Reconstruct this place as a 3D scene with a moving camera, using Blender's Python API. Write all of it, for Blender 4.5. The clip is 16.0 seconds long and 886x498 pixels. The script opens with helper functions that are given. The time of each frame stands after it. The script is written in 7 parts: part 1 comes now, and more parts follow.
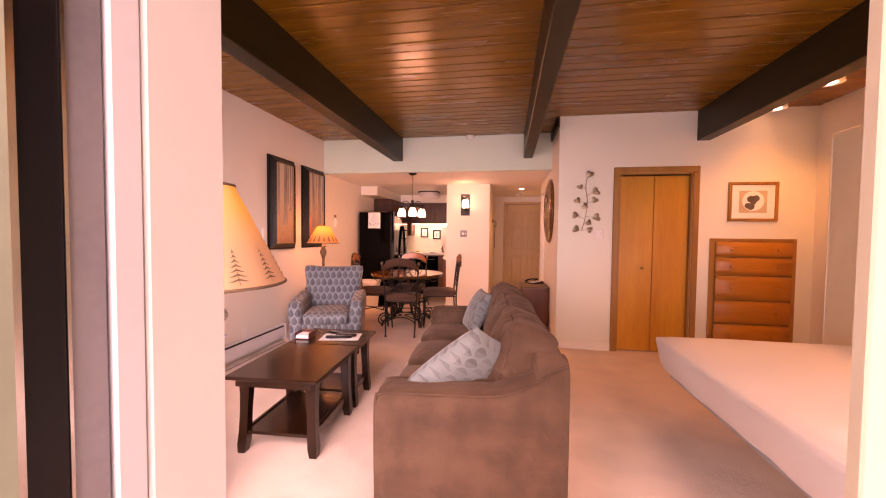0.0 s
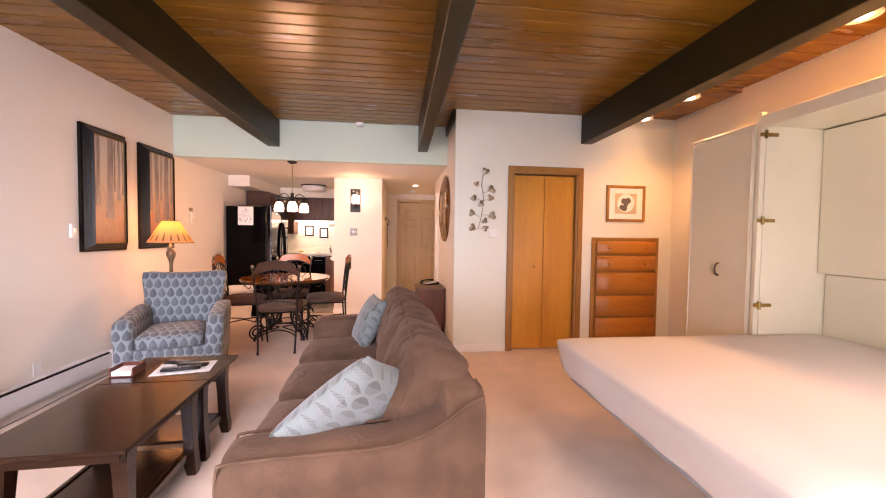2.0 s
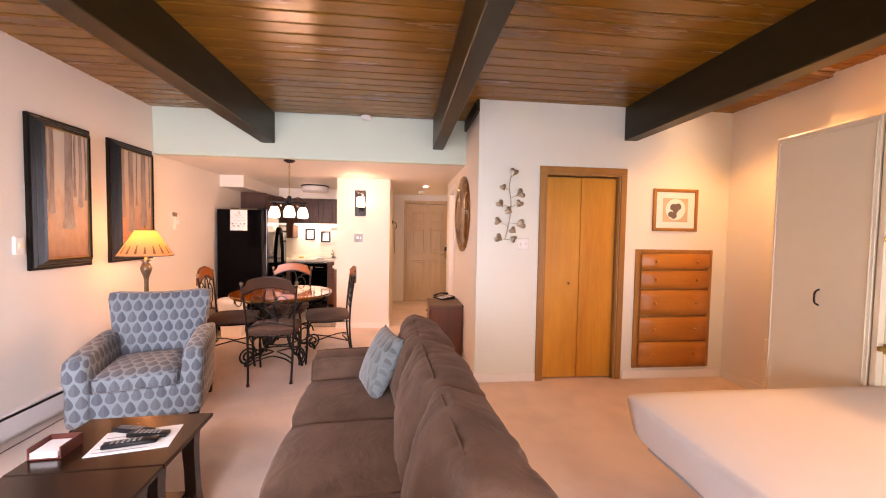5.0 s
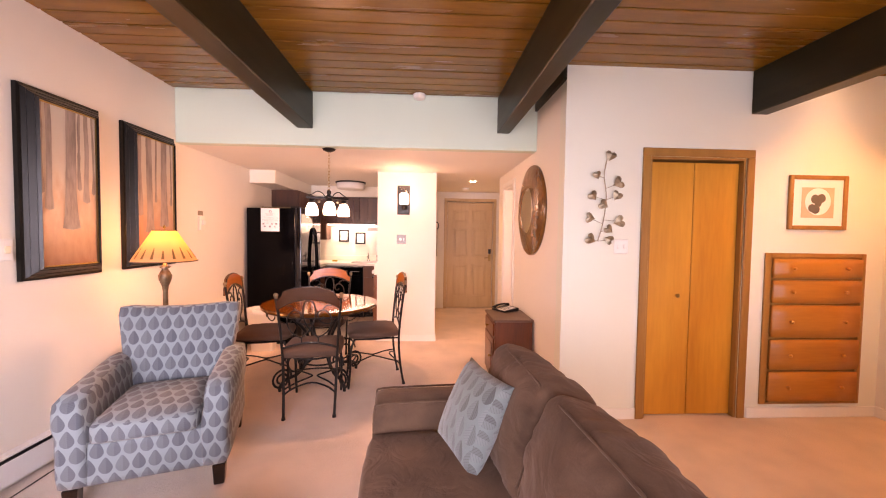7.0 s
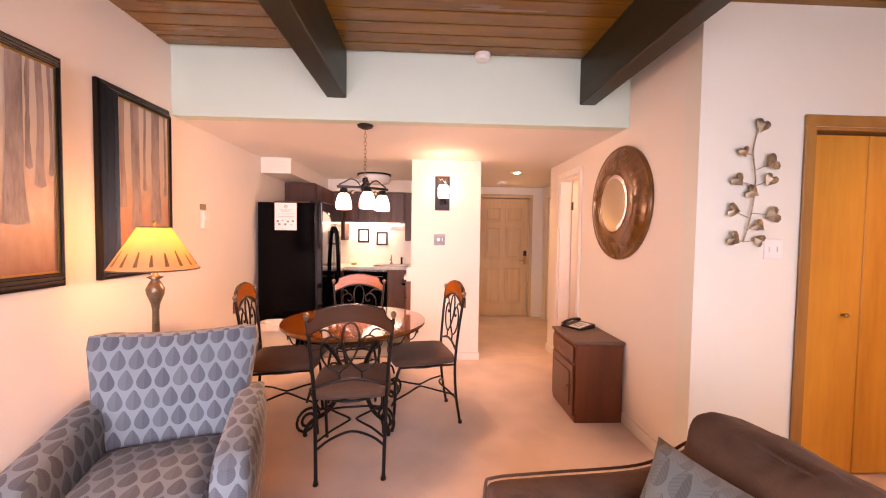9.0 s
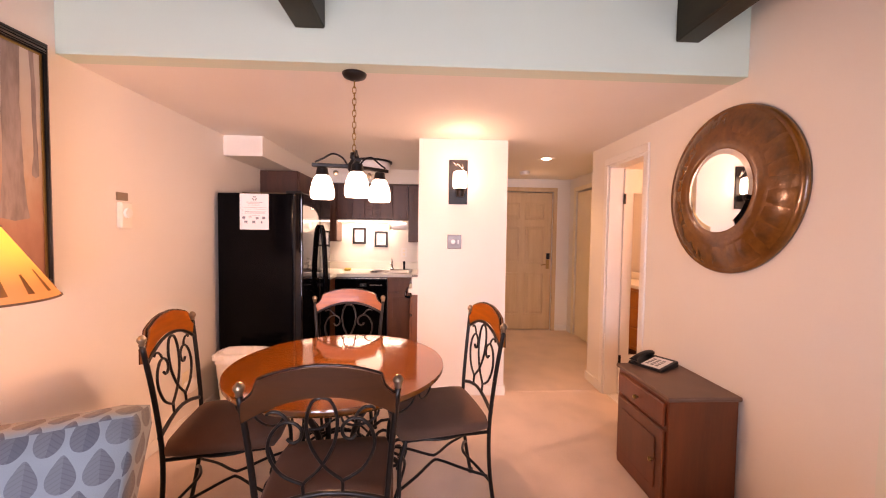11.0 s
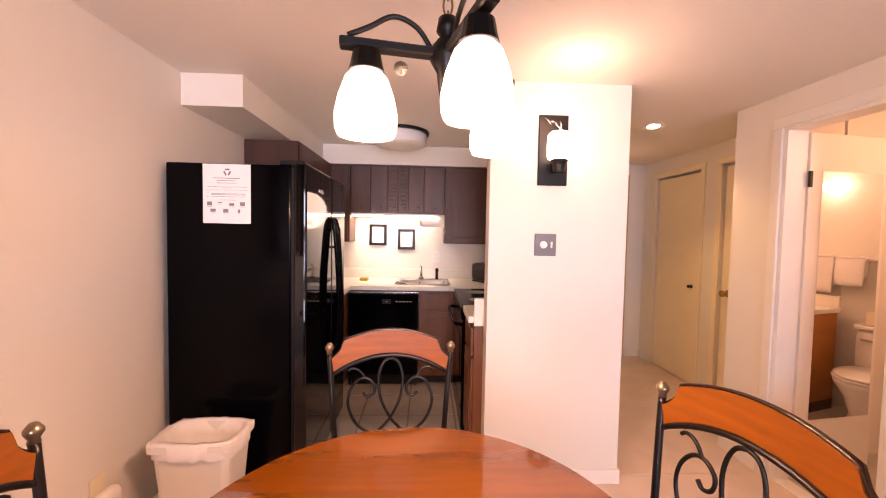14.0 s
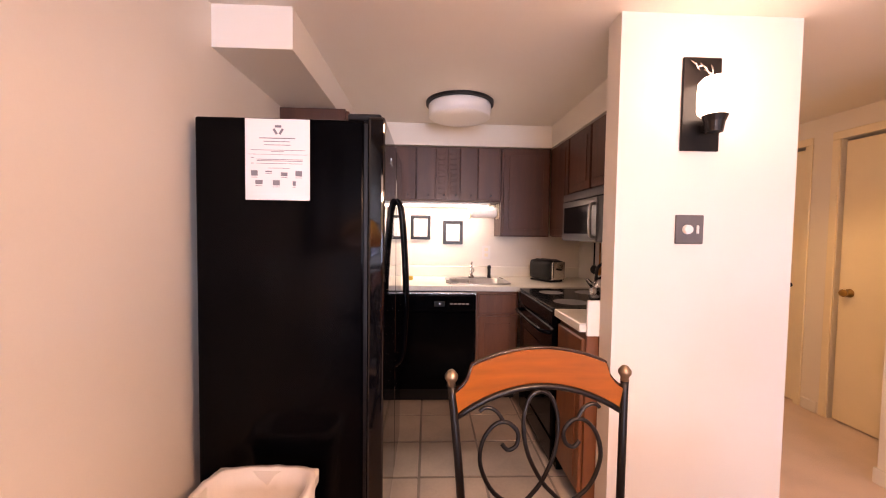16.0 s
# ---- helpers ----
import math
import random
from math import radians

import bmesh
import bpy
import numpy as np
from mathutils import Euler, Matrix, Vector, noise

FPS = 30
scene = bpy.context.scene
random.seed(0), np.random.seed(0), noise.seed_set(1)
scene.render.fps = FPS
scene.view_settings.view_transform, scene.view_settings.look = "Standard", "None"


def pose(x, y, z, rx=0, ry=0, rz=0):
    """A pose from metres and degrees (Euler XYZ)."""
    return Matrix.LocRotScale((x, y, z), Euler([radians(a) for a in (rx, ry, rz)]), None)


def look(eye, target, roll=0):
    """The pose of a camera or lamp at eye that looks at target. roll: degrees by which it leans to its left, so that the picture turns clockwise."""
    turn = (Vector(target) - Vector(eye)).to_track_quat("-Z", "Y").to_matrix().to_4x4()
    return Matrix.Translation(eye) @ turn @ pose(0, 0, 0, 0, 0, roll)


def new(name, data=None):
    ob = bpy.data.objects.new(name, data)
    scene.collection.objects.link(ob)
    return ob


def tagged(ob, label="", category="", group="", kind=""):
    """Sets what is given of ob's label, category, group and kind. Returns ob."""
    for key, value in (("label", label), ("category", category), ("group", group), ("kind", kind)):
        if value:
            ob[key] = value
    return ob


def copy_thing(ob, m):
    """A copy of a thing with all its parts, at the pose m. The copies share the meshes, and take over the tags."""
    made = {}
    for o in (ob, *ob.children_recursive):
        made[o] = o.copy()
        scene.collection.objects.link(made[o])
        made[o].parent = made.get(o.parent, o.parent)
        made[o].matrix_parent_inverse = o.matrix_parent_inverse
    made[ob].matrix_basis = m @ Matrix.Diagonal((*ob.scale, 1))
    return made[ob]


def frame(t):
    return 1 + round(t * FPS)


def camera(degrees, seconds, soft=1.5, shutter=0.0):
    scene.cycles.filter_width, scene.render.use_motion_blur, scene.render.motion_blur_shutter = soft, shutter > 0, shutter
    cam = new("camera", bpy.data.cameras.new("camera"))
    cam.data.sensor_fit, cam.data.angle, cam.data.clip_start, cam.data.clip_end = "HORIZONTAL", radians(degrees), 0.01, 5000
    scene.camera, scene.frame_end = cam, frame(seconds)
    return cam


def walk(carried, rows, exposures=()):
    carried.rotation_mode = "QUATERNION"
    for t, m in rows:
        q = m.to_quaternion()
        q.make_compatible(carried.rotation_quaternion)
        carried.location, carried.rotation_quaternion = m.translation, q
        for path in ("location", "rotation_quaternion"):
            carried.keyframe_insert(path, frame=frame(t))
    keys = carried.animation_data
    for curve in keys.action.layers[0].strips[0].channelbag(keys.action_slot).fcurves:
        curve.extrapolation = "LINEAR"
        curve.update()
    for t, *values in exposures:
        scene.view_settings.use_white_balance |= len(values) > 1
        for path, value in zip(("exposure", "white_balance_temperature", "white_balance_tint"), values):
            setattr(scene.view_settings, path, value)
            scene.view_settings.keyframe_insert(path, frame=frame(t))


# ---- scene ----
cam = camera(99.1, 16.0, soft=1.1)
PATH = [
    (0, (-0.195, 1.257, 1.311), (-0.535, 3.227, 1.237), 0.6),
    (0.5, (-0.211, 1.422, 1.299), (-0.308, 3.418, 1.218), 0.6),
    (1, (-0.189, 1.545, 1.29), (-0.164, 3.544, 1.215), 0.7),
    (1.5, (-0.197, 1.613, 1.294), (-0.089, 3.608, 1.221), 0.8),
    (2, (-0.222, 1.672, 1.306), (0.002, 3.658, 1.233), 0.8),
    (2.5, (-0.25, 1.716, 1.319), (0.102, 3.683, 1.246), 0.8),
    (3, (-0.285, 1.769, 1.333), (0.147, 3.72, 1.259), 0.8),
    (5.5, (-0.366, 2.459, 1.444), (-0.21, 4.451, 1.358), 0.9),
    (6, (-0.466, 2.632, 1.433), (-0.34, 4.626, 1.349), 0.8),
    (6.5, (-0.559, 2.814, 1.428), (-0.45, 4.809, 1.345), 0.9),
    (7, (-0.677, 3.005, 1.418), (-0.579, 5.001, 1.338), 0.8),
    (7.5, (-0.834, 3.166, 1.413), (-0.739, 5.162, 1.334), 0.9),
    (8, (-0.964, 3.337, 1.391), (-0.871, 5.334, 1.313), 0.8),
    (8.5, (-1.064, 3.555, 1.394), (-0.967, 5.551, 1.312), 0.8),
    (9, (-1.129, 3.781, 1.398), (-1.038, 5.778, 1.321), 0.8),
    (11.5, (-1.237, 4.94, 1.414), (-1.146, 6.936, 1.329), 0.8),
    (12, (-1.259, 5.154, 1.396), (-1.168, 7.151, 1.319), 0.8),
    (12.5, (-1.305, 5.358, 1.399), (-1.212, 7.354, 1.321), 0.8),
    (13, (-1.391, 5.559, 1.402), (-1.298, 7.556, 1.325), 0.9),
    (13.5, (-1.497, 5.732, 1.407), (-1.4, 7.728, 1.324), 0.9),
    (14, (-1.631, 5.92, 1.396), (-1.538, 7.916, 1.309), 1.1),
    (14.5, (-1.781, 6.073, 1.35), (-1.685, 8.07, 1.272), 0.9),
    (15, (-1.893, 6.204, 1.322), (-1.808, 8.2, 1.245), 0.9),
    (15.5, (-1.997, 6.326, 1.3), (-1.91, 8.323, 1.22), 0.8),
    (16, (-2.057, 6.426, 1.311), (-1.977, 8.423, 1.227), 0.8),
]
walk(cam, [(t, look(eye, target, roll)) for t, eye, target, roll in PATH],
     [(0.0, -0.02, 15000, 78), (0.5, 0.07, 18000, 80), (1.0, 0.27, 10700, 48), (1.6, 0.33, 9800, 42), (3.2, 0.45, 10000, 42), (5.5, 0.54, 10000, 43), (7.0, 0.64, 10600, 51), (9.0, 0.58, 10300, 52), (12.0, 0.42, 9000, 45), (16.0, 0.55, 8300, 40)])

# ---- world and main light ----
world = bpy.data.worlds.new("sky")
scene.world = world
world.use_nodes = True
wn = world.node_tree.nodes
sky = wn.new("ShaderNodeTexSky")
sky.sky_type = "NISHITA"
sky.sun_disc = False
sky.sun_elevation = radians(38)
sky.sun_rotation = radians(150)
world.node_tree.links.new(sky.outputs[0], wn["Background"].inputs[0])
wn["Background"].inputs[1].default_value = 0.12


def lamp(name, kind, m, energy, color, size=0.1, sy=None, spot=None, angle=None):
    d = bpy.data.lights.new(name, kind)
    d.energy, d.color = energy, color
    if kind == "AREA":
        d.shape = "RECTANGLE" if sy else "DISK"
        d.size = size
        if sy:
            d.size_y = sy
        if spot:
            d.spread = radians(spot)
    elif kind == "SUN":
        d.angle = radians(angle or 10)
    else:
        d.shadow_soft_size = size
    if spot and kind == "SPOT":
        d.spot_size, d.spot_blend = radians(spot), 0.6
    ob = new(name, d)
    ob.matrix_world = m
    return ob


WARM = (1.0, 0.52, 0.25)
SOFT = (1.0, 0.68, 0.47)
DAY = (0.47, 0.70, 1.0)
SPOTWARM = (1.0, 0.60, 0.26)
lamp("sun", "SUN", look((0, -6, 7), (-1, 3, 0)), 1.0, (1, 0.97, 0.92), angle=12)
# the window light
lamp("daylight_window_left", "AREA", look((-1.55, 1.42, 1.25), (-1.7, 3, 0.70)), 80, DAY, 1.9, 1.9, spot=112)
lamp("daylight_window_right", "AREA", look((1.35, 1.42, 0.80), (1.2, 3, 0.20)), 36, DAY, 2.2, 1.1)
lamp("daylight_doorway", "AREA", look((-0.2, 0.9, 1.2), (-0.2, 3, 0.9)), 18, DAY, 0.5, 2.0)
lamp("floor_lamp_light", "POINT", pose(-0.955, 2.085, 1.31), 1.3, WARM, 0.06)
lamp("reading_lamp_light", "POINT", pose(-2.6, 5.9, 1.3), 5.5, WARM, 0.05)
for cx, cy, pw, wide in ((2.43, 5.52, 12, 110), (2.43, 4.95, 76, 138), (2.43, 3.63, 74, 138)):
    lamp("ceiling_spot_light", "SPOT", pose(cx, cy, 2.60), pw, SPOTWARM, 0.05, spot=wide)
lamp("sconce_light", "POINT", pose(-0.94, 7.79, 1.84), 0.35, SOFT, 0.04)
lamp("sconce_uplight", "POINT", pose(-0.94, 7.64, 2.03), 2.4, SOFT, 0.03)
lamp("hall_light", "SPOT", pose(0.04, 8.68, 2.17), 22, (1.0, 0.69, 0.30), 0.05, spot=118)
# fill lamp added to brighten the kitchen; the drum fixture itself is unlit
lamp("kitchen_fill_light", "POINT", pose(-1.85, 9.0, 1.55), 2.2, (1.0, 0.88, 0.74), 0.15)
lamp("bath_light", "POINT", pose(1.15, 7.2, 1.95), 14, (1.0, 0.62, 0.40), 0.08)
lamp("under_cabinet_light", "AREA", pose(-1.95, 9.72, 1.54), 4.5, (1.0, 0.95, 0.82), 0.9, 0.12)
# fill lamp added near the entry door, without a fixture
lamp("entry_fill_light", "POINT", pose(0.2, 9.6, 1.9), 1.0, (1.0, 0.72, 0.45), 0.06)

# ---- materials ----


def rgb(c):
    return (*c, 1.0)


def material(name, color, rough=0.6, metal=0.0, vary=0.12, scale=6.0, fine=120.0, bump=0.15, dist=0.002, sheen=0.0, spec=0.5, coat=0.0, stretch=(1, 1, 1), color2=None, rvary=0.08, emit=None, power=0.0):
    m = bpy.data.materials.new(name)
    m.use_nodes = True
    nt = m.node_tree
    p = nt.nodes["Principled BSDF"]
    N, L = nt.nodes.new, nt.links.new
    tc = N("ShaderNodeTexCoord")
    mp = N("ShaderNodeMapping")
    mp.inputs["Scale"].default_value = stretch
    L(tc.outputs["Object"], mp.inputs[0])
    n1, n2 = N("ShaderNodeTexNoise"), N("ShaderNodeTexNoise")
    n1.inputs["Scale"].default_value, n1.inputs["Detail"].default_value = scale, 5
    n2.inputs["Scale"].default_value, n2.inputs["Detail"].default_value = fine, 3
    L(mp.outputs[0], n1.inputs[0])
    L(mp.outputs[0], n2.inputs[0])
    mix = N("ShaderNodeMix")
    mix.data_type = "RGBA"
    c2 = color2 or tuple(max(0, c * (1 - vary * 2)) for c in color)
    mix.inputs[6].default_value, mix.inputs[7].default_value = rgb(color), rgb(c2)
    ad = N("ShaderNodeMath")
    ad.operation = "MULTIPLY_ADD"
    ad.inputs[1].default_value, ad.inputs[2].default_value = 0.35, 0.0
    L(n2.outputs[0], ad.inputs[0])
    mr = N("ShaderNodeMapRange")
    mr.inputs[1].default_value, mr.inputs[2].default_value = 0.55, 1.0
    sm = N("ShaderNodeMath")
    L(n1.outputs[0], sm.inputs[0])
    L(ad.outputs[0], sm.inputs[1])
    L(sm.outputs[0], mr.inputs[0])
    L(mr.outputs[0], mix.inputs[0])
    L(mix.outputs[2], p.inputs["Base Color"])
    rr = N("ShaderNodeMath")
    rr.operation = "MULTIPLY_ADD"
    rr.inputs[1].default_value, rr.inputs[2].default_value = rvary, rough - rvary / 2
    L(n1.outputs[0], rr.inputs[0])
    L(rr.outputs[0], p.inputs["Roughness"])
    p.inputs["Metallic"].default_value = metal
    p.inputs["Specular IOR Level"].default_value = spec
    p.inputs["Sheen Weight"].default_value = sheen
    p.inputs["Coat Weight"].default_value = coat
    p.inputs["Coat Roughness"].default_value = 0.05
    p.inputs["Sheen Tint"].default_value = (1.0, 0.72, 0.6, 1) if sheen and sheen < 0.25 else (1, 1, 1, 1)
    if bump:
        b = N("ShaderNodeBump")
        b.inputs["Strength"].default_value, b.inputs["Distance"].default_value = bump, dist
        L(n2.outputs[0], b.inputs["Height"])
        L(b.outputs[0], p.inputs["Normal"])
    if emit:
        p.inputs["Emission Color"].default_value, p.inputs["Emission Strength"].default_value = rgb(emit), power
    m["mix"] = mix.name
    return m


def wood(name, a, b, rough=0.35, axis="z", ring=10.0, coat=0.0, bump=0.1):
    """Grained wood: noise stretched along an axis, with darker streaks and pores."""
    s = {"x": (0.12, 1, 1), "y": (1, 0.12, 1), "z": (1, 1, 0.12)}[axis]
    return material(name, a, rough, scale=ring, fine=ring * 9, bump=bump, dist=0.001, stretch=s, color2=b, coat=coat, rvary=0.12)


def links_of(m):
    return m.node_tree, m.node_tree.nodes["Principled BSDF"]


def add_leaf_pattern(m, dark, mid, w=0.068, h=0.092):
    """Rows of upright teardrop leaves, each with one darker half, on the metre-scaled surface map."""
    nt, p = links_of(m)
    N, L = nt.nodes.new, nt.links.new

    def f(op, a, b=None, c=None):
        n = N("ShaderNodeMath")
        n.operation = op
        for k, v in enumerate((a, b, c)):
            if v is None:
                continue
            if isinstance(v, (int, float)):
                n.inputs[k].default_value = v
            else:
                L(v, n.inputs[k])
        return n.outputs[0]
    uv = N("ShaderNodeUVMap")
    uv.uv_map = "UVMap"
    sp = N("ShaderNodeSeparateXYZ")
    L(uv.outputs[0], sp.inputs[0])
    u = f("DIVIDE", sp.outputs[0], w)
    v = f("DIVIDE", sp.outputs[1], h * 0.82)
    row = f("FLOOR", v)
    u = f("ADD", u, f("MULTIPLY", f("MODULO", f("ABSOLUTE", row), 2.0), 0.5))
    col = f("FLOOR", u)
    cu = f("SUBTRACT", f("SUBTRACT", u, col), 0.5)
    cv = f("SUBTRACT", f("SUBTRACT", v, row), 0.5)
    wide = f("MULTIPLY", cu, f("ADD", f("MULTIPLY", f("POWER", f("ADD", cv, 0.5), 3.0), 3.3), 2.15))
    tall = f("MULTIPLY", cv, 2.02)
    r = f("ADD", f("MULTIPLY", wide, wide), f("MULTIPLY", tall, tall))
    inside = f("LESS_THAN", r, 1.02)
    cb = N("ShaderNodeCombineXYZ")
    L(col, cb.inputs[0])
    L(row, cb.inputs[1])
    wh = N("ShaderNodeTexWhiteNoise")
    L(cb.outputs[0], wh.inputs[0])
    half = f("GREATER_THAN", cu, 0.02)
    vein = f("LESS_THAN", f("ABSOLUTE", f("SUBTRACT", f("FRACT", f("ADD", f("MULTIPLY", cv, 8.0), f("MULTIPLY", f("ABSOLUTE", cu), 4.0))), 0.5)), 0.12)
    tone = f("ADD", f("MULTIPLY", half, 0.35), f("MULTIPLY", wh.outputs[0], 0.55))
    tone = f("ADD", tone, f("MULTIPLY", vein, 0.25))
    leaf = N("ShaderNodeMix")
    leaf.data_type = "RGBA"
    leaf.inputs[6].default_value, leaf.inputs[7].default_value = rgb(mid), rgb(dark)
    L(f("MINIMUM", tone, 1.0), leaf.inputs[0])
    out = N("ShaderNodeMix")
    out.data_type = "RGBA"
    L(inside, out.inputs[0])
    L(nt.nodes[m["mix"]].outputs[2], out.inputs[6])
    L(leaf.outputs[2], out.inputs[7])
    L(out.outputs[2], p.inputs["Base Color"])
    return m


def glow(name, color, power):
    m = bpy.data.materials.new(name)
    m.use_nodes = True
    p = m.node_tree.nodes["Principled BSDF"]
    p.inputs["Base Color"].default_value = (0.9, 0.88, 0.82, 1)
    p.inputs["Emission Color"].default_value, p.inputs["Emission Strength"].default_value = rgb(color), power
    return m


def glass(name, tint=(1, 1, 1), rough=0.0):
    m = bpy.data.materials.new(name)
    m.use_nodes = True
    p = m.node_tree.nodes["Principled BSDF"]
    p.inputs["Base Color"].default_value = rgb(tint)
    p.inputs["Transmission Weight"].default_value = 1.0
    p.inputs["Roughness"].default_value = rough
    p.inputs["IOR"].default_value = 1.45
    return m


M_WALL = material("wall_paint", (0.78, 0.735, 0.66), 0.62, vary=0.02, scale=1.2, fine=220, bump=0.12, dist=0.0015, spec=0.3)
# same sage paint as the soffit; the light on this wall is put into its colour
M_CLOSETWALL = material("sage_wall_paint_as_lit", (0.73, 0.745, 0.655), 0.62, vary=0.02, scale=1.2, fine=220, bump=0.12, dist=0.0015, spec=0.3)
M_SAGE = material("pale_sage_wall_paint", (0.59, 0.715, 0.60), 0.62, vary=0.02, scale=1.2, fine=220, bump=0.12, dist=0.0015, spec=0.3)
M_CEIL = material("ceiling_paint", (0.80, 0.76, 0.70), 0.75, vary=0.02, scale=1.5, fine=160, bump=0.2, dist=0.002, spec=0.3)
M_TRIM = material("white_trim_paint", (0.80, 0.77, 0.71), 0.4, vary=0.02, fine=60, bump=0.03)
M_CREAM = material("cream_cabinet_paint", (0.83, 0.735, 0.545), 0.42, vary=0.02, fine=60, bump=0.03)
M_CARPET = material("cut_pile_carpet", (0.79, 0.62, 0.52), 0.95, vary=0.12, scale=3.2, fine=420, bump=0.9, dist=0.006, sheen=0.3, spec=0.1)
M_CEILWOOD = wood("stained_ceiling_boards", (0.255, 0.108, 0.012), (0.135, 0.050, 0.005), 0.26, "x", 7.0, bump=0.12)
M_BEAM = wood("dark_brown_beam_paint", (0.023, 0.0175, 0.0048), (0.012, 0.0095, 0.003), 0.42, "y", 9.0)
M_BEAM.node_tree.nodes["Principled BSDF"].inputs["Specular IOR Level"].default_value = 0.3
M_DOORWOOD = wood("honey_birch_veneer", (0.62, 0.275, 0.040), (0.42, 0.150, 0.016), 0.36, "z", 4.0)
M_CASING = wood("oak_casing", (0.38, 0.175, 0.045), (0.27, 0.11, 0.025), 0.4, "z", 9.0)
M_CHEST = wood("orange_birch_drawer", (0.50, 0.185, 0.034), (0.34, 0.108, 0.018), 0.36, "x", 6.0)
M_TABLEWOOD = wood("dark_walnut_table", (0.019, 0.006, 0.0025), (0.008, 0.003, 0.0015), 0.22, "y", 10.0, coat=0.05)
M_CHERRY = wood("polished_cherry_top", (0.155, 0.045, 0.0055), (0.060, 0.015, 0.003), 0.10, "x", 5.0, coat=0.7, bump=0.0)
M_CRESTWOOD = wood("cherry_chair_rail", (0.30, 0.085, 0.009), (0.085, 0.020, 0.003), 0.32, "x", 6.0, coat=0.3)
M_CRESTBACK = wood("brown_crest_back", (0.062, 0.017, 0.003), (0.026, 0.008, 0.002), 0.5, "x", 9.0)
M_CRESTBACK.node_tree.nodes["Principled BSDF"].inputs["Specular IOR Level"].default_value = 0.12
M_TABLEWOOD.node_tree.nodes["Principled BSDF"].inputs["Specular IOR Level"].default_value = 0.5
M_IRON = material("bronzed_iron", (0.006, 0.004, 0.0035), 0.40, 0.3, vary=0.25, scale=30, fine=90, bump=0.3, dist=0.001)
M_DARKCAB = wood("dark_oak_kitchen_cabinet", (0.085, 0.028, 0.013), (0.042, 0.014, 0.007), 0.45, "z", 12.0, bump=0.25)
M_LIGHTCAB = wood("reddish_oak_cabinet", (0.20, 0.070, 0.026), (0.11, 0.038, 0.016), 0.42, "z", 10.0)
M_ENTRY = wood("tan_embossed_door", (0.58, 0.40, 0.22), (0.50, 0.33, 0.17), 0.45, "z", 14.0)
M_SOFA = material("taupe_microsuede", (0.128, 0.069, 0.045), 0.9, vary=0.30, scale=5.5, fine=300, bump=0.25, dist=0.001, sheen=0.14, spec=0.12)
nt_, p_ = links_of(M_SOFA)
old_ = p_.inputs["Normal"].links[0].from_socket
tc_, wr_, b_ = nt_.nodes.new("ShaderNodeTexCoord"), nt_.nodes.new("ShaderNodeTexNoise"), nt_.nodes.new("ShaderNodeBump")
wr_.inputs["Scale"].default_value, wr_.inputs["Detail"].default_value, wr_.inputs["Distortion"].default_value = 6.5, 3, 1.6
b_.inputs["Strength"].default_value, b_.inputs["Distance"].default_value = 0.55, 0.022
nt_.links.new(tc_.outputs["Object"], wr_.inputs[0])
nt_.links.new(wr_.outputs[0], b_.inputs["Height"])
nt_.links.new(old_, b_.inputs["Normal"])
nt_.links.new(b_.outputs[0], p_.inputs["Normal"])
M_SEAT = material("brown_seat_fabric", (0.095, 0.050, 0.034), 0.85, vary=0.15, scale=5, fine=260, bump=0.3, sheen=0.15, spec=0.2)
M_FABRIC = add_leaf_pattern(material("leaf_print_upholstery", (0.205, 0.255, 0.275), 0.85, vary=0.05, fine=420, bump=0.35, sheen=0.2, spec=0.2), (0.075, 0.09, 0.11), (0.135, 0.158, 0.178), 0.070, 0.104)
M_PILLOW = add_leaf_pattern(material("leaf_print_pillow", (0.165, 0.205, 0.20), 0.8, vary=0.06, fine=420, bump=0.35, sheen=0.3, spec=0.2), (0.07, 0.075, 0.07), (0.19, 0.22, 0.22), 0.066, 0.104)
M_SHEET = material("white_bed_sheet", (0.77, 0.74, 0.72), 0.85, vary=0.015, scale=3, fine=380, bump=0.25, dist=0.001, sheen=0.2, spec=0.2)
M_BLACK = material("black_gloss_appliance", (0.0012, 0.0012, 0.0018), 0.14, vary=0.1, fine=300, bump=0.02, spec=0.08)
M_FRIDGE = material("polished_black_door", (0.003, 0.003, 0.004), 0.05, vary=0.1, fine=300, bump=0.0, spec=0.6, rvary=0.02)
M_BLACKM = material("black_plastic", (0.005, 0.005, 0.006), 0.4, vary=0.1, bump=0.05, spec=0.3)
M_CHROME = material("brushed_chrome", (0.62, 0.60, 0.57), 0.22, 1.0, vary=0.05, bump=0.0)
M_BRASS = material("antique_brass", (0.42, 0.27, 0.10), 0.3, 1.0, vary=0.15, bump=0.05)
M_STEEL = material("stainless_sink", (0.5, 0.5, 0.5), 0.28, 1.0, vary=0.05, bump=0.0)
M_LAMINATE = material("cream_laminate", (0.80, 0.76, 0.66), 0.35, vary=0.03, fine=200, bump=0.0)
M_WHITEP = material("white_plastic", (0.80, 0.78, 0.74), 0.4, vary=0.02, bump=0.0)
M_PAPER = material("white_paper", (0.82, 0.80, 0.78), 0.8, vary=0.01, bump=0.0)
M_MIRROR = material("mirror_silver", (0.93, 0.93, 0.92), 0.02, 1.0, vary=0.0, bump=0.0, rvary=0.0)
M_LEATHER = material("embossed_brown_leather_frame", (0.20, 0.072, 0.012), 0.22, 0.1, vary=0.3, scale=9, fine=45, bump=0.5, dist=0.003, coat=0.5)
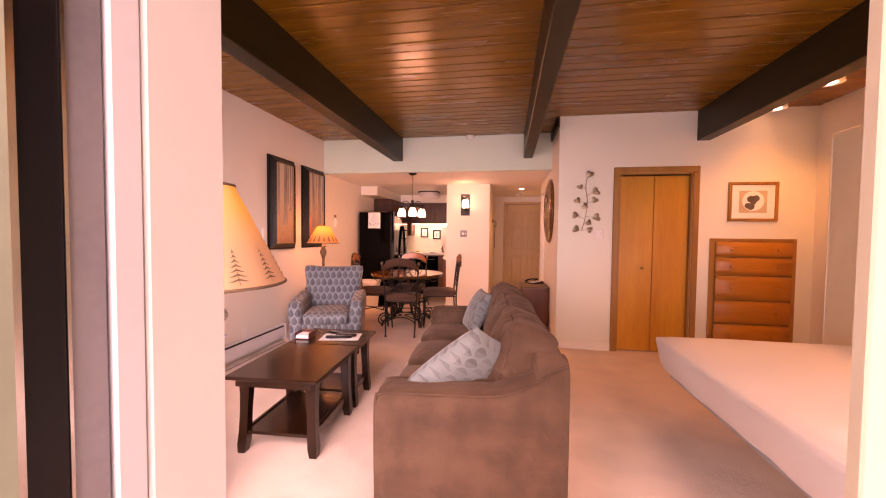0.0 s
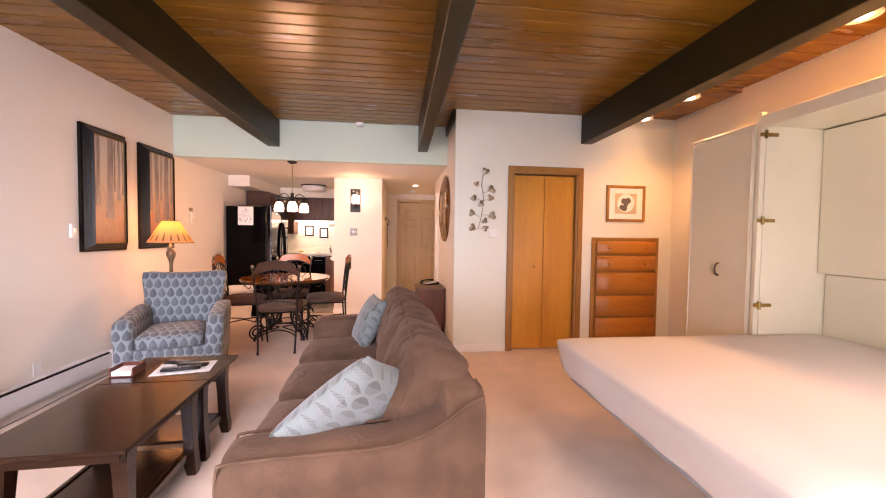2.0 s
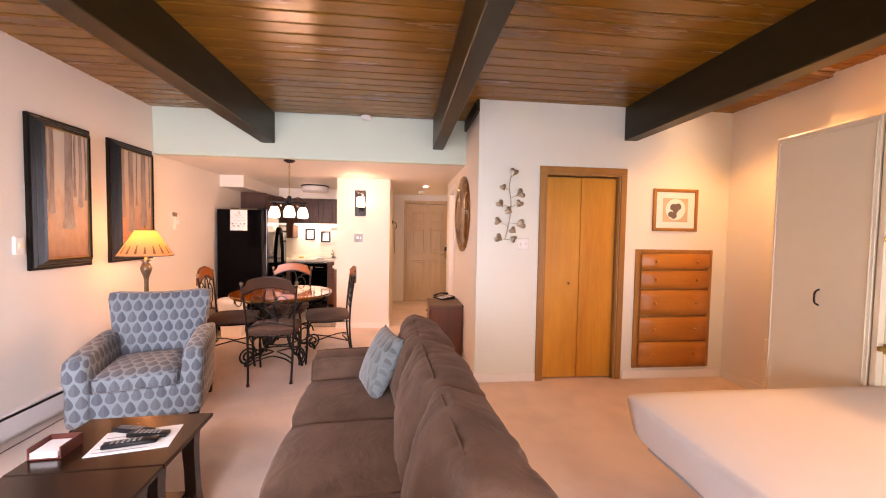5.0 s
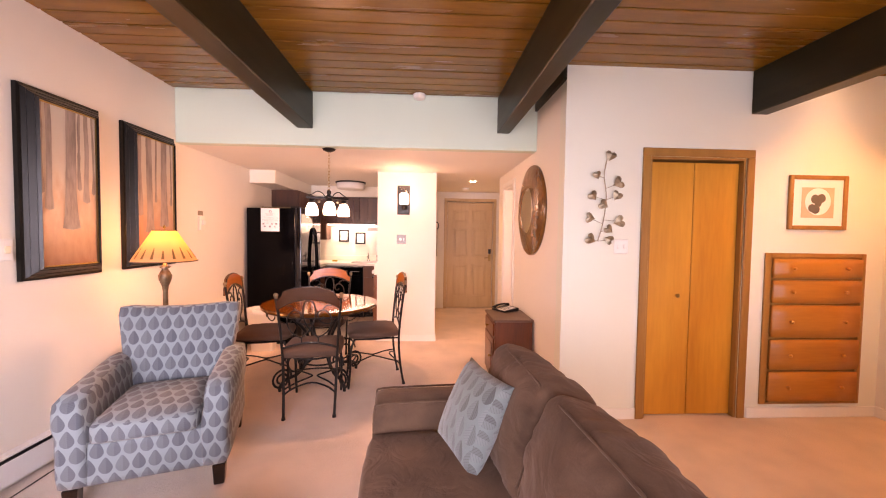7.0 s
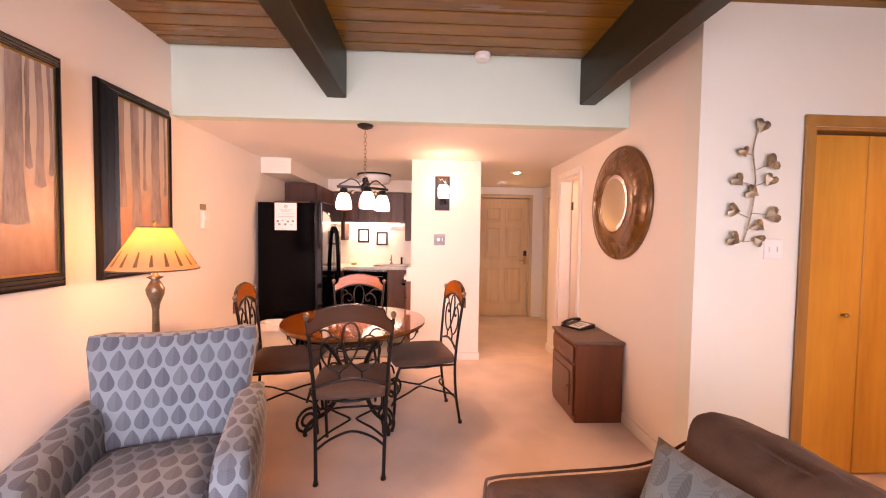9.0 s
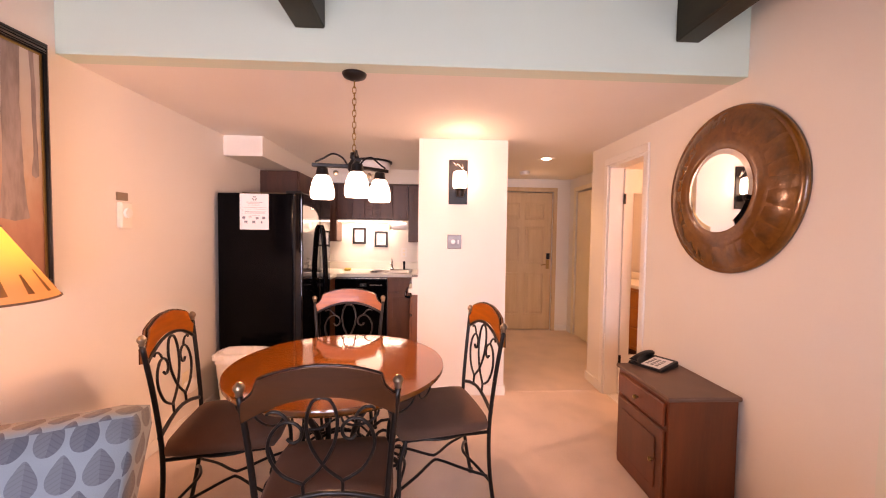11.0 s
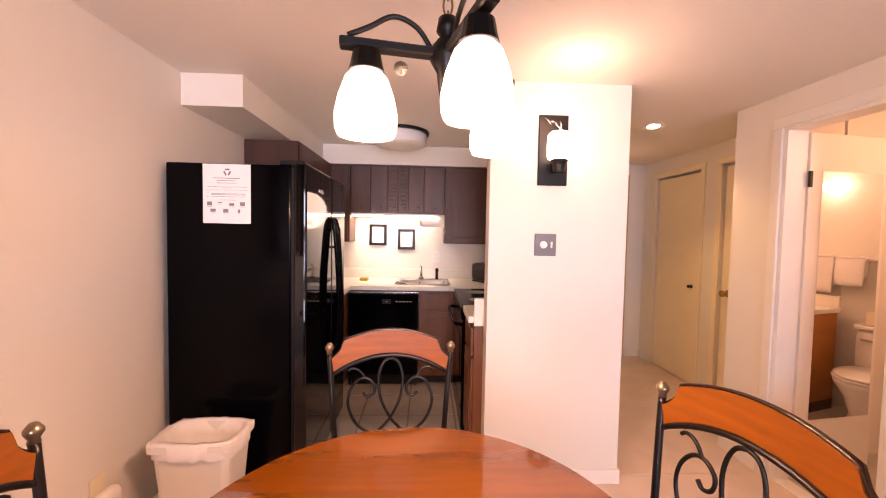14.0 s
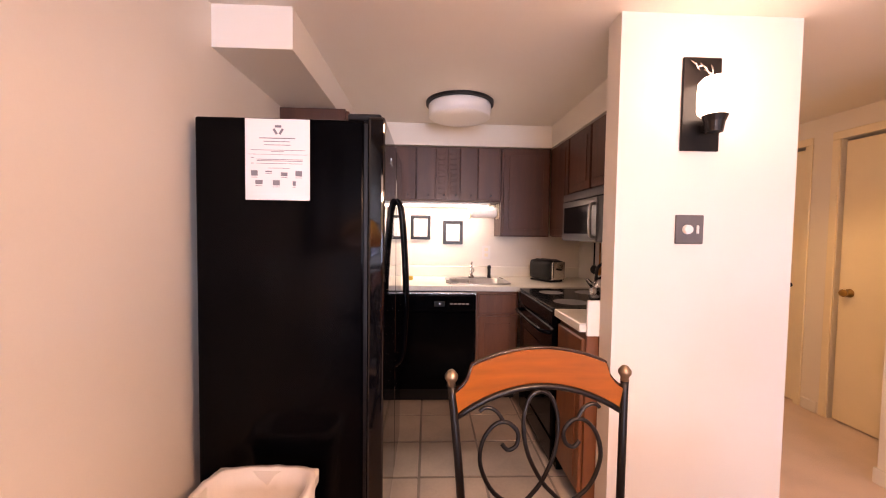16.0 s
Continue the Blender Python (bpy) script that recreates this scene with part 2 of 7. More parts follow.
M_FRAME = material("black_picture_frame", (0.006, 0.005, 0.004), 0.32, vary=0.2, bump=0.05, spec=0.3)
M_GREYMETAL = material("aluminium_door_frame", (0.36, 0.35, 0.38), 0.45, 0.4, vary=0.12, scale=12, bump=0.1)
M_TILE = material("beige_floor_tile", (0.52, 0.45, 0.38), 0.4, vary=0.12, scale=5, fine=60, bump=0.1)
M_GROUT = material("grey_grout", (0.30, 0.27, 0.24), 0.9, bump=0.3)
M_LAMPSTEM = material("antique_bronze_stem", (0.20, 0.14, 0.085), 0.35, 0.5, vary=0.3, scale=30, fine=90, bump=0.3, dist=0.001)
M_SLATE = material("dark_slate_tile", (0.022, 0.015, 0.019), 0.55, vary=0.3, scale=7, fine=50, bump=0.5, dist=0.003)
M_HEATER = material("white_enamel_heater", (0.76, 0.76, 0.76), 0.4, vary=0.03, bump=0.0)
M_LEAFMETAL = material("hammered_champagne_leaf", (0.42, 0.34, 0.24), 0.38, 0.75, vary=0.35, scale=25, fine=70, bump=0.5, dist=0.002)
M_GLASS = glass("clear_glass")
M_SMOKE = glass("smoked_shelf_glass", (0.25, 0.27, 0.27))

# ---- mesh helpers ----


def box_map(bm):
    lay = bm.loops.layers.uv.get("UVMap") or bm.loops.layers.uv.new("UVMap")
    for f in bm.faces:
        n = f.normal
        k = max(range(3), key=lambda i: abs(n[i]))
        for lp in f.loops:
            c = lp.vert.co
            lp[lay].uv = ((c.y, c.z), (c.x, c.z), (c.x, c.y))[k]


def part(name, bm, mat, parent=None, label="", smooth=False, loc=None):
    bm.normal_update()
    box_map(bm)
    me = bpy.data.meshes.new(name)
    if smooth:
        for f in bm.faces:
            f.smooth = True
    bm.to_mesh(me)
    bm.free()
    me.materials.append(mat)
    ob = new(name, me)
    ob.parent = parent
    if loc:
        ob.location = loc
    if label:
        ob["label"] = label
    return ob


def thing(name, loc=(0, 0, 0), rz=0.0, label="", category="", group=""):
    ob = new(name)
    ob.empty_display_size = 0.1
    ob.location = loc
    ob.rotation_euler = (0, 0, radians(rz))
    return tagged(ob, label, category, group)


def box(bm, x0, x1, y0, y1, z0, z1, bev=0.0, seg=1, m=None):
    r = bmesh.ops.create_cube(bm, size=1.0)
    vs = r["verts"]
    for v in vs:
        v.co = Vector(((x0 + x1) / 2 + v.co.x * (x1 - x0), (y0 + y1) / 2 + v.co.y * (y1 - y0), (z0 + z1) / 2 + v.co.z * (z1 - z0)))
    if bev:
        es = list({e for v in vs for e in v.link_edges})
        r = bmesh.ops.bevel(bm, geom=es, offset=bev, segments=seg, affect="EDGES", profile=0.5)
        vs = list({v for f in r["faces"] for v in f.verts} | {v for v in vs if v.is_valid})
    if m is not None:
        bmesh.ops.transform(bm, matrix=m, verts=vs)
    return bm


def B(*a, **k):
    return box(bmesh.new(), *a, **k)


def lathe(bm, prof, seg=24, c=(0, 0), m=None, sx=1.0):
    """Turns (radius, z) pairs round the upright axis through c."""
    rings = []
    for r, z in prof:
        rings.append([bm.verts.new((c[0] + sx * r * math.cos(2 * math.pi * i / seg), c[1] + r * math.sin(2 * math.pi * i / seg), z)) for i in range(seg)])
    for a, b in zip(rings, rings[1:]):
        for i in range(seg):
            bm.faces.new((a[i], a[(i + 1) % seg], b[(i + 1) % seg], b[i]))
    if prof[0][0] > 1e-4:
        bm.faces.new(list(reversed(rings[0])))
    if prof[-1][0] > 1e-4:
        bm.faces.new(rings[-1])
    if m is not None:
        bmesh.ops.transform(bm, matrix=m, verts=[v for r in rings for v in r])
    return bm


def tube(bm, pts, r, seg=8, closed=False, flat=1.0):
    """A round bar swept along points; r may be a list of radii."""
    pts = [Vector(p) for p in pts]
    n = len(pts)
    rs = r if isinstance(r, (list, tuple)) else [r] * n
    rings = []
    up = None
    for i, p in enumerate(pts):
        a = pts[(i - 1) % n] if (i or closed) else p
        b = pts[(i + 1) % n] if (i < n - 1 or closed) else p
        t = (b - a).normalized()
        if up is None:
            up = t.orthogonal().normalized()
        up = (up - t * up.dot(t)).normalized()
        side = t.cross(up)
        rings.append([bm.verts.new(p + rs[i] * (math.cos(2 * math.pi * k / seg) * up + flat * math.sin(2 * math.pi * k / seg) * side)) for k in range(seg)])
    pairs = list(zip(rings, rings[1:])) + ([(rings[-1], rings[0])] if closed else [])
    for a, b in pairs:
        for k in range(seg):
            bm.faces.new((a[k], a[(k + 1) % seg], b[(k + 1) % seg], b[k]))
    if not closed:
        bm.faces.new(list(reversed(rings[0])))
        bm.faces.new(rings[-1])
    return bm


def smooth_line(pts, n=6):
    """Points of a smooth curve through pts."""
    P = [Vector(p) for p in pts]
    out = []
    for i in range(len(P) - 1):
        p0, p1, p2, p3 = P[max(i - 1, 0)], P[i], P[i + 1], P[min(i + 2, len(P) - 1)]
        for k in range(n):
            t = k / n
            out.append(0.5 * (2 * p1 + (p2 - p0) * t + (2 * p0 - 5 * p1 + 4 * p2 - p3) * t * t + (3 * p1 - p0 - 3 * p2 + p3) * t ** 3))
    return out + [P[-1]]


def soft(bm, x0, x1, y0, y1, z0, z1, r=0.05, n=8, puff=(0, 0, 0), wob=0.0, m=None, seed=0):
    """A padded block with rounded edges; puff bulges its faces along x, y, z, wob wrinkles it."""
    c = Vector(((x0 + x1) / 2, (y0 + y1) / 2, (z0 + z1) / 2))
    h = Vector(((x1 - x0) / 2, (y1 - y0) / 2, (z1 - z0) / 2))
    seen = {}

    def vert(q):
        key = tuple(round(a, 5) for a in q)
        if key not in seen:
            p = Vector([q[i] * h[i] for i in range(3)])
            inner = Vector([max(-(h[i] - r), min(h[i] - r, p[i])) for i in range(3)])
            d = p - inner
            if d.length > 1e-6:
                p = inner + d.normalized() * r
            w = [1 - q[i] * q[i] for i in range(3)]
            p.x += puff[0] * q[0] * w[1] * w[2]
            p.y += puff[1] * q[1] * w[0] * w[2]
            p.z += puff[2] * q[2] * w[0] * w[1]
            if wob:
                p += noise.noise_vector(p * 5 + Vector((seed, seed, 0))) * wob
                p += noise.noise_vector(p * 14 + Vector((seed, 0, seed))) * wob * 0.45
            seen[key] = bm.verts.new(c + p)
        return seen[key]
    g = [math.tan((2 * i / n - 1) * math.pi / 4) for i in range(n + 1)]
    for ax in range(3):
        for sgn in (-1, 1):
            for i in range(n):
                for j in range(n):
                    qs = []
                    for a, b in ((i, j), (i + 1, j), (i + 1, j + 1), (i, j + 1)):
                        q = [0, 0, 0]
                        q[ax], q[(ax + 1) % 3], q[(ax + 2) % 3] = sgn, g[a], g[b]
                        qs.append(vert(q))
                    if sgn < 0:
                        qs.reverse()
                    bm.faces.new(qs)
    if m is not None:
        bmesh.ops.transform(bm, matrix=m, verts=list(seen.values()))
    return bm


def S(*a, **k):
    return soft(bmesh.new(), *a, **k)


def structure(name, bm, mat, smooth=False):
    return tagged(part(name, bm, mat, smooth=smooth), kind="structure")


def wall_x(bm, x0, x1, y0, y1, z0, z1, holes=()):
    """A wall that runs along y, with holes (y0, y1, z0, z1)."""
    ys = sorted({y0, y1, *[a for h in holes for a in h[:2]]})
    for a, b in zip(ys, ys[1:]):
        hs = [h for h in holes if h[0] <= a and h[1] >= b]
        if not hs:
            box(bm, x0, x1, a, b, z0, z1)
        else:
            h = hs[0]
            if h[2] > z0:
                box(bm, x0, x1, a, b, z0, h[2])
            if h[3] < z1:
                box(bm, x0, x1, a, b, h[3], z1)
    return bm


def wall_y(bm, x0, x1, y0, y1, z0, z1, holes=()):
    """A wall that runs along x, with holes (x0, x1, z0, z1)."""
    xs = sorted({x0, x1, *[a for h in holes for a in h[:2]]})
    for a, b in zip(xs, xs[1:]):
        hs = [h for h in holes if h[0] <= a and h[1] >= b]
        if not hs:
            box(bm, a, b, y0, y1, z0, z1)
        else:
            h = hs[0]
            if h[2] > z0:
                box(bm, a, b, y0, y1, z0, h[2])
            if h[3] < z1:
                box(bm, a, b, y0, y1, h[3], z1)
    return bm


# ---- the shell ----
XL, XR, YW, YC, YS, YP, YE = -2.93, 2.96, 1.6, 5.82, 6.56, 7.95, 10.16
HC, HS = 2.69, 2.21
structure("floor", B(XL - 0.1, XR + 0.2, 1.40, 10.4, -0.12, 0.0), M_CARPET)
structure("ground", B(-40, 40, -60, 1.40, -0.3, -0.06), material("lawn", (0.09, 0.13, 0.04), 0.95, vary=0.3, scale=3, fine=90, bump=0.8, dist=0.02))
structure("wall_west", B(XL - 0.12, XL, 1.40, 10.3, 0, HC + 0.1), M_WALL)
structure("wall_north_main", wall_y(bmesh.new(), 0.37, XR, YC, YC + 0.12, 0, HC + 0.1, [(1.03, 1.79, 0, 2.03)]), M_CLOSETWALL)
structure("wall_east_dining", wall_x(bmesh.new(), 0.37, 0.49, YC + 0.12, 8.31, 0, HC + 0.1, [(7.43, 7.97, 0, 2.02)]), M_WALL)
structure("wall_soffit", B(XL, 0.37, YS, YS + 0.1, HS, HC + 0.1), M_SAGE)
structure("wall_pillar", B(-1.29, -0.53, YP, YP + 0.11, 0, HS), M_WALL)
structure("wall_kitchen_hall", B(-0.65, -0.53, YP + 0.11, 10.16, 0, HS), M_WALL)
structure("wall_kitchen_north", B(XL, -0.65, 9.89, 10.0, 0, HS), M_WALL)
structure("wall_hall_return", B(0.49, 0.97, 8.19, 8.31, 0, HS), M_WALL)
structure("wall_hall_east", wall_x(bmesh.new(), 0.87, 0.99, 8.31, 10.16, 0, HS, [(8.42, 9.02, 0, 2.02), (9.27, 9.93, 0, 2.02)]), M_WALL)
structure("wall_hall_back", B(1.05, 1.12, 8.31, 10.16, 0, HS), M_WALL)
structure("wall_entry", wall_y(bmesh.new(), -0.53, 0.87, YE, YE + 0.12, 0, HS, [(-0.25, 0.62, 0, 2.03)]), M_WALL)
structure("wall_entry_outer", B(-0.65, 1.2, YE + 0.14, YE + 0.2, 0, HS), M_WALL)
structure("ceiling_low", B(XL, 1.0, YS + 0.1, 10.3, HS, HS + 0.1), M_CEIL)
structure("wall_bath_south", B(0.49, 2.2, 6.0, 6.1, 0, 2.4), M_WALL)
structure("wall_bath_east", B(2.1, 2.2, 6.1, 8.3, 0, 2.4), M_WALL)
structure("wall_bath_north", B(0.99, 2.2, 8.19, 8.31, 0, 2.4), M_WALL)
structure("ceiling_bath", B(0.49, 2.2, 6.1, 8.19, 2.3, 2.4), M_CEIL)
structure("wall_east_main", B(XR, XR + 0.12, 4.6, YC, 0, HC + 0.1), M_WALL)
structure("wall_east_chase", B(XR - 0.07, XR + 0.12, 1.40, 4.87, 2.19, HC + 0.1), M_WALL)
structure("wall_east_recess", B(XR, XR + 0.12, 1.40, 4.6, 0, 2.19), M_CREAM)

# window wall with glazed openings and the open sliding door
WY0, WY1 = 1.47, 1.60
structure("wall_south", wall_y(bmesh.new(), XL - 0.1, XR + 0.1, WY0, WY1, 0, HC + 0.1, [(-2.6, 2.6, 0.0, 2.25)]), M_WALL)
bm = bmesh.new()
n = 39
for i in range(n):
    y0 = 1.6 + i * 0.13
    y1 = min(y0 + 0.13, YS)
    if y1 - y0 < 0.02:
        break
    z = HC + 0.0008 * math.sin(i * 2.7)
    pr = [(y0 + 0.005, z + 0.02), (y0 + 0.005, z + 0.004), (y0 + 0.009, z), (y1 - 0.009, z), (y1 - 0.005, z + 0.004), (y1 - 0.005, z + 0.02)]
    a = [bm.verts.new((XL, y, zz)) for y, zz in pr]
    b = [bm.verts.new((XR, y, zz)) for y, zz in pr]
    for k in range(5):
        bm.faces.new((a[k], b[k], b[k + 1], a[k + 1]))
box(bm, XL, XR, 1.6, YS, HC + 0.018, HC + 0.06)
structure("ceiling", bm, M_CEILWOOD)
for nm, x0, x1, ye in (("beam_a", -1.85, -1.71, YS), ("beam_b", -0.01, 0.11, YS), ("beam_c", 1.81, 1.94, YC)):
    structure(nm, B(x0, x1, 1.6, ye, 2.365, HC + 0.004, 0.006), M_BEAM)
structure("trim_dark_ledger", B(0.345, 0.37, YC + 0.0, YS, 2.58, HC), M_BEAM)
# ---- floors, skirting and door casings ----
bm = bmesh.new()
bm2 = bmesh.new()
box(bm, -2.93, -0.65, 8.02, 9.89, 0.0, 0.006)
structure("floor_kitchen_grout", bm, M_GROUT)
tile_me = None
for i in range(7):
    for j in range(6):
        x0, y0 = -2.79 + 0.35 * i, 8.04 + 0.345 * j
        if x0 > -0.8 or y0 > 9.5:
            continue
        if tile_me is None:
            o = part("floor_tile", B(-0.168, 0.168, -0.166, 0.166, 0, 0.010, 0.002), M_TILE)
            tile_me = o.data
        else:
            o = new("floor_tile", tile_me)
        o.location = (x0 + 0.175, y0 + 0.1725, 0.001)
        o.rotation_euler = (0, 0, 0)
        o["kind"] = "structure"
structure("threshold_hall", B(0.40, 0.49, 7.45, 7.95, 0, 0.008), M_TRIM)
structure("floor_bath", B(0.49, 2.1, 6.1, 8.19, -0.005, 0.006), M_TILE)
structure("floor_entry_mat_strip", B(-0.53, 0.87, 8.02, 8.05, 0, 0.004), M_CARPET)


def skirt(name, x0, x1, y0, y1, h=0.085):
    structure(name, B(x0, x1, y0, y1, 0.0, h, 0.004), M_TRIM)


skirt("baseboard_pillar", -1.302, -0.518, YP - 0.013, YP)
skirt("baseboard_pillar_side", -0.53, -0.517, YP, 10.14)
skirt("baseboard_closet_left", 0.357, 0.97, YC - 0.013, YC)
skirt("baseboard_closet_right", 1.87, XR - 0.013, YC - 0.013, YC)
skirt("baseboard_east", XR - 0.013, XR, 4.712, YC)
skirt("baseboard_dining_east", 0.357, 0.37, YC, 7.365)
skirt("baseboard_dining_corner", 0.357, 0.37, 8.035, 8.323)
skirt("baseboard_hall_return", 0.37, 0.857, 8.31, 8.323)
skirt("baseboard_hall_mid", 0.857, 0.87, 9.09, 9.20)
skirt("baseboard_hall_far", 0.857, 0.87, 9.995, 10.15)
skirt("baseboard_entry", 0.69, 0.857, YE - 0.013, YE)
skirt("baseboard_west", XL, XL + 0.013, 5.5, 7.8)
skirt("baseboard_west_near", XL, XL + 0.013, 1.62, 3.86, 0.11)


def casing_y(name, x0, x1, y, z1, w, d, mat, side=-1):
    """Casing round an opening x0..x1 in a wall that faces -y at y."""
    bm = bmesh.new()
    a, b = (y - d, y) if side < 0 else (y, y + d)
    box(bm, x0 - w, x0, a, b, 0, z1, 0.005)
    box(bm, x1, x1 + w, a, b, 0, z1, 0.005)
    box(bm, x0 - w, x1 + w, a, b, z1, z1 + w, 0.005)
    structure(name, bm, mat)


def casing_x(name, y0, y1, x, z1, w, d, mat):
    bm = bmesh.new()
    box(bm, x - d, x, y0 - w, y0, 0, z1, 0.005)
    box(bm, x - d, x, y1, y1 + w, 0, z1, 0.005)
    box(bm, x - d, x, y0 - w, y1 + w, z1, z1 + w, 0.005)
    structure(name, bm, mat)


def jamb_y(name, x0, x1, y0, y1, z1, mat):
    bm = bmesh.new()
    box(bm, x0, x0 + 0.018, y0, y1, 0, z1)
    box(bm, x1 - 0.018, x1, y0, y1, 0, z1)
    box(bm, x0 + 0.018, x1 - 0.018, y0, y1, z1 - 0.018, z1)
    structure(name, bm, mat)


def jamb_x(name, y0, y1, x0, x1, z1, mat):
    bm = bmesh.new()
    box(bm, x0, x1, y0, y0 + 0.018, 0, z1)
    box(bm, x0, x1, y1 - 0.018, y1, 0, z1)
    box(bm, x0, x1, y0 + 0.018, y1 - 0.018, z1 - 0.018, z1)
    structure(name, bm, mat)


casing_y("trim_closet_casing", 1.03, 1.79, YC, 2.03, 0.062, 0.018, M_CASING)
jamb_y("trim_closet_jamb", 1.03, 1.79, YC, YC + 0.12, 2.03, M_CASING)
casing_x("trim_bath_casing", 7.43, 7.97, 0.37, 2.02, 0.062, 0.016, M_TRIM)
jamb_x("trim_bath_jamb", 7.43, 7.97, 0.37, 0.49, 2.02, M_TRIM)
casing_x("trim_hall_door_casing", 8.42, 9.02, 0.87, 2.02, 0.055, 0.014, M_CREAM)
casing_x("trim_hall_closet_casing", 9.27, 9.93, 0.87, 2.02, 0.055, 0.014, M_CREAM)
casing_y("trim_entry_casing", -0.25, 0.62, YE, 2.03, 0.06, 0.016, M_ENTRY)

# closet: two flat folding leaves
cd = thing("closet_door", (1.05, 5.86, 0.012), 0, "closed honey birch bifold closet door in an oak casing", "door")
for k, x0 in enumerate((0.0, 0.362)):
    part("door_leaf", B(x0, x0 + 0.357, 0, 0.03, 0, 1.985, 0.003), M_DOORWOOD, cd)
kb = lathe(bmesh.new(), [(0, 0), (0.007, 0), (0.007, 0.012), (0.015, 0.02), (0.013, 0.03), (0, 0.033)], 14)
k = part("door_knob", kb, M_BRASS, cd, "small round brass knob", smooth=True, loc=(0.25, 0, 0.95))
k.rotation_euler = (radians(90), 0, 0)


def knob(parent, loc, rot, mat=M_BRASS, s=1.0, name="door_knob", label="round bronze door knob"):
    o = part(name, lathe(bmesh.new(), [(0, 0), (0.030 * s, 0), (0.030 * s, 0.006 * s), (0.011 * s, 0.01 * s), (0.010 * s, 0.03 * s), (0.024 * s, 0.04 * s), (0.027 * s, 0.052 * s), (0.018 * s, 0.064 * s), (0, 0.066 * s)], 18), mat, parent, label, smooth=True, loc=loc)
    o.rotation_euler = [radians(a) for a in rot]
    return o


# entry door with six raised panels
ed = thing("entry_door", (-0.245, YE + 0.015, 0.01), 0, "closed tan six-panel entry door at the end of the hall", "door")
part("door_leaf", B(0, 0.86, 0.006, 0.045, 0, 2.01, 0.002), M_ENTRY, ed)
for z0, z1 in ((1.62, 1.86), (0.98, 1.52), (0.22, 0.84)):
    for x0, x1 in ((0.11, 0.39), (0.47, 0.75)):
        bm = bmesh.new()
        box(bm, x0, x0 + 0.018, -0.008, 0.008, z0, z1, 0.003)
        box(bm, x1 - 0.018, x1, -0.008, 0.008, z0, z1, 0.003)
        box(bm, x0 + 0.018, x1 - 0.018, -0.008, 0.008, z0, z0 + 0.018, 0.003)
        box(bm, x0 + 0.018, x1 - 0.018, -0.008, 0.008, z1 - 0.018, z1, 0.003)
        box(bm, x0 + 0.045, x1 - 0.045, -0.008, 0.008, z0 + 0.045, z1 - 0.045, 0.005)
        part("door_panel", bm, M_ENTRY, ed)
part("lock_case", B(0.785, 0.83, -0.035, 0.006, 1.04, 1.13, 0.006), M_BLACKM, ed, "black electronic lock case")
bm = B(0.785, 0.83, -0.008, 0.006, 0.90, 1.03, 0.004)
tube(bm, [(0.808, -0.008, 0.965), (0.808, -0.05, 0.965), (0.74, -0.055, 0.965), (0.70, -0.053, 0.96)], 0.009)
part("door_handle", bm, M_BRASS, ed, "brass lever handle on a plate")

# white flush doors in the hall
for y0, y1, nm in ((8.44, 9.00, "hall_door"), (9.29, 9.91, "hall_closet_door")):
    hd = thing(nm, (0.885, y0, 0.012), 0, "closed flush cream door in the hall", "door")
    part("door_leaf", B(0, 0.035, 0, y1 - y0, 0, 1.985, 0.002), M_CREAM, hd)
    knob(hd, (0, (y1 - y0) - 0.07 if nm == "hall_door" else 0.07, 0.92), (0, -90, 0), M_BRASS if nm == "hall_door" else M_BLACKM, 1.0 if nm == "hall_door" else 0.6)

# bathroom door standing open, with a long mirror
bd = thing("bathroom_door", (0.50, 7.945, 0.012), 8, "open white flush bathroom door with a tall mirror", "door")
part("door_leaf", B(0, 0.565, 0, 0.035, 0, 1.98, 0.002), M_TRIM, bd)
part("mirror", B(0.085, 0.53, -0.006, -0.001, 0.345, 1.77), M_MIRROR, bd, "narrow frameless door mirror")
for z in (0.30, 1.72):
    part("hinge", B(-0.012, 0.008, -0.014, 0.0, z - 0.045, z + 0.045, 0.002), M_IRON, bd, "dark bronze butt hinge")

# bathroom contents seen in the mirror and through the doorway
van = thing("bathroom_vanity", (1.45, 6.22, 0.006), 0, "orange birch vanity cabinet with a white top", "vanity")
part("body", B(0, 0.5, 0, 1.2, 0.08, 0.80, 0.003), M_CHEST, van)
part("toe_kick", B(0.05, 0.5, 0, 1.2, 0, 0.08), M_DARKCAB, van)
part("top", B(-0.03, 0.5, -0.02, 1.22, 0.80, 0.84, 0.006), M_LAMINATE, van, "white vanity top")
part("splash", B(0.47, 0.5, -0.02, 1.22, 0.84, 0.93, 0.004), M_LAMINATE, van)
for y0 in (0.80,):
    for z0, z1 in ((0.12, 0.34), (0.36, 0.56), (0.58, 0.77)):
        part("drawer_front", B(-0.018, 0, y0, y0 + 0.36, z0, z1, 0.006), M_CHEST, van)
for y0 in (0.04, 0.42):
    part("cabinet_door", B(-0.018, 0, y0, y0 + 0.36, 0.12, 0.77, 0.006), M_CHEST, van)
tr = thing("towel_bar", (2.1, 7.35, 1.24), 0, "chrome towel bar on the bathroom wall", "towel bar")
bm = tube(bmesh.new(), [(-0.07, -0.24, 0), (-0.07, 0.24, 0)], 0.008, 8)
part("bar", bm, M_CHROME, tr, smooth=True)
for y in (-0.24, 0.24):
    part("bracket", lathe(bmesh.new(), [(0.02, 0), (0.02, 0.012), (0.01, 0.02), (0.01, 0.075), (0, 0.075)], 14, m=Matrix.Translation((0, y, 0)) @ Matrix.Rotation(radians(-90), 4, "Y")), M_CHROME, tr)
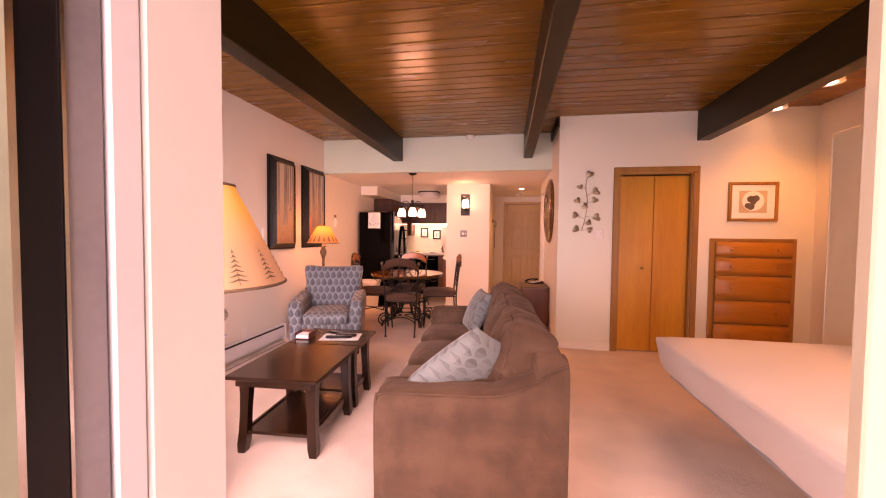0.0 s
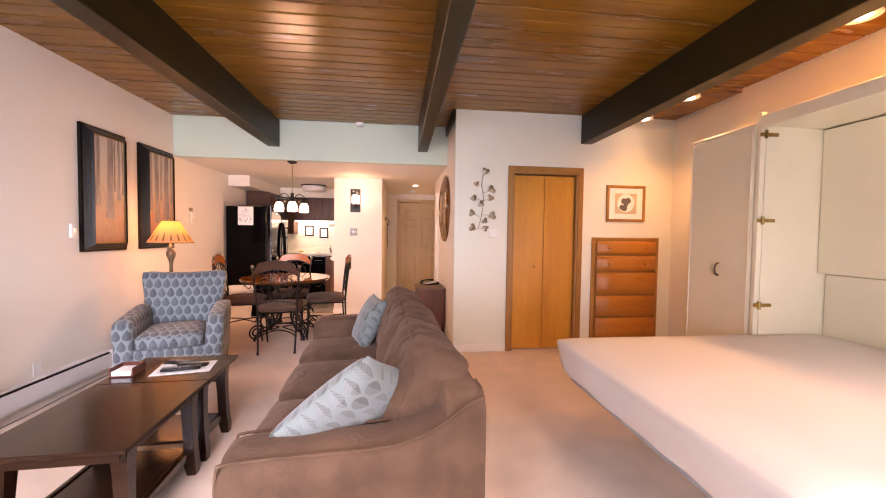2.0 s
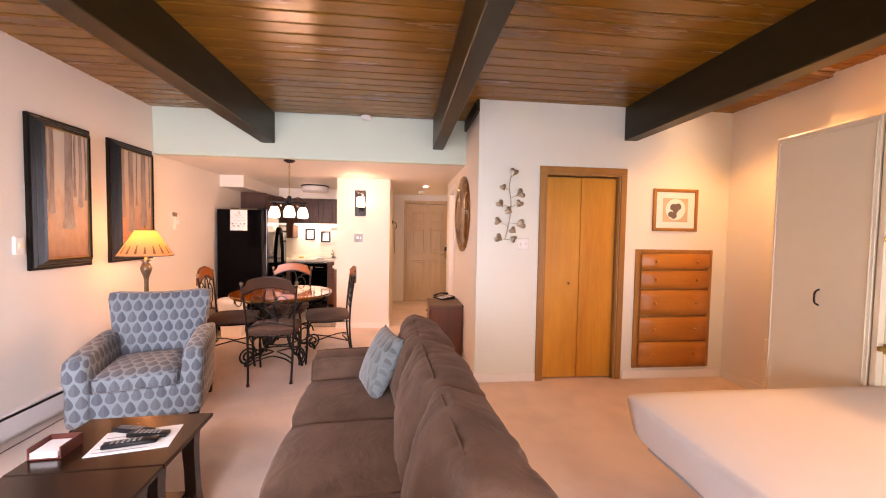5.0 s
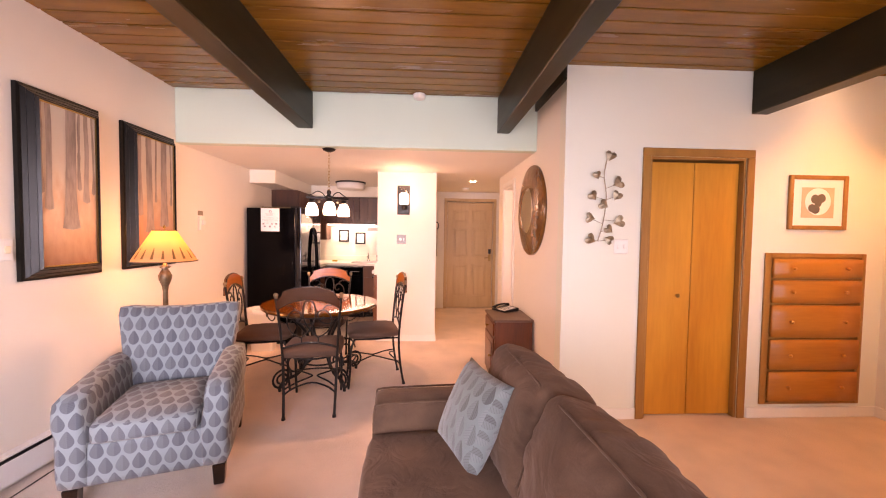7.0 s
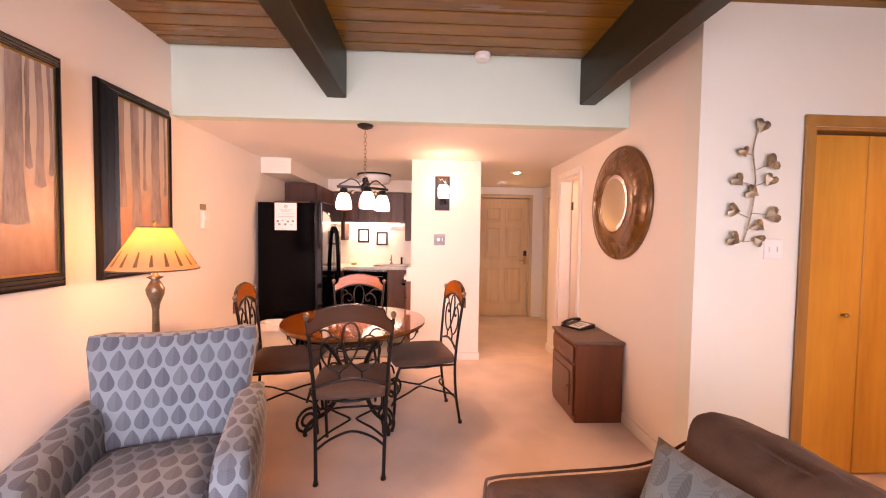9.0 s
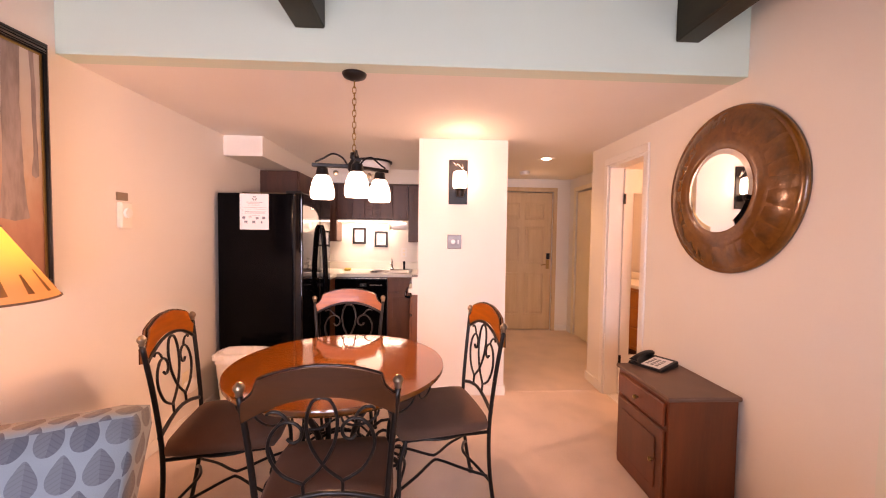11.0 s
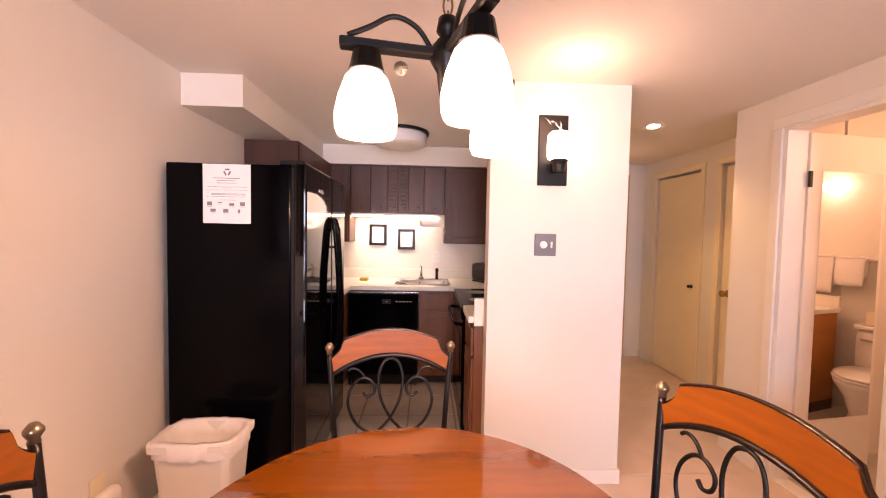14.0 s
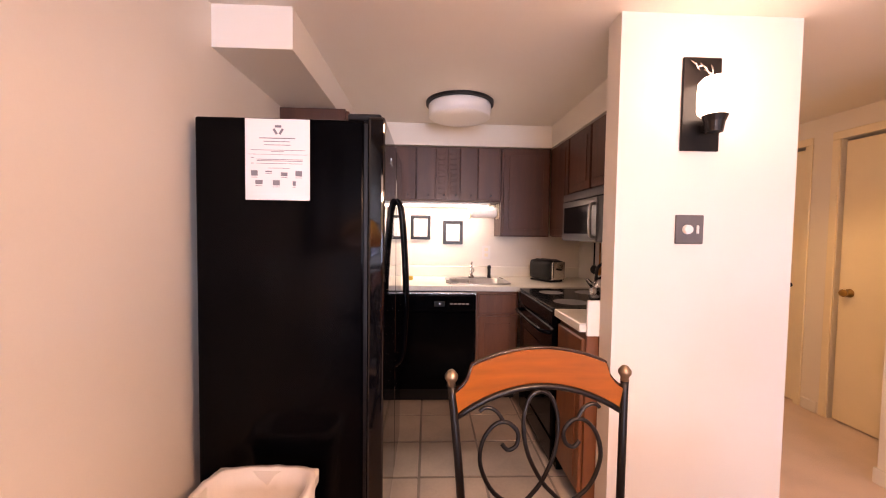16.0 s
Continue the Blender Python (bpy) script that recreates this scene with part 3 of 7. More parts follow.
for y0, y1, zl, sd in ((7.17, 7.35, 0.95, 1), (7.36, 7.54, 1.03, 4)):
    tw = thing("hanging_towel", (2.03, (y0 + y1) / 2, zl), 0, "white towel folded over the chrome towel bar", "towel", "bath towels")
    part("front_fall", S(-0.04, -0.012, -(y1 - y0) / 2, (y1 - y0) / 2, 0, 1.255 - zl, 0.012, 8, wob=0.008, seed=sd), M_SHEET, tw, smooth=True)
    part("back_fall", S(0.012, 0.036, -(y1 - y0) / 2, (y1 - y0) / 2, 0.06, 1.255 - zl, 0.01, 6, wob=0.004, seed=sd + 1), M_SHEET, tw, smooth=True)
    part("fold", S(-0.04, 0.036, -(y1 - y0) / 2, (y1 - y0) / 2, 1.245 - zl, 1.27 - zl, 0.012, 6, wob=0.003, seed=sd), M_SHEET, tw, smooth=True)
tc = thing("toilet", (1.70, 7.76, 0.006), 0, "white toilet with its lid closed beside the vanity", "toilet")
M_CHINA = material("white_china", (0.80, 0.77, 0.72), 0.12, vary=0.01, bump=0.0, coat=0.3)
part("pedestal", lathe(bmesh.new(), [(0.13, 0), (0.125, 0.04), (0.10, 0.14), (0.13, 0.26), (0.185, 0.36), (0.19, 0.39), (0, 0.39)], 28, c=(-0.04, 0), sx=1.25), M_CHINA, tc, smooth=True)
part("seat", lathe(bmesh.new(), [(0.0, 0.392), (0.19, 0.392), (0.195, 0.40), (0.19, 0.41), (0, 0.412)], 28, c=(-0.04, 0), sx=1.25), M_CHINA, tc, smooth=True)
part("lid", lathe(bmesh.new(), [(0.0, 0.413), (0.185, 0.413), (0.187, 0.425), (0.17, 0.434), (0, 0.438)], 28, c=(-0.04, 0), sx=1.25), M_CHINA, tc, smooth=True)
part("tank", S(0.20, 0.39, -0.21, 0.21, 0.36, 0.70, 0.03, 6), M_CHINA, tc, smooth=True)
part("tank_lid", B(0.19, 0.395, -0.22, 0.22, 0.70, 0.735, 0.01), M_CHINA, tc)
part("flush_lever", B(0.18, 0.20, -0.17, -0.09, 0.62, 0.64, 0.004), M_CHROME, tc, "chrome flush lever")
tb2 = thing("tissue_box", (2.0, 7.70, 0.742), 8, "pale box of tissues on the toilet tank", "tissue box")
part("box", B(-0.055, 0.055, -0.11, 0.11, 0, 0.10, 0.003), M_CREAM, tb2)
part("tissue", S(-0.02, 0.02, -0.04, 0.04, 0.10, 0.15, 0.012, 5, wob=0.012), M_PAPER, tb2, "white tissue", smooth=True)
gl = part("vanity_light", lathe(bmesh.new(), [(0, -0.05), (0.04, -0.045), (0.06, 0), (0.04, 0.045), (0, 0.05)], 16, c=(0, 0)), glow("opal_bath_glass", (1, 0.8, 0.62), 9), smooth=True, loc=(2.02, 7.3, 1.85))
tagged(gl, "lit opal glass globe light beside the bath vanity", "wall light")

# ---- window wall: aluminium slider, standing open ----
ws = thing("sliding_door", (0, 0, 0), 0, "open aluminium framed sliding glass door with a white jamb", "door")
part("jamb_post", B(-0.56, -0.48, 1.515, 1.60, 0, 2.25, 0.003), M_TRIM, ws, "white painted door stile")
part("track_channel", B(-0.54, -0.48, 1.488, 1.513, 0, 2.25, 0.002), M_HEATER, ws, "light grey metal channel")
part("weather_strip", B(-0.52, -0.482, 1.460, 1.486, 0, 2.25, 0.002), M_GREYMETAL, ws, "grey aluminium channel")
part("frame_edge", B(-0.51, -0.479, 1.4575, 1.4598, 0, 2.25), M_CHROME, ws, "bright metal edge")
part("outer_stile", B(-0.50, -0.48, 1.434, 1.457, 0, 2.25), M_BLACKM, ws, "dark rubber seal")
part("outer_bead", B(-0.50, -0.478, 1.4295, 1.4335, 0, 2.25), M_CHROME, ws, "bright metal bead")
# added panel, coloured like the green outdoors reflected in the glass
part("reflection_panel", B(-0.64, -0.505, 1.400, 1.4285, 0, 2.25, 0.002), material("outdoor_reflection_green", (0.55, 0.62, 0.44), 0.5), ws, "added pale green panel standing in for the outdoor reflection")
part("screen_stile", B(0.07, 0.13, 1.585, 1.60, 0, 2.25, 0.002), M_CREAM, ws, "cream leading stile")
part("head_rail", B(-2.6, 2.6, 1.50, 1.60, 2.18, 2.25, 0.003), M_TRIM, ws)
part("pane", B(0.13, 1.32, 1.525, 1.531, 0.08, 2.18), M_GLASS, ws, "clear glass pane")
part("meeting_stile", B(1.32, 1.38, 1.50, 1.58, 0, 2.18, 0.003), M_GREYMETAL, ws)
part("pane", B(1.38, 2.56, 1.525, 1.531, 0.08, 2.18), M_GLASS, ws, "clear glass pane")
part("pane", B(-1.52, -0.53, 1.425, 1.431, 0.08, 2.18), M_GLASS, ws, "clear glass pane")
part("meeting_stile", B(-1.58, -1.52, 1.50, 1.58, 0, 2.18, 0.003), M_GREYMETAL, ws)
part("pane", B(-2.56, -1.58, 1.525, 1.531, 0.08, 2.18), M_GLASS, ws, "clear glass pane")
for o in ws.children:
    if o.name.startswith("pane"):
        o.visible_shadow = False
structure("trim_sill", B(-2.6, 2.6, 1.45, 1.60, 0.0, 0.02, 0.003), M_GREYMETAL)

# ---- baseboard heater, thermostat, switches ----
bh = thing("baseboard_heater", (XL + 0.001, 3.4, 0), 0, "long white enamel baseboard heater along the wall", "heater")
part("back_panel", B(0, 0.02, 0, 2.05, 0.03, 0.20, 0.002), M_HEATER, bh)
part("front_panel", B(0.055, 0.063, 0, 2.05, 0.05, 0.176, 0.002), M_HEATER, bh)
part("top_hood", B(0, 0.05, 0, 2.05, 0.19, 0.205, 0.003), M_HEATER, bh)
part("fin_slot", B(0.02, 0.052, 0.01, 2.04, 0.05, 0.186), M_BLACKM, bh, "dark slot with heating fins")
for y in (-0.012, 2.05):
    part("end_cap", B(0, 0.068, y, y + 0.012, 0.02, 0.207, 0.003), M_HEATER, bh)
wp = thing("wall_dimmer", (XL, 5.135, 1.30), 0, "small white wall thermostat with a round dial", "thermostat")
part("plate", B(0.0, 0.02, -0.035, 0.035, -0.06, 0.06, 0.005), M_WHITEP, wp)
part("dial", B(0.02, 0.03, -0.015, 0.015, -0.02, 0.02, 0.003), M_CREAM, wp)
tp = thing("thermostat", (XL, 6.92, 1.515), 0, "beige dial thermostat under a small brown plate", "thermostat")
part("body", B(0.0, 0.03, -0.04, 0.04, -0.10, 0.045, 0.006), M_LAMINATE, tp)
part("name_plate", B(0.0, 0.006, -0.04, 0.04, 0.055, 0.10, 0.001), material("taupe_plate", (0.30, 0.22, 0.15), 0.5), tp, "brown name plate")
d = part("dial", lathe(bmesh.new(), [(0, 0), (0.028, 0), (0.026, 0.012), (0, 0.014)], 20), M_WHITEP, tp, smooth=False, loc=(0.03, 0, -0.015))
d.rotation_euler = (0, radians(90), 0)
sw = thing("light_switch", (-0.98, YP, 1.34), 0, "dark bronze switch plate with a round white dimmer", "light switch")
part("plate", B(-0.06, 0.06, -0.007, 0, -0.06, 0.06, 0.003), material("pewter_plate", (0.17, 0.15, 0.145), 0.4, 0.5), sw)
d = part("dial", lathe(bmesh.new(), [(0, 0), (0.020, 0), (0.018, 0.014), (0, 0.016)], 20), M_WHITEP, sw, "white dimmer dial", loc=(-0.012, -0.007, 0))
d.rotation_euler = (radians(90), 0, 0)
part("rocker", B(0.027, 0.037, -0.014, -0.007, -0.017, 0.017, 0.002), M_WHITEP, sw, "white toggle")
sw = thing("light_switch", (0.82, YC, 1.34), 0, "white double switch plate under the metal vine", "light switch")
part("plate", B(-0.055, 0.055, -0.006, 0, -0.055, 0.055, 0.003), M_WHITEP, sw)
for x in (-0.024, 0.024):
    part("rocker", B(x - 0.006, x + 0.006, -0.013, -0.006, -0.014, 0.014, 0.002), M_WHITEP, sw)
sd = thing("smoke_detector", (-0.74, YS - 0.05, 2.64), 0, "small round white smoke detector under the ceiling", "smoke detector")
part("body", lathe(bmesh.new(), [(0, 0), (0.045, 0.003), (0.055, 0.02), (0.055, 0.045), (0, 0.048)], 24), M_WHITEP, sd, smooth=False)
hd = thing("smoke_detector", (0.02, 9.5, 2.165), 0, "round white smoke detector on the hall ceiling", "smoke detector")
part("body", lathe(bmesh.new(), [(0, 0), (0.05, 0.003), (0.06, 0.02), (0.06, 0.045), (0, 0.045)], 24), M_WHITEP, hd)

# recessed ceiling spots
for cx, cy, cz in ((2.43, 5.60, 2.61), (2.43, 4.95, 2.61), (2.43, 3.63, 2.61), (0.04, 8.68, HS)):
    rs = thing("recessed_light", (cx, cy, cz), 0, "lit round recessed ceiling spotlight", "ceiling light", "recessed spots")
    part("trim_ring", lathe(bmesh.new(), [(0.052, 0.0), (0.085, -0.004), (0.088, 0.0), (0.088, 0.004), (0.052, 0.004)], 28), M_TRIM, rs)
    if cz < HC and cz > HS:
        part("can", lathe(bmesh.new(), [(0.052, 0.004), (0.082, 0.004), (0.082, HC - cz), (0.052, HC - cz)], 28), M_TRIM, rs, "short white can", smooth=False)
    part("bulb", lathe(bmesh.new(), [(0, -0.012), (0.03, -0.008), (0.05, 0.003)], 24), glow("hot_bulb", (1, 0.82, 0.62), 25), rs, "glowing bulb face", smooth=True)

# ---- pictures ----
M_WOODS = bpy.data.materials.new("forest_print")
M_WOODS.use_nodes = True
nt = M_WOODS.node_tree
p = nt.nodes["Principled BSDF"]
uv = nt.nodes.new("ShaderNodeTexCoord")
sep = nt.nodes.new("ShaderNodeSeparateXYZ")
nt.links.new(uv.outputs["Generated"], sep.inputs[0])
rmp = nt.nodes.new("ShaderNodeValToRGB")
cr = rmp.color_ramp
cr.elements[0].position, cr.elements[0].color = 0.0, (0.26, 0.115, 0.075, 1)
cr.elements[1].position, cr.elements[1].color = 1.0, (0.50, 0.47, 0.42, 1)
for pos, c in ((0.25, (0.38, 0.20, 0.13, 1)), (0.42, (0.43, 0.28, 0.19, 1)), (0.58, (0.50, 0.40, 0.31, 1))):
    e = cr.elements.new(pos)
    e.color = c
nz = nt.nodes.new("ShaderNodeTexNoise")
nz.inputs["Scale"].default_value, nz.inputs["Detail"].default_value = 9, 8
nt.links.new(uv.outputs["Generated"], nz.inputs[0])
ma = nt.nodes.new("ShaderNodeMath")
ma.operation = "MULTIPLY_ADD"
ma.inputs[1].default_value, ma.inputs[2].default_value = 0.35, -0.17
nt.links.new(nz.outputs[0], ma.inputs[0])
ad = nt.nodes.new("ShaderNodeMath")
nt.links.new(sep.outputs[2], ad.inputs[0])
nt.links.new(ma.outputs[0], ad.inputs[1])
nt.links.new(ad.outputs[0], rmp.inputs[0])
nt.links.new(rmp.outputs[0], p.inputs["Base Color"])
p.inputs["Roughness"].default_value = 0.35
M_TRUNK = material("painted_tree_trunk", (0.32, 0.26, 0.235), 0.5, vary=0.35, scale=14, fine=80, stretch=(1, 1, 0.2), bump=0.0)


def picture_forest(y0, y1, trunks, label):
    z0, z1 = 1.12, 2.22
    t = thing("framed_forest_picture", (XL, y0, z0), 0, label, "picture")
    t.scale.x = 0.85
    w, h = y1 - y0, z1 - z0
    fw = 0.072
    prof = ((0, 0.0), (0, 0.028), (0.012, 0.036), (0.016, 0.034), (0.030, 0.054), (0.034, 0.051), (0.054, 0.081), (0.058, 0.078), (fw - 0.004, 0.095), (fw, 0.090), (fw, 0.0))
    for k in range(4):
        bm = bmesh.new()
        ends = []
        for e in (0, 1):
            ring = []
            for u, x in prof:
                along = (u, (w if k < 2 else h) - u)[e]
                y, z = ((along, u), (along, h - u), (u, along), (w - u, along))[k]
                ring.append(bm.verts.new((x, y, z)))
            ends.append(ring)
        for i in range(len(prof) - 1):
            bm.faces.new((ends[0][i], ends[0][i + 1], ends[1][i + 1], ends[1][i]))
        bmesh.ops.recalc_face_normals(bm, faces=bm.faces)
        part("frame_bar", bm, M_FRAME, t)
    bm = bmesh.new()
    for a, b, c, d in ((fw, fw + 0.008, fw, h - fw), (w - fw - 0.008, w - fw, fw, h - fw), (fw + .008, w - fw - .008, fw, fw + 0.008), (fw + .008, w - fw - .008, h - fw - 0.008, h - fw)):
        box(bm, 0.074, 0.080, a, b, c, d)
    part("inner_lip", bm, M_BRASS, t, "thin gilt inner lip")
    part("print", B(0.054, 0.070, fw, w - fw, fw, h - fw), M_WOODS, t, "autumn forest print")
    for lift, (yc, zb, wd) in enumerate(trunks):
        bm = bmesh.new()
        a = fw + (w - 2 * fw) * yc
        z = fw + (h - 2 * fw) * zb
        rows = []
        for i in range(13):
            f = i / 12
            half = wd * (0.78 + 0.55 * (1 - f) ** 6) + 0.004 * noise.noise(Vector((f * 9, yc * 20, 0)))
            mid = a + 0.010 * noise.noise(Vector((f * 2.5, yc * 11, 4)))
            lo, hi = max(fw, mid - half), min(w - fw, mid + half)
            zz = z + (h - fw - z) * f
            rows.append([bm.verts.new((0.0708 + 0.0004 * lift, q, zz - (0.012 if i == 0 and j == 1 else 0))) for j, q in enumerate((lo, (lo + hi) / 2, hi))])
        for p, q in zip(rows, rows[1:]):
            for j in range(2):
                bm.faces.new((p[j], p[j + 1], q[j + 1], q[j]))
        part("painted_trunk", bm, M_TRUNK, t, "grey brown painted tree trunk")


picture_forest(5.20, 5.725, ((0.93, 0.48, 0.010), (0.68, 0.50, 0.012), (0.04, 0.46, 0.012), (0.80, 0.42, 0.020), (0.16, 0.36, 0.022), (0.52, 0.24, 0.045)), "forest picture in a wide black frame")
picture_forest(5.925, 6.50, ((0.92, 0.46, 0.012), (0.50, 0.48, 0.012), (0.10, 0.36, 0.022), (0.33, 0.22, 0.040), (0.72, 0.27, 0.045)), "second forest picture in a wide black frame")


def small_picture(x0, x1, z0, z1, y, fw, fmat, label, inner):
    t = thing("framed_picture", (x0, y, z0), 0, label, "picture")
    w, h = x1 - x0, z1 - z0
    for a, b, c, d in ((0, fw, 0, h), (w - fw, w, 0, h), (fw, w - fw, 0, fw), (fw, w - fw, h - fw, h)):
        part("frame_bar", B(a, b, -0.022, 0, c, d, 0.003), fmat, t)
    part("mat_board", B(fw, w - fw, -0.010, -0.002, fw, h - fw), M_PAPER, t, "cream mat board")
    inner(t, w, h)


def flower_print(t, w, h):
    part("print_ground", B(w * 0.22, w * 0.78, -0.0115, -0.0102, h * 0.22, h * 0.78), material("buff_print", (0.55, 0.46, 0.33), 0.7), t, "buff print ground")
    bm = bmesh.new()
    lathe(bm, [(0.0, 0), (0.105, 0), (0.105, 0.001), (0, 0.001)], 32, m=Matrix.Translation((w * 0.5, -0.012, h * 0.52)) @ Matrix.Rotation(radians(90), 4, "X"))
    part("pale_disc", bm, M_PAPER, t, "round white bloom")
    bm = bmesh.new()
    for dx, dz, r in ((-0.025, 0.02, 0.035), (0.025, 0.025, 0.035), (-0.05, -0.05, 0.03), (-0.02, -0.06, 0.035), (0.0, -0.015, 0.028)):
        lathe(bm, [(0.0, 0), (r, 0), (r, 0.001), (0, 0.001)], 18, m=Matrix.Translation((w * 0.5 + dx, -0.0135 - abs(dx) * 0.01 - r * 0.01, h * 0.52 + dz)) @ Matrix.Rotation(radians(90), 4, "X"))
    part("grey_petals", bm, material("grey_print_ink", (0.13, 0.11, 0.09), 0.7), t, "grey petals and leaf")


small_picture(2.135, 2.61, 1.49, 1.91, YC, 0.032, M_CASING, "botanical print in a narrow wooden frame", flower_print)


def kitchen_print(t, w, h):
    part("print_mark", B(w * 0.38, w * 0.62, -0.0115, -0.0102, h * 0.3, h * 0.68, 0.0), material("faint_print_ink", (0.55, 0.58, 0.56), 0.7), t, "faint grey drawing")


small_picture(-2.215, -2.035, 1.25, 1.47, 9.89, 0.028, M_FRAME, "small white print in a black frame over the sink", kitchen_print)
small_picture(-1.92, -1.74, 1.21, 1.425, 9.89, 0.028, M_FRAME, "small white print in a black frame beside it", kitchen_print)

# ---- vine of metal leaves ----
vine = thing("metal_leaf_wall_art", (0.66, YC - 0.02, 1.36), 0, "hammered metal leaf vine hung on the wall", "wall decoration")
stem = smooth_line([(-0.03, 0, 0.02), (0.01, 0, 0.18), (0.025, 0, 0.36), (0.005, 0, 0.52), (0.03, 0, 0.66)], 6)
part("stem", tube(bmesh.new(), stem, 0.004, 6), M_LEAFMETAL, vine, "thin curved metal stem")


def heart(bm, c, r, ang, tilt):
    pts = []
    for i in range(16):
        t = 2 * math.pi * i / 16
        x = 0.055 * 16 * math.sin(t) ** 3 * r
        z = 0.055 * (13 * math.cos(t) - 5 * math.cos(2 * t) - 2 * math.cos(3 * t) - math.cos(4 * t)) * r
        pts.append((x, z))
    m = Matrix.Translation(c) @ Matrix.Rotation(radians(ang), 4, "Y") @ Matrix.Rotation(radians(tilt), 4, "X")
    top = bm.verts.new(m @ Vector((0, -0.012, 0.1 * r)))
    bot = bm.verts.new(m @ Vector((0, 0.006, 0.1 * r)))
    ring = [bm.verts.new(m @ Vector((x, 0, z))) for x, z in pts]
    for i in range(16):
        a, b = ring[i], ring[(i + 1) % 16]
        bm.faces.new((a, b, top))
        bm.faces.new((b, a, bot))


LEAVES = ((0.05, 0.66, 0.065, 20), (-0.06, 0.515, 0.05, -25), (0.125, 0.46, 0.072, 60), (-0.09, 0.36, 0.06, -40), (0.115, 0.365, 0.06, 30),
          (0.0, 0.295, 0.06, -60), (-0.11, 0.195, 0.06, -80), (0.14, 0.17, 0.070, 70), (0.05, 0.11, 0.055, -50), (0.06, 0.03, 0.055, 120), (-0.10, 0.035, 0.066, -60))
for i, (x, z, r, a) in enumerate(LEAVES):
    bm = bmesh.new()
    heart(bm, (x * 0.92, -0.01, z), r * 0.78, a, 8 * math.sin(i * 2.1))
    near = min(stem, key=lambda q: (q.x - x) ** 2 + (q.z - z + 0.03) ** 2)
    tube(bm, [near, (x, -0.004, z)], 0.002, 5)
    part("leaf", bm, M_LEAFMETAL, vine)

# ---- round mirror ----
rm = thing("round_mirror", (0.37, 6.65, 1.655), 0, "large round mirror in an embossed brown leather frame", "mirror")
prof = [(0.215, 0.056), (0.226, 0.070), (0.238, 0.064), (0.250, 0.070), (0.264, 0.062), (0.278, 0.066), (0.292, 0.060), (0.335, 0.056), (0.385, 0.042), (0.412, 0.027), (0.426, 0.030), (0.435, 0.016), (0.435, 0.0), (0.215, 0.0)]
o = part("frame", lathe(bmesh.new(), prof, 64), M_LEATHER, rm, smooth=True)
o.rotation_euler = (0, radians(-90), 0)
panel_me = None
for k in range(22):
    if panel_me is None:
        bm = bmesh.new()
        grid = []
        for i in range(7):
            a = radians(-7.4 + 14.8 * i / 6)
            lift = 0.0016 * (1 - (abs(i - 3) / 3) ** 3)
            grid.append([bm.verts.new((r * math.cos(a), r * math.sin(a), h + lift)) for r, h in ((0.296, 0.0585), (0.335, 0.0555), (0.385, 0.0415), (0.408, 0.029))])
        for a, b in zip(grid, grid[1:]):
            for i in range(3):
                bm.faces.new((a[i], a[i + 1], b[i + 1], b[i]))
        o = part("leather_panel", bm, M_LEATHER, rm, smooth=True)
        panel_me = o.data
    else:
        o = new("leather_panel", panel_me)
        o.parent = rm
    o.rotation_euler = (Matrix.Rotation(radians(-90), 4, "Y") @ Matrix.Rotation(radians(360 / 22 * k + 3 * math.sin(k * 2.3)), 4, "Z")).to_euler()
o = part("mirror_glass", lathe(bmesh.new(), [(0, 0.05), (0.0, 0.062), (0.19, 0.062), (0.217, 0.058)], 64), M_MIRROR, rm, "bevelled mirror glass")
o.rotation_euler = (0, radians(-90), 0)
# ---- dining table and chairs ----
tb = thing("dining_table", (-1.652, 6.62, 0), 0, "round polished cherry dining table with an iron scroll base", "table")
tb.scale = (0.99, 0.99, 1)
part("tabletop", lathe(bmesh.new(), [(0, 0.712), (0.49, 0.712), (0.515, 0.718), (0.528, 0.732), (0.522, 0.742), (0.53, 0.746), (0.528, 0.752), (0, 0.752)], 72), M_CHERRY, tb)
# star inlay on the top
M_INLAY = wood("golden_inlay_veneer", (0.205, 0.070, 0.010), (0.12, 0.036, 0.006), 0.10, "y", 14.0, coat=0.7, bump=0.0)
for k in range(20):
    a0, a1 = 2 * math.pi * k / 20, 2 * math.pi * (k + 0.42) / 20
    a2 = 2 * math.pi * (k - 0.42) / 20
    ri, ro = (0.085, 0.15) if k % 2 else (0.065, 0.115)
    bm = bmesh.new()
    pts = [(0.012 * math.cos(a0), 0.012 * math.sin(a0)), (ri * math.cos(a2), ri * math.sin(a2)), (ro * math.cos(a0), ro * math.sin(a0)), (ri * math.cos(a1), ri * math.sin(a1))]
    lo = [bm.verts.new((x, y, 0.7515)) for x, y in pts]
    hi = [bm.verts.new((x, y, 0.7524)) for x, y in pts]
    bm.faces.new(hi)
    for i in range(4):
        bm.faces.new((lo[i], lo[(i + 1) % 4], hi[(i + 1) % 4], hi[i]))
    part("inlay_point", bm, M_INLAY, tb, "golden star inlay")
part("apron_ring", tube(bmesh.new(), [(0.44 * math.cos(2 * math.pi * i / 48), 0.44 * math.sin(2 * math.pi * i / 48), 0.70) for i in range(48)], 0.011, 6, closed=True), M_IRON, tb, smooth=True)
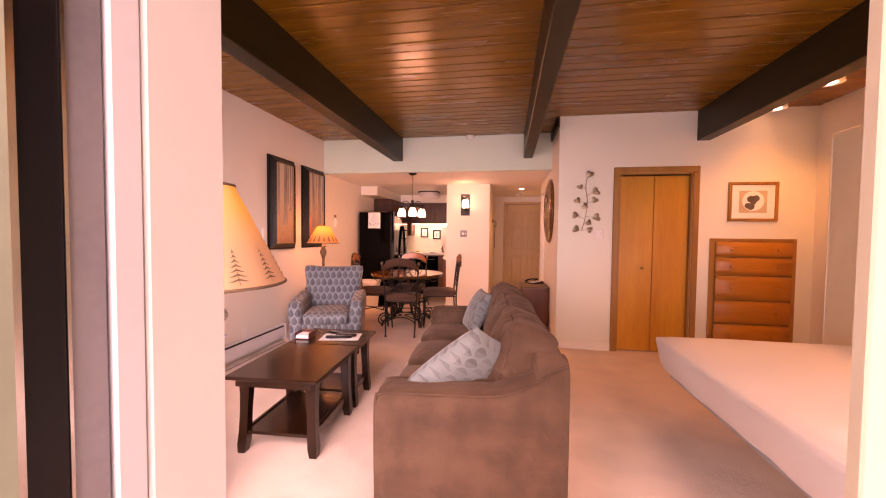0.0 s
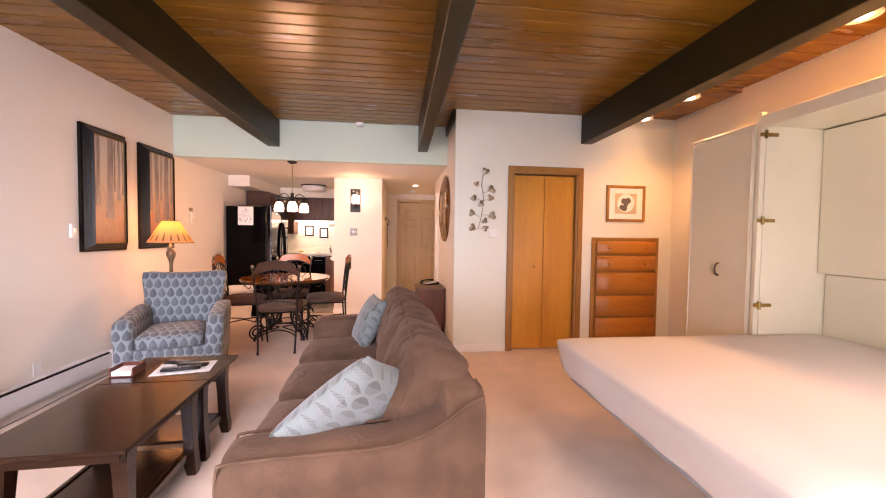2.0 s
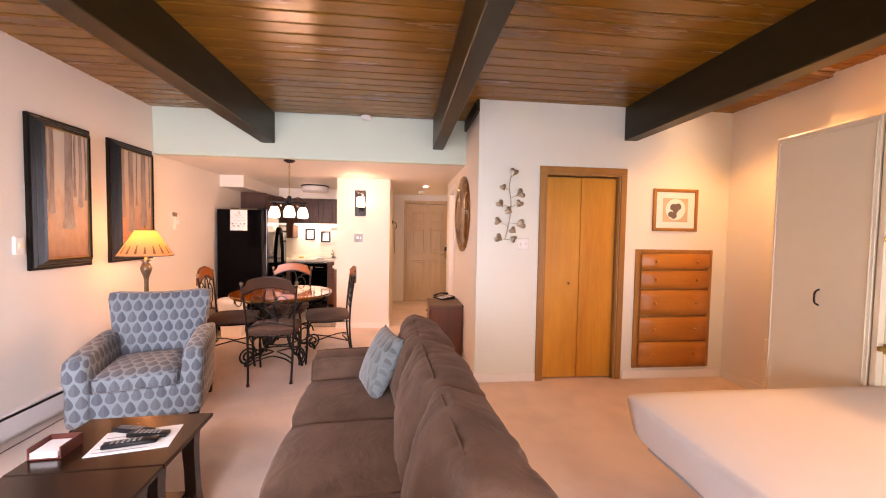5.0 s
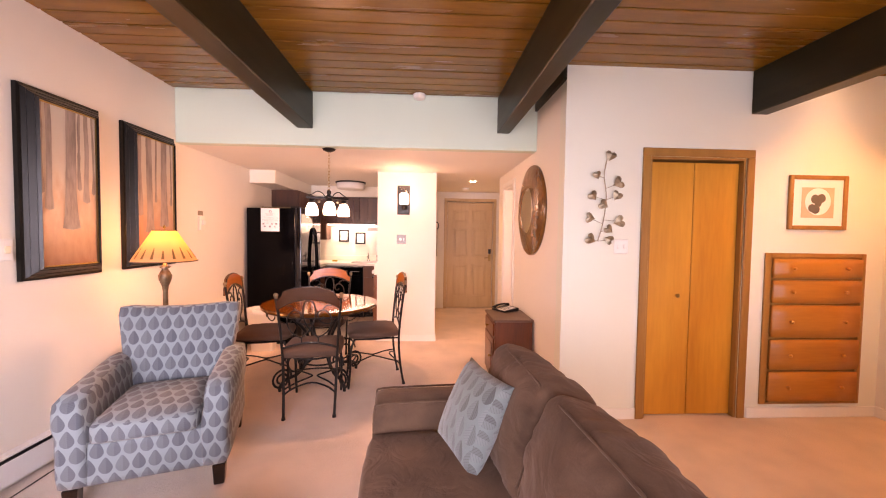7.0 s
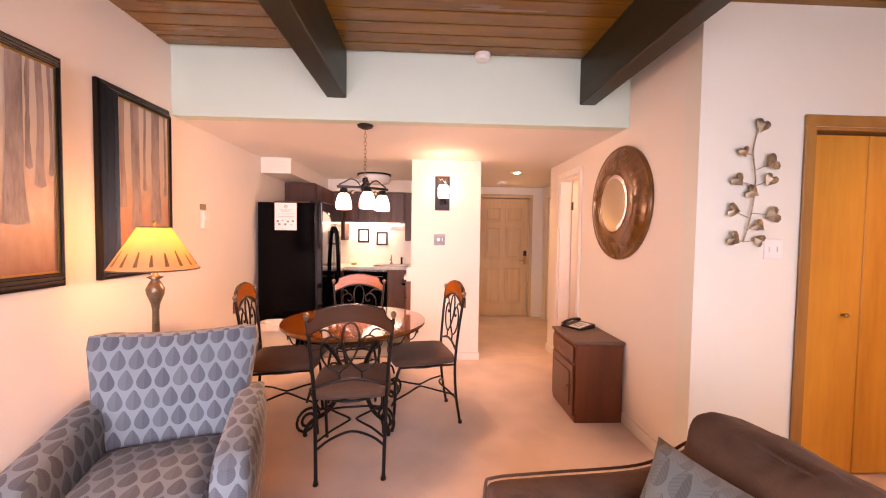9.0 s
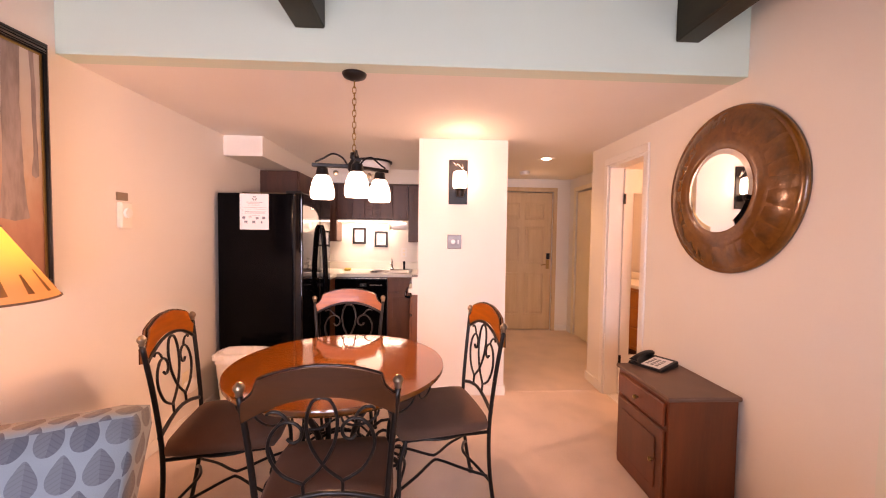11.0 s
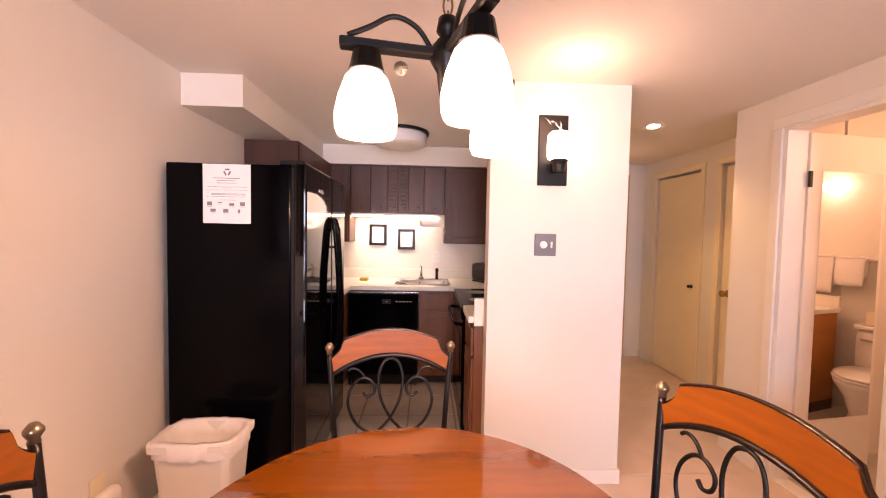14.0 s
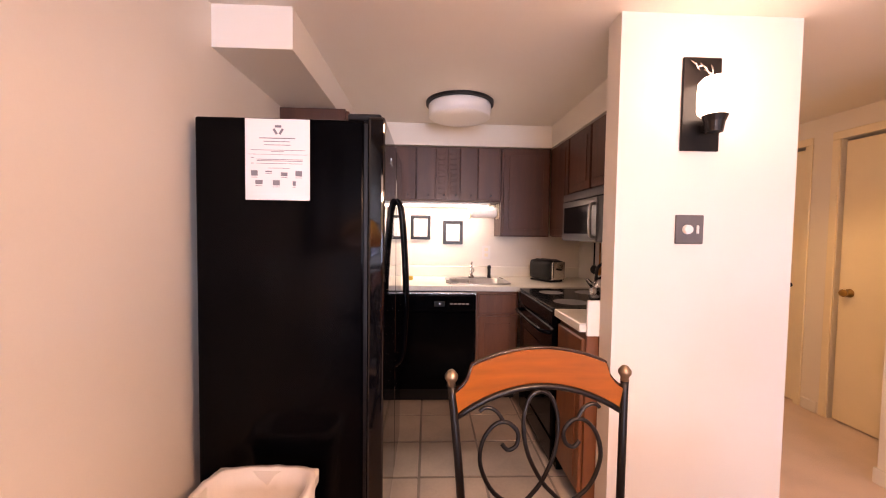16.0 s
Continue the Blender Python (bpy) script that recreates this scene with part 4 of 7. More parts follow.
for k in range(16):
    a = 2 * math.pi * k / 16
    c = Vector((0.475 * math.cos(a), 0.475 * math.sin(a), 0.70))
    d = Vector((-math.sin(a), math.cos(a), 0))
    part("apron_scroll", tube(bmesh.new(), [c + d * (0.075 * math.cos(math.pi * i / 8)) + Vector((0, 0, -0.045 * math.sin(math.pi * i / 8))) for i in range(9)], 0.005, 6), M_IRON, tb, smooth=True)
for k in range(4):
    a = math.pi / 4 + k * math.pi / 2
    ux, uy = math.cos(a), math.sin(a)
    prof = [(0.40, 0.70), (0.30, 0.66), (0.17, 0.52), (0.11, 0.38), (0.13, 0.24), (0.23, 0.13), (0.35, 0.10), (0.40, 0.05), (0.40, 0.014)]
    bm = tube(bmesh.new(), smooth_line([(r * ux, r * uy, z) for r, z in prof], 5), 0.015, 8)
    part("leg", bm, M_IRON, tb, smooth=True)
    sc = [(0.26 + 0.13 * math.cos(t) * (1 - t / 14), 0.24 + 0.13 * math.sin(t) * (1 - t / 14)) for t in [j * 0.5 for j in range(20)]]
    part("leg_scroll", tube(bmesh.new(), [(r * ux, r * uy, z) for r, z in sc], 0.009, 6), M_IRON, tb, smooth=True)
    sc = [(0.385 - 0.095 * math.cos(t) * (1 - t / 16), 0.112 + 0.095 * math.sin(t) * (1 - t / 16)) for t in [j * 0.42 for j in range(26)]]
    part("foot_scroll", tube(bmesh.new(), [(r * ux, r * uy, z) for r, z in sc], 0.010, 6), M_IRON, tb, smooth=True)
for z, r in ((0.34, 0.115), (0.20, 0.155)):
    part("tie_ring", tube(bmesh.new(), [(r * math.cos(2 * math.pi * i / 32), r * math.sin(2 * math.pi * i / 32), z) for i in range(32)], 0.008, 6, closed=True), M_IRON, tb, smooth=True)


def scroll(cx, cz, r0, turns, start, direction=1, n=26):
    out = []
    for i in range(n):
        t = i / (n - 1)
        a = start + direction * turns * 2 * math.pi * t
        r = r0 * (1 - 0.78 * t)
        out.append((cx + r * math.cos(a), 0, cz + r * math.sin(a)))
    return out


def back_y(z):
    return 0.0 - 0.055 * max(0, (z - 0.45) / 0.53)


def bent(pts):
    return [(p[0], back_y(p[2]), p[2]) for p in pts]


M_FINIAL = material("pale_bronze_finial", (0.30, 0.23, 0.16), 0.3, 0.85, vary=0.2, bump=0.05)


def dining_chair(label):
    """Chair whose back stands at y = 0, seat towards +y."""
    c = thing("dining_chair", (0, 0, 0), 0, label, "chair", "chairs round the dining table")
    for s in (-1, 1):
        pts = [(s * 0.185, -0.05, 0.0), (s * 0.192, -0.012, 0.22), (s * 0.20, 0.0, 0.45), (s * 0.215, -0.02, 0.70), (s * 0.235, -0.050, 0.925)]
        part("back_post", tube(bmesh.new(), smooth_line(pts, 5), 0.0105, 8), M_IRON, c, smooth=True)
        part("finial", lathe(bmesh.new(), [(0, 0), (0.012, 0.002), (0.010, 0.010), (0.017, 0.022), (0.017, 0.03), (0.008, 0.042), (0, 0.044)], 14), M_FINIAL, c, "round bronze finial", smooth=True, loc=(s * 0.235, -0.050, 0.92))
        part("foot_cap", lathe(bmesh.new(), [(0.016, 0), (0.014, 0.02), (0.0, 0.02)], 12), M_IRON, c, loc=(s * 0.185, -0.05, 0.0))
        pts = [(s * 0.17, 0.40, 0.44), (s * 0.19, 0.435, 0.34), (s * 0.195, 0.44, 0.18), (s * 0.19, 0.455, 0.0)]
        part("front_leg", tube(bmesh.new(), smooth_line(pts, 5), 0.0105, 8), M_IRON, c, smooth=True)
        part("side_rail", tube(bmesh.new(), [(s * 0.195, 0.0, 0.435), (s * 0.18, 0.40, 0.435)], 0.008, 6), M_IRON, c, smooth=True)
    # crest rail: a curved board, thin, with a dipped end
    bm = bmesh.new()
    n = 40
    rows = []
    tops = []
    for i in range(n + 1):
        u = i / n * 2 - 1
        x = u * 0.226
        e = min(1.0, max(0.0, (abs(u) - 0.80) / 0.2))
        top = 0.950 + 0.058 * (1 - u * u) - 0.046 * math.sqrt(1 - (1 - e) ** 2)
        bot = 0.846 + 0.072 * (1 - u * u)
        y = back_y(0.93) - 0.018 * (1 - u * u)
        tops.append((x, y, top, bot))
        rows.append([bm.verts.new((x, y + dy, z)) for dy, z in ((-0.012, bot), (-0.012, top), (0.010, top), (0.010, bot))])
    for a, b in zip(rows, rows[1:]):
        for k in range(4):
            bm.faces.new((a[k], b[k], b[(k + 1) % 4], a[(k + 1) % 4]))
    bm.faces.new(rows[0])
    bm.faces.new(list(reversed(rows[-1])))
    bmesh.ops.recalc_face_normals(bm, faces=bm.faces)
    part("crest_rail", bm, M_CRESTWOOD, c, "curved polished cherry crest rail")
    bm = bmesh.new()
    rr = [[bm.verts.new((x, y + dy, z)) for dy, z in ((-0.0165, b - 0.001), (-0.0165, t + 0.001), (-0.012, t + 0.001), (-0.012, b - 0.001))] for x, y, t, b in tops]
    for a, b in zip(rr, rr[1:]):
        for k in range(4):
            bm.faces.new((a[k], b[k], b[(k + 1) % 4], a[(k + 1) % 4]))
    bm.faces.new(rr[0])
    bm.faces.new(list(reversed(rr[-1])))
    bmesh.ops.recalc_face_normals(bm, faces=bm.faces)
    part("crest_backing", bm, M_CRESTBACK, c, "dark stained back face of the crest")
    part("crest_edge", tube(bmesh.new(), [(x, y, t + 0.002) for x, y, t, b in tops], 0.0055, 6), M_TABLEWOOD, c, "dark stained top edge", smooth=True)
    part("crest_bar", tube(bmesh.new(), bent([(u * 0.224, 0, 0.842 + 0.072 * (1 - u * u)) for u in [i / 8 - 1 for i in range(17)]]), 0.008, 6), M_IRON, c, smooth=True)
    part("back_rail", tube(bmesh.new(), smooth_line(bent([(-0.205, 0, 0.53), (-0.10, 0, 0.562), (0, 0, 0.575), (0.10, 0, 0.562), (0.205, 0, 0.53)]), 4), 0.009, 6), M_IRON, c, smooth=True)
    # scroll work: a crossed loop, two heart-shaped side scrolls, two small curls
    for s in (-1, 1):
        ln = [(0, 0, 0.902), (s * 0.026, 0, 0.890), (s * 0.043, 0, 0.85), (s * 0.046, 0, 0.80), (s * 0.034, 0, 0.74), (0, 0, 0.675), (-s * 0.034, 0, 0.638), (-s * 0.060, 0, 0.612), (-s * 0.060, 0, 0.565)]
        part("oval_scroll", tube(bmesh.new(), smooth_line(bent(ln), 4), 0.0058, 6), M_IRON, c, smooth=True)
        ln = [(s * 0.060, 0, 0.612), (s * 0.125, 0, 0.652), (s * 0.160, 0, 0.72), (s * 0.155, 0, 0.78), (s * 0.125, 0, 0.820), (s * 0.090, 0, 0.826), (s * 0.062, 0, 0.800), (s * 0.066, 0, 0.768), (s * 0.088, 0, 0.757), (s * 0.104, 0, 0.772)]
        part("long_scroll", tube(bmesh.new(), smooth_line(bent(ln), 4), 0.0058, 6), M_IRON, c, smooth=True)
        ln = [(s * 0.100, 0, 0.827), (s * 0.112, 0, 0.848), (s * 0.130, 0, 0.862), (s * 0.150, 0, 0.864), (s * 0.162, 0, 0.855)]
        part("small_scroll", tube(bmesh.new(), smooth_line(bent(ln), 4), 0.0052, 6), M_IRON, c, smooth=True)
    part("seat", S(-0.22, 0.22, 0.0, 0.45, 0.44, 0.515, 0.035, 8, puff=(0.012, 0.012, 0.018)), M_SEAT, c, "padded brown fabric seat", smooth=True)
    part("seat_ring", tube(bmesh.new(), [(0.205 * math.cos(t) * (1.0), 0.225 + 0.215 * math.sin(t), 0.436) for t in [2 * math.pi * i / 28 for i in range(28)]], 0.007, 6, closed=True), M_IRON, c, smooth=True)
    # bowed stretchers
    for s in (-1, 1):
        part("stretcher", tube(bmesh.new(), smooth_line([(s * 0.19, 0.0, 0.215), (s * 0.12, 0.10, 0.225), (s * 0.03, 0.20, 0.23), (s * 0.03, 0.24, 0.23), (s * 0.12, 0.34, 0.225), (s * 0.19, 0.44, 0.215)], 4), 0.007, 6), M_IRON, c, smooth=True)
    for y0, s in ((0.0, 1), (0.44, -1)):
        part("bow_stretcher", tube(bmesh.new(), smooth_line([(-0.19, y0 - 0.02 * s, 0.18), (-0.12, y0 + 0.02 * s, 0.215), (0, y0 + 0.06 * s, 0.235), (0.12, y0 + 0.02 * s, 0.215), (0.19, y0 - 0.02 * s, 0.18)], 4), 0.0075, 6), M_IRON, c, smooth=True)
    return c


ch = dining_chair("iron scroll dining chair with its back to the living room")
ch.location, ch.rotation_euler = (-1.545, 5.92, 0), (0, 0, radians(7))
c2 = copy_thing(ch, pose(-1.755, 7.34, 0, 0, 0, 184))
c2["label"] = "iron scroll dining chair with its back to the kitchen"
c3 = copy_thing(ch, pose(-0.95, 6.70, 0, 0, 0, 103))
c3["label"] = "iron scroll dining chair on the hall side of the table"
c4 = copy_thing(ch, pose(-2.345, 6.50, 0, 0, 0, -80))
for c in (c3, c4):
    c.scale.z = 1.025
c4["label"] = "iron scroll dining chair between table and wall"

# ---- chandelier ----
M_SHADE = glow("lit_frosted_shade", (1.0, 0.86, 0.74), 4.5)
SHADES = []
cl = thing("chandelier", (-1.595, 6.68, HS), 0, "lit bronze chandelier with frosted glass shades on a chain", "chandelier")
part("canopy", lathe(bmesh.new(), [(0, -0.03), (0.02, -0.03), (0.055, -0.015), (0.062, 0), (0, 0)], 24), M_IRON, cl, smooth=True)
z = -0.035
k = 0
while z > -0.39:
    bm = bmesh.new()
    pts = []
    for i in range(12):
        t = 2 * math.pi * i / 12
        pts.append((0.009 * math.cos(t), 0, z - 0.016 + 0.019 * math.sin(t)) if k % 2 else (0, 0.009 * math.cos(t), z - 0.016 + 0.019 * math.sin(t)))
    part("chain_link", tube(bm, pts, 0.0022, 5, closed=True), M_BRASS, cl, smooth=True)
    z -= 0.029
    k += 1
part("hub", lathe(bmesh.new(), [(0, -0.39), (0.018, -0.395), (0.022, -0.42), (0.014, -0.43), (0.03, -0.45), (0.034, -0.475), (0.02, -0.50), (0.012, -0.56), (0, -0.57)], 18), M_IRON, cl, smooth=True)
for k in range(3):
    a = radians((190, 286, 40)[k])
    ux, uy = math.cos(a), math.sin(a)
    part("arm", tube(bmesh.new(), smooth_line([(0.03 * ux, 0.03 * uy, -0.46), (0.06 * ux, 0.06 * uy, -0.42), (0.105 * ux, 0.105 * uy, -0.405), (0.15 * ux, 0.15 * uy, -0.43), (0.19 * ux, 0.19 * uy, -0.45)], 5), 0.005, 6), M_IRON, cl, smooth=True)
    m = Matrix.Rotation(a, 4, "Z")
    part("arm_plate", box(bmesh.new(), 0.02, 0.205, -0.013, 0.013, -0.474, -0.456, 0.003, m=m), M_IRON, cl)
    bm = bmesh.new()
    for i in range(4):
        heart(bm, (0, 0, 0), 0.016, 40 * i, 10)
    bmesh.ops.transform(bm, matrix=m @ Matrix.Translation((0.09, 0, -0.50)), verts=bm.verts)
    part("leaf_ornament", bm, M_LEAFMETAL, cl, "small bright leaf ornament")
    cx, cy = 0.155 * ux, 0.155 * uy
    SHADES.append((cx, cy))
    part("shade_cup", lathe(bmesh.new(), [(0.0, -0.478), (0.026, -0.478), (0.030, -0.50), (0.034, -0.515), (0, -0.515)], 16, c=(cx, cy)), M_IRON, cl)
    part("shade", lathe(bmesh.new(), [(0.026, -0.512), (0.040, -0.527), (0.052, -0.56), (0.059, -0.595), (0.058, -0.622), (0.053, -0.633), (0.049, -0.631), (0.053, -0.605), (0.047, -0.56), (0.023, -0.52)], 24, c=(cx, cy)), M_SHADE, cl, "glowing frosted glass bell shade", smooth=True)
for x, y in SHADES:
    lamp("chandelier_light", "POINT", pose(-1.595 + x, 6.68 + y, 1.545), 8.5, SOFT, 0.022)
# extra spot added below the hub to brighten the floor; no bulb sits here
lamp("chandelier_floor_fill", "SPOT", pose(-1.595, 6.68, 1.52), 28, SOFT, 0.03, spot=150)

# ---- wall sconce ----
sc = thing("wall_sconce", (-0.955, YP, 1.66), 0, "lit bronze wall sconce with cut leaf plates on the pillar", "wall light")
part("back_plate", B(-0.08, 0.08, -0.012, 0, 0, 0.375, 0.003), M_IRON, sc)
bm = bmesh.new()
for x0, z0, x1, z1 in ((-0.055, 0.36, -0.015, 0.32), (-0.015, 0.35, 0.03, 0.30), (0.0, 0.325, 0.055, 0.285), (0.03, 0.345, 0.04, 0.30), (-0.03, 0.335, 0.01, 0.335)):
    tube(bm, [(x0, -0.014, z0), ((x0 + x1) / 2, -0.018, (z0 + z1) / 2 + 0.004), (x1, -0.014, z1)], [0.002, 0.005, 0.002], 6)
part("leaf_cut", bm, M_CHROME, sc, "bright cut grass ornament", smooth=True)
part("lamp_glass", lathe(bmesh.new(), [(0.0, 0.128), (0.048, 0.128), (0.058, 0.14), (0.060, 0.20), (0.056, 0.255), (0.042, 0.27), (0, 0.272)], 24, c=(0.010, -0.068)), glow("lit_sconce_glass", (1.0, 0.88, 0.72), 7), sc, "glowing frosted glass", smooth=True)
bm = lathe(bmesh.new(), [(0, 0.062), (0.03, 0.062), (0.036, 0.10), (0.046, 0.126), (0, 0.126)], 20, c=(0.014, -0.068))
box(bm, -0.005, 0.029, -0.075, -0.012, 0.075, 0.10, 0.003)
part("lamp_holder", bm, M_IRON, sc)

# ---- small cabinet with telephone ----
st = thing("side_cabinet", (-0.02, 6.49, 0), 0, "small dark cherry cabinet with one drawer and door", "cabinet")
M_STAND = wood("dark_cherry_cabinet", (0.15, 0.034, 0.010), (0.07, 0.014, 0.004), 0.3, "z", 8.0, coat=0.2)
part("body", B(0.015, 0.375, 0.015, 0.50, 0.0, 0.59, 0.003), M_STAND, st)
part("top", B(0, 0.385, 0, 0.515, 0.592, 0.615, 0.006), material("brown_cabinet_top", (0.14, 0.075, 0.05), 0.45, vary=0.1), st, "brown cabinet top")
part("drawer_front", B(0.0, 0.014, 0.035, 0.48, 0.45, 0.57, 0.006), M_STAND, st)
part("cabinet_door", B(0.0, 0.014, 0.035, 0.48, 0.04, 0.43, 0.006), M_STAND, st)
part("door_panel", B(-0.006, 0.0, 0.09, 0.425, 0.10, 0.37, 0.004), M_STAND, st)
for z, y in ((0.51, 0.26), (0.25, 0.10)):
    o = part("pull", lathe(bmesh.new(), [(0, 0), (0.006, 0), (0.006, 0.01), (0.013, 0.018), (0.010, 0.026), (0, 0.028)], 12), M_BRASS, st, "small brass pull", smooth=True, loc=(-0.004, y, z))
    o.rotation_euler = (0, radians(-90), 0)
ph = thing("telephone", (0.19, 6.96, 0.616), -60, "black desk telephone with a white keypad panel", "telephone")
ph.scale = (1, 1, 0.62)
bm = bmesh.new()
v = [bm.verts.new(q) for q in ((-0.10, -0.10, 0), (0.10, -0.10, 0), (0.10, 0.10, 0), (-0.10, 0.10, 0), (-0.098, -0.098, 0.022), (0.098, -0.098, 0.022), (0.098, 0.098, 0.055), (-0.098, 0.098, 0.055))]
for f in ((3, 2, 1, 0), (4, 5, 6, 7), (0, 1, 5, 4), (1, 2, 6, 5), (2, 3, 7, 6), (3, 0, 4, 7)):
    bm.faces.new([v[i] for i in f])
part("base", bm, M_BLACKM, ph)
tilt = Matrix.Rotation(radians(9.5), 4, "X")
part("keypad_panel", box(bmesh.new(), -0.025, 0.085, -0.085, 0.075, 0.040, 0.044, 0.001, m=tilt), M_PAPER, ph, "white keypad panel")
for i in range(3):
    for j in range(4):
        part("key", box(bmesh.new(), -0.012 + 0.028 * i, 0.006 + 0.028 * i, -0.06 + 0.028 * j, -0.042 + 0.028 * j, 0.044, 0.047, 0.001, m=tilt), material("grey_key", (0.25, 0.25, 0.25), 0.5) if not i + j else bpy.data.materials["grey_key"], ph)
part("handset", tube(bmesh.new(), smooth_line([(-0.068, -0.10, 0.045), (-0.068, -0.06, 0.075), (-0.068, 0.03, 0.088), (-0.068, 0.10, 0.07)], 5), [0.026, 0.024, 0.020, 0.018, 0.017, 0.016, 0.015, 0.015, 0.015, 0.016, 0.017, 0.018, 0.020, 0.023, 0.025, 0.025], 10), M_BLACKM, ph, "black handset", smooth=True)

# ---- waste bin ----
wb = thing("waste_bin", (-2.59, 7.59, 0), 0, "white rectangular waste bin with a bag over its rim", "bin")
bm = bmesh.new()
prof = ((0.125, 0.075, 0.0), (0.16, 0.105, 0.46), (0.175, 0.12, 0.47), (0.175, 0.12, 0.50), (0.155, 0.10, 0.502), (0.12, 0.07, 0.02))
rings = []
for hx, hy, zz in prof:
    ring = []
    for cx, cy, a0 in ((1, 1, 0), (-1, 1, 90), (-1, -1, 180), (1, -1, 270)):
        for q in (0, 30, 60, 90):
            a = radians(a0 + q)
            ring.append(bm.verts.new((cx * (hx - 0.03) + 0.03 * math.cos(a), cy * (hy - 0.03) + 0.03 * math.sin(a), zz + (0.004 * math.sin(len(ring) * 1.7) if zz > 0.45 else 0))))
    rings.append(ring)
for a, b in zip(rings, rings[1:]):
    for i in range(16):
        bm.faces.new((a[i], a[(i + 1) % 16], b[(i + 1) % 16], b[i]))
bm.faces.new(list(reversed(rings[0])))
bm.faces.new(rings[-1])
part("bin_body", bm, M_WHITEP, wb, smooth=False)
bm = bmesh.new()
rings = []
for hx, hy, zz in ((0.180, 0.125, 0.44), (0.181, 0.126, 0.506), (0.158, 0.103, 0.508), (0.150, 0.095, 0.44), (0.12, 0.07, 0.30)):
    ring = []
    for i in range(40):
        a = 2 * math.pi * i / 40
        k = max(abs(math.cos(a)), abs(math.sin(a)))
        k = k + (1 - k) * 0.45
        ring.append(bm.verts.new((hx * math.cos(a) / k, hy * math.sin(a) / k, zz + (0.012 if zz < 0.5 else 0.003) * math.sin(i * 2.9) * math.cos(i * 0.7))))
    rings.append(ring)
for a, b in zip(rings, rings[1:]):
    for i in range(40):
        bm.faces.new((a[i], a[(i + 1) % 40], b[(i + 1) % 40], b[i]))
bm.faces.new(rings[-1])
part("bag", bm, material("white_bin_bag", (0.78, 0.76, 0.75), 0.35, vary=0.02, bump=0.2), wb, "crumpled white bin bag", smooth=True)
# ---- sofa ----
sf = thing("sofa", (-0.78, 2.87, 0), 3.8, "taupe microsuede sofa with rolled back cushions facing the coffee table", "sofa")
L, D = 2.14, 0.86
bm = bmesh.new()
soft(bm, 0.02, D - 0.02, 0.02, L - 0.02, 0.06, 0.36, 0.03, 6)
part("base", bm, M_SOFA, sf, smooth=True)


def arm_mesh(y0, y1, rise):
    """Arm whose top sweeps up to the back; a swept outline with rounded edges."""
    bm = bmesh.new()
    top = smooth_line([(0.0, 0, 0.575), (0.03, 0, 0.605), (0.20, 0, 0.61), (0.50, 0, 0.615), (0.62, 0, 0.64), (0.72, 0, 0.69), (0.80, 0, rise - 0.02), (D, 0, rise)], 5)
    cols = []
    n = len(top)
    for p in top:
        x, zt = p.x, p.z
        ring = []
        for f, e in ((0, 0.05), (0, 0.30), (0.0, 0.9), (0.10, 0.97), (0.3, 1.0), (0.7, 1.0), (0.90, 0.97), (1, 0.9), (1, 0.30), (1, 0.05)):
            ring.append(bm.verts.new((x, y0 + (y1 - y0) * f, 0.05 + (zt - 0.05) * (e - 0.05) / 0.95)))
        cols.append(ring)
    for a, b in zip(cols, cols[1:]):
        for k in range(len(a) - 1):
            bm.faces.new((a[k], b[k], b[k + 1], a[k + 1]))
        bm.faces.new((a[-1], b[-1], b[0], a[0]))
    bm.faces.new(list(reversed(cols[0])))
    bm.faces.new(cols[-1])
    bmesh.ops.recalc_face_normals(bm, faces=bm.faces)
    return bm


part("arm", arm_mesh(0.0, 0.20, 0.765), M_SOFA, sf, smooth=True)
arm = part("arm", arm_mesh(L - 0.20, L, 0.735), M_SOFA, sf, smooth=True)
for yy, top_z in ((0.006, 0.765), (0.194, 0.765), (L - 0.194, 0.735), (L - 0.006, 0.735)):
    pip = smooth_line([(0.0, yy, 0.10), (-0.004, yy, 0.40), (0.0, yy, 0.560), (0.03, yy, 0.590), (0.20, yy, 0.596), (0.50, yy, 0.601), (0.62, yy, 0.625), (0.72, yy, 0.675), (0.80, yy, top_z - 0.035), (D - 0.01, yy, top_z - 0.016)], 4)
    part("piping", tube(bmesh.new(), pip, 0.0055, 6), M_SOFA, arm, smooth=True)
part("back", S(D - 0.15, D, 0.02, L - 0.16, 0.06, 0.775, 0.03, 8, puff=(0.0, 0, 0.0)), M_SOFA, sf, smooth=True)
n = 3
w = (L - 0.40) / n
for i in range(n):
    y0 = 0.20 + i * w
    part("seat_cushion", S(-0.02, D - 0.22, y0 + 0.004, y0 + w - 0.004, 0.36, 0.475, 0.045, 8, puff=(0.012, 0, 0.022), wob=0.006, seed=i), M_SOFA, sf, smooth=True)
nb = 3
wb_ = (L - 0.30) / nb
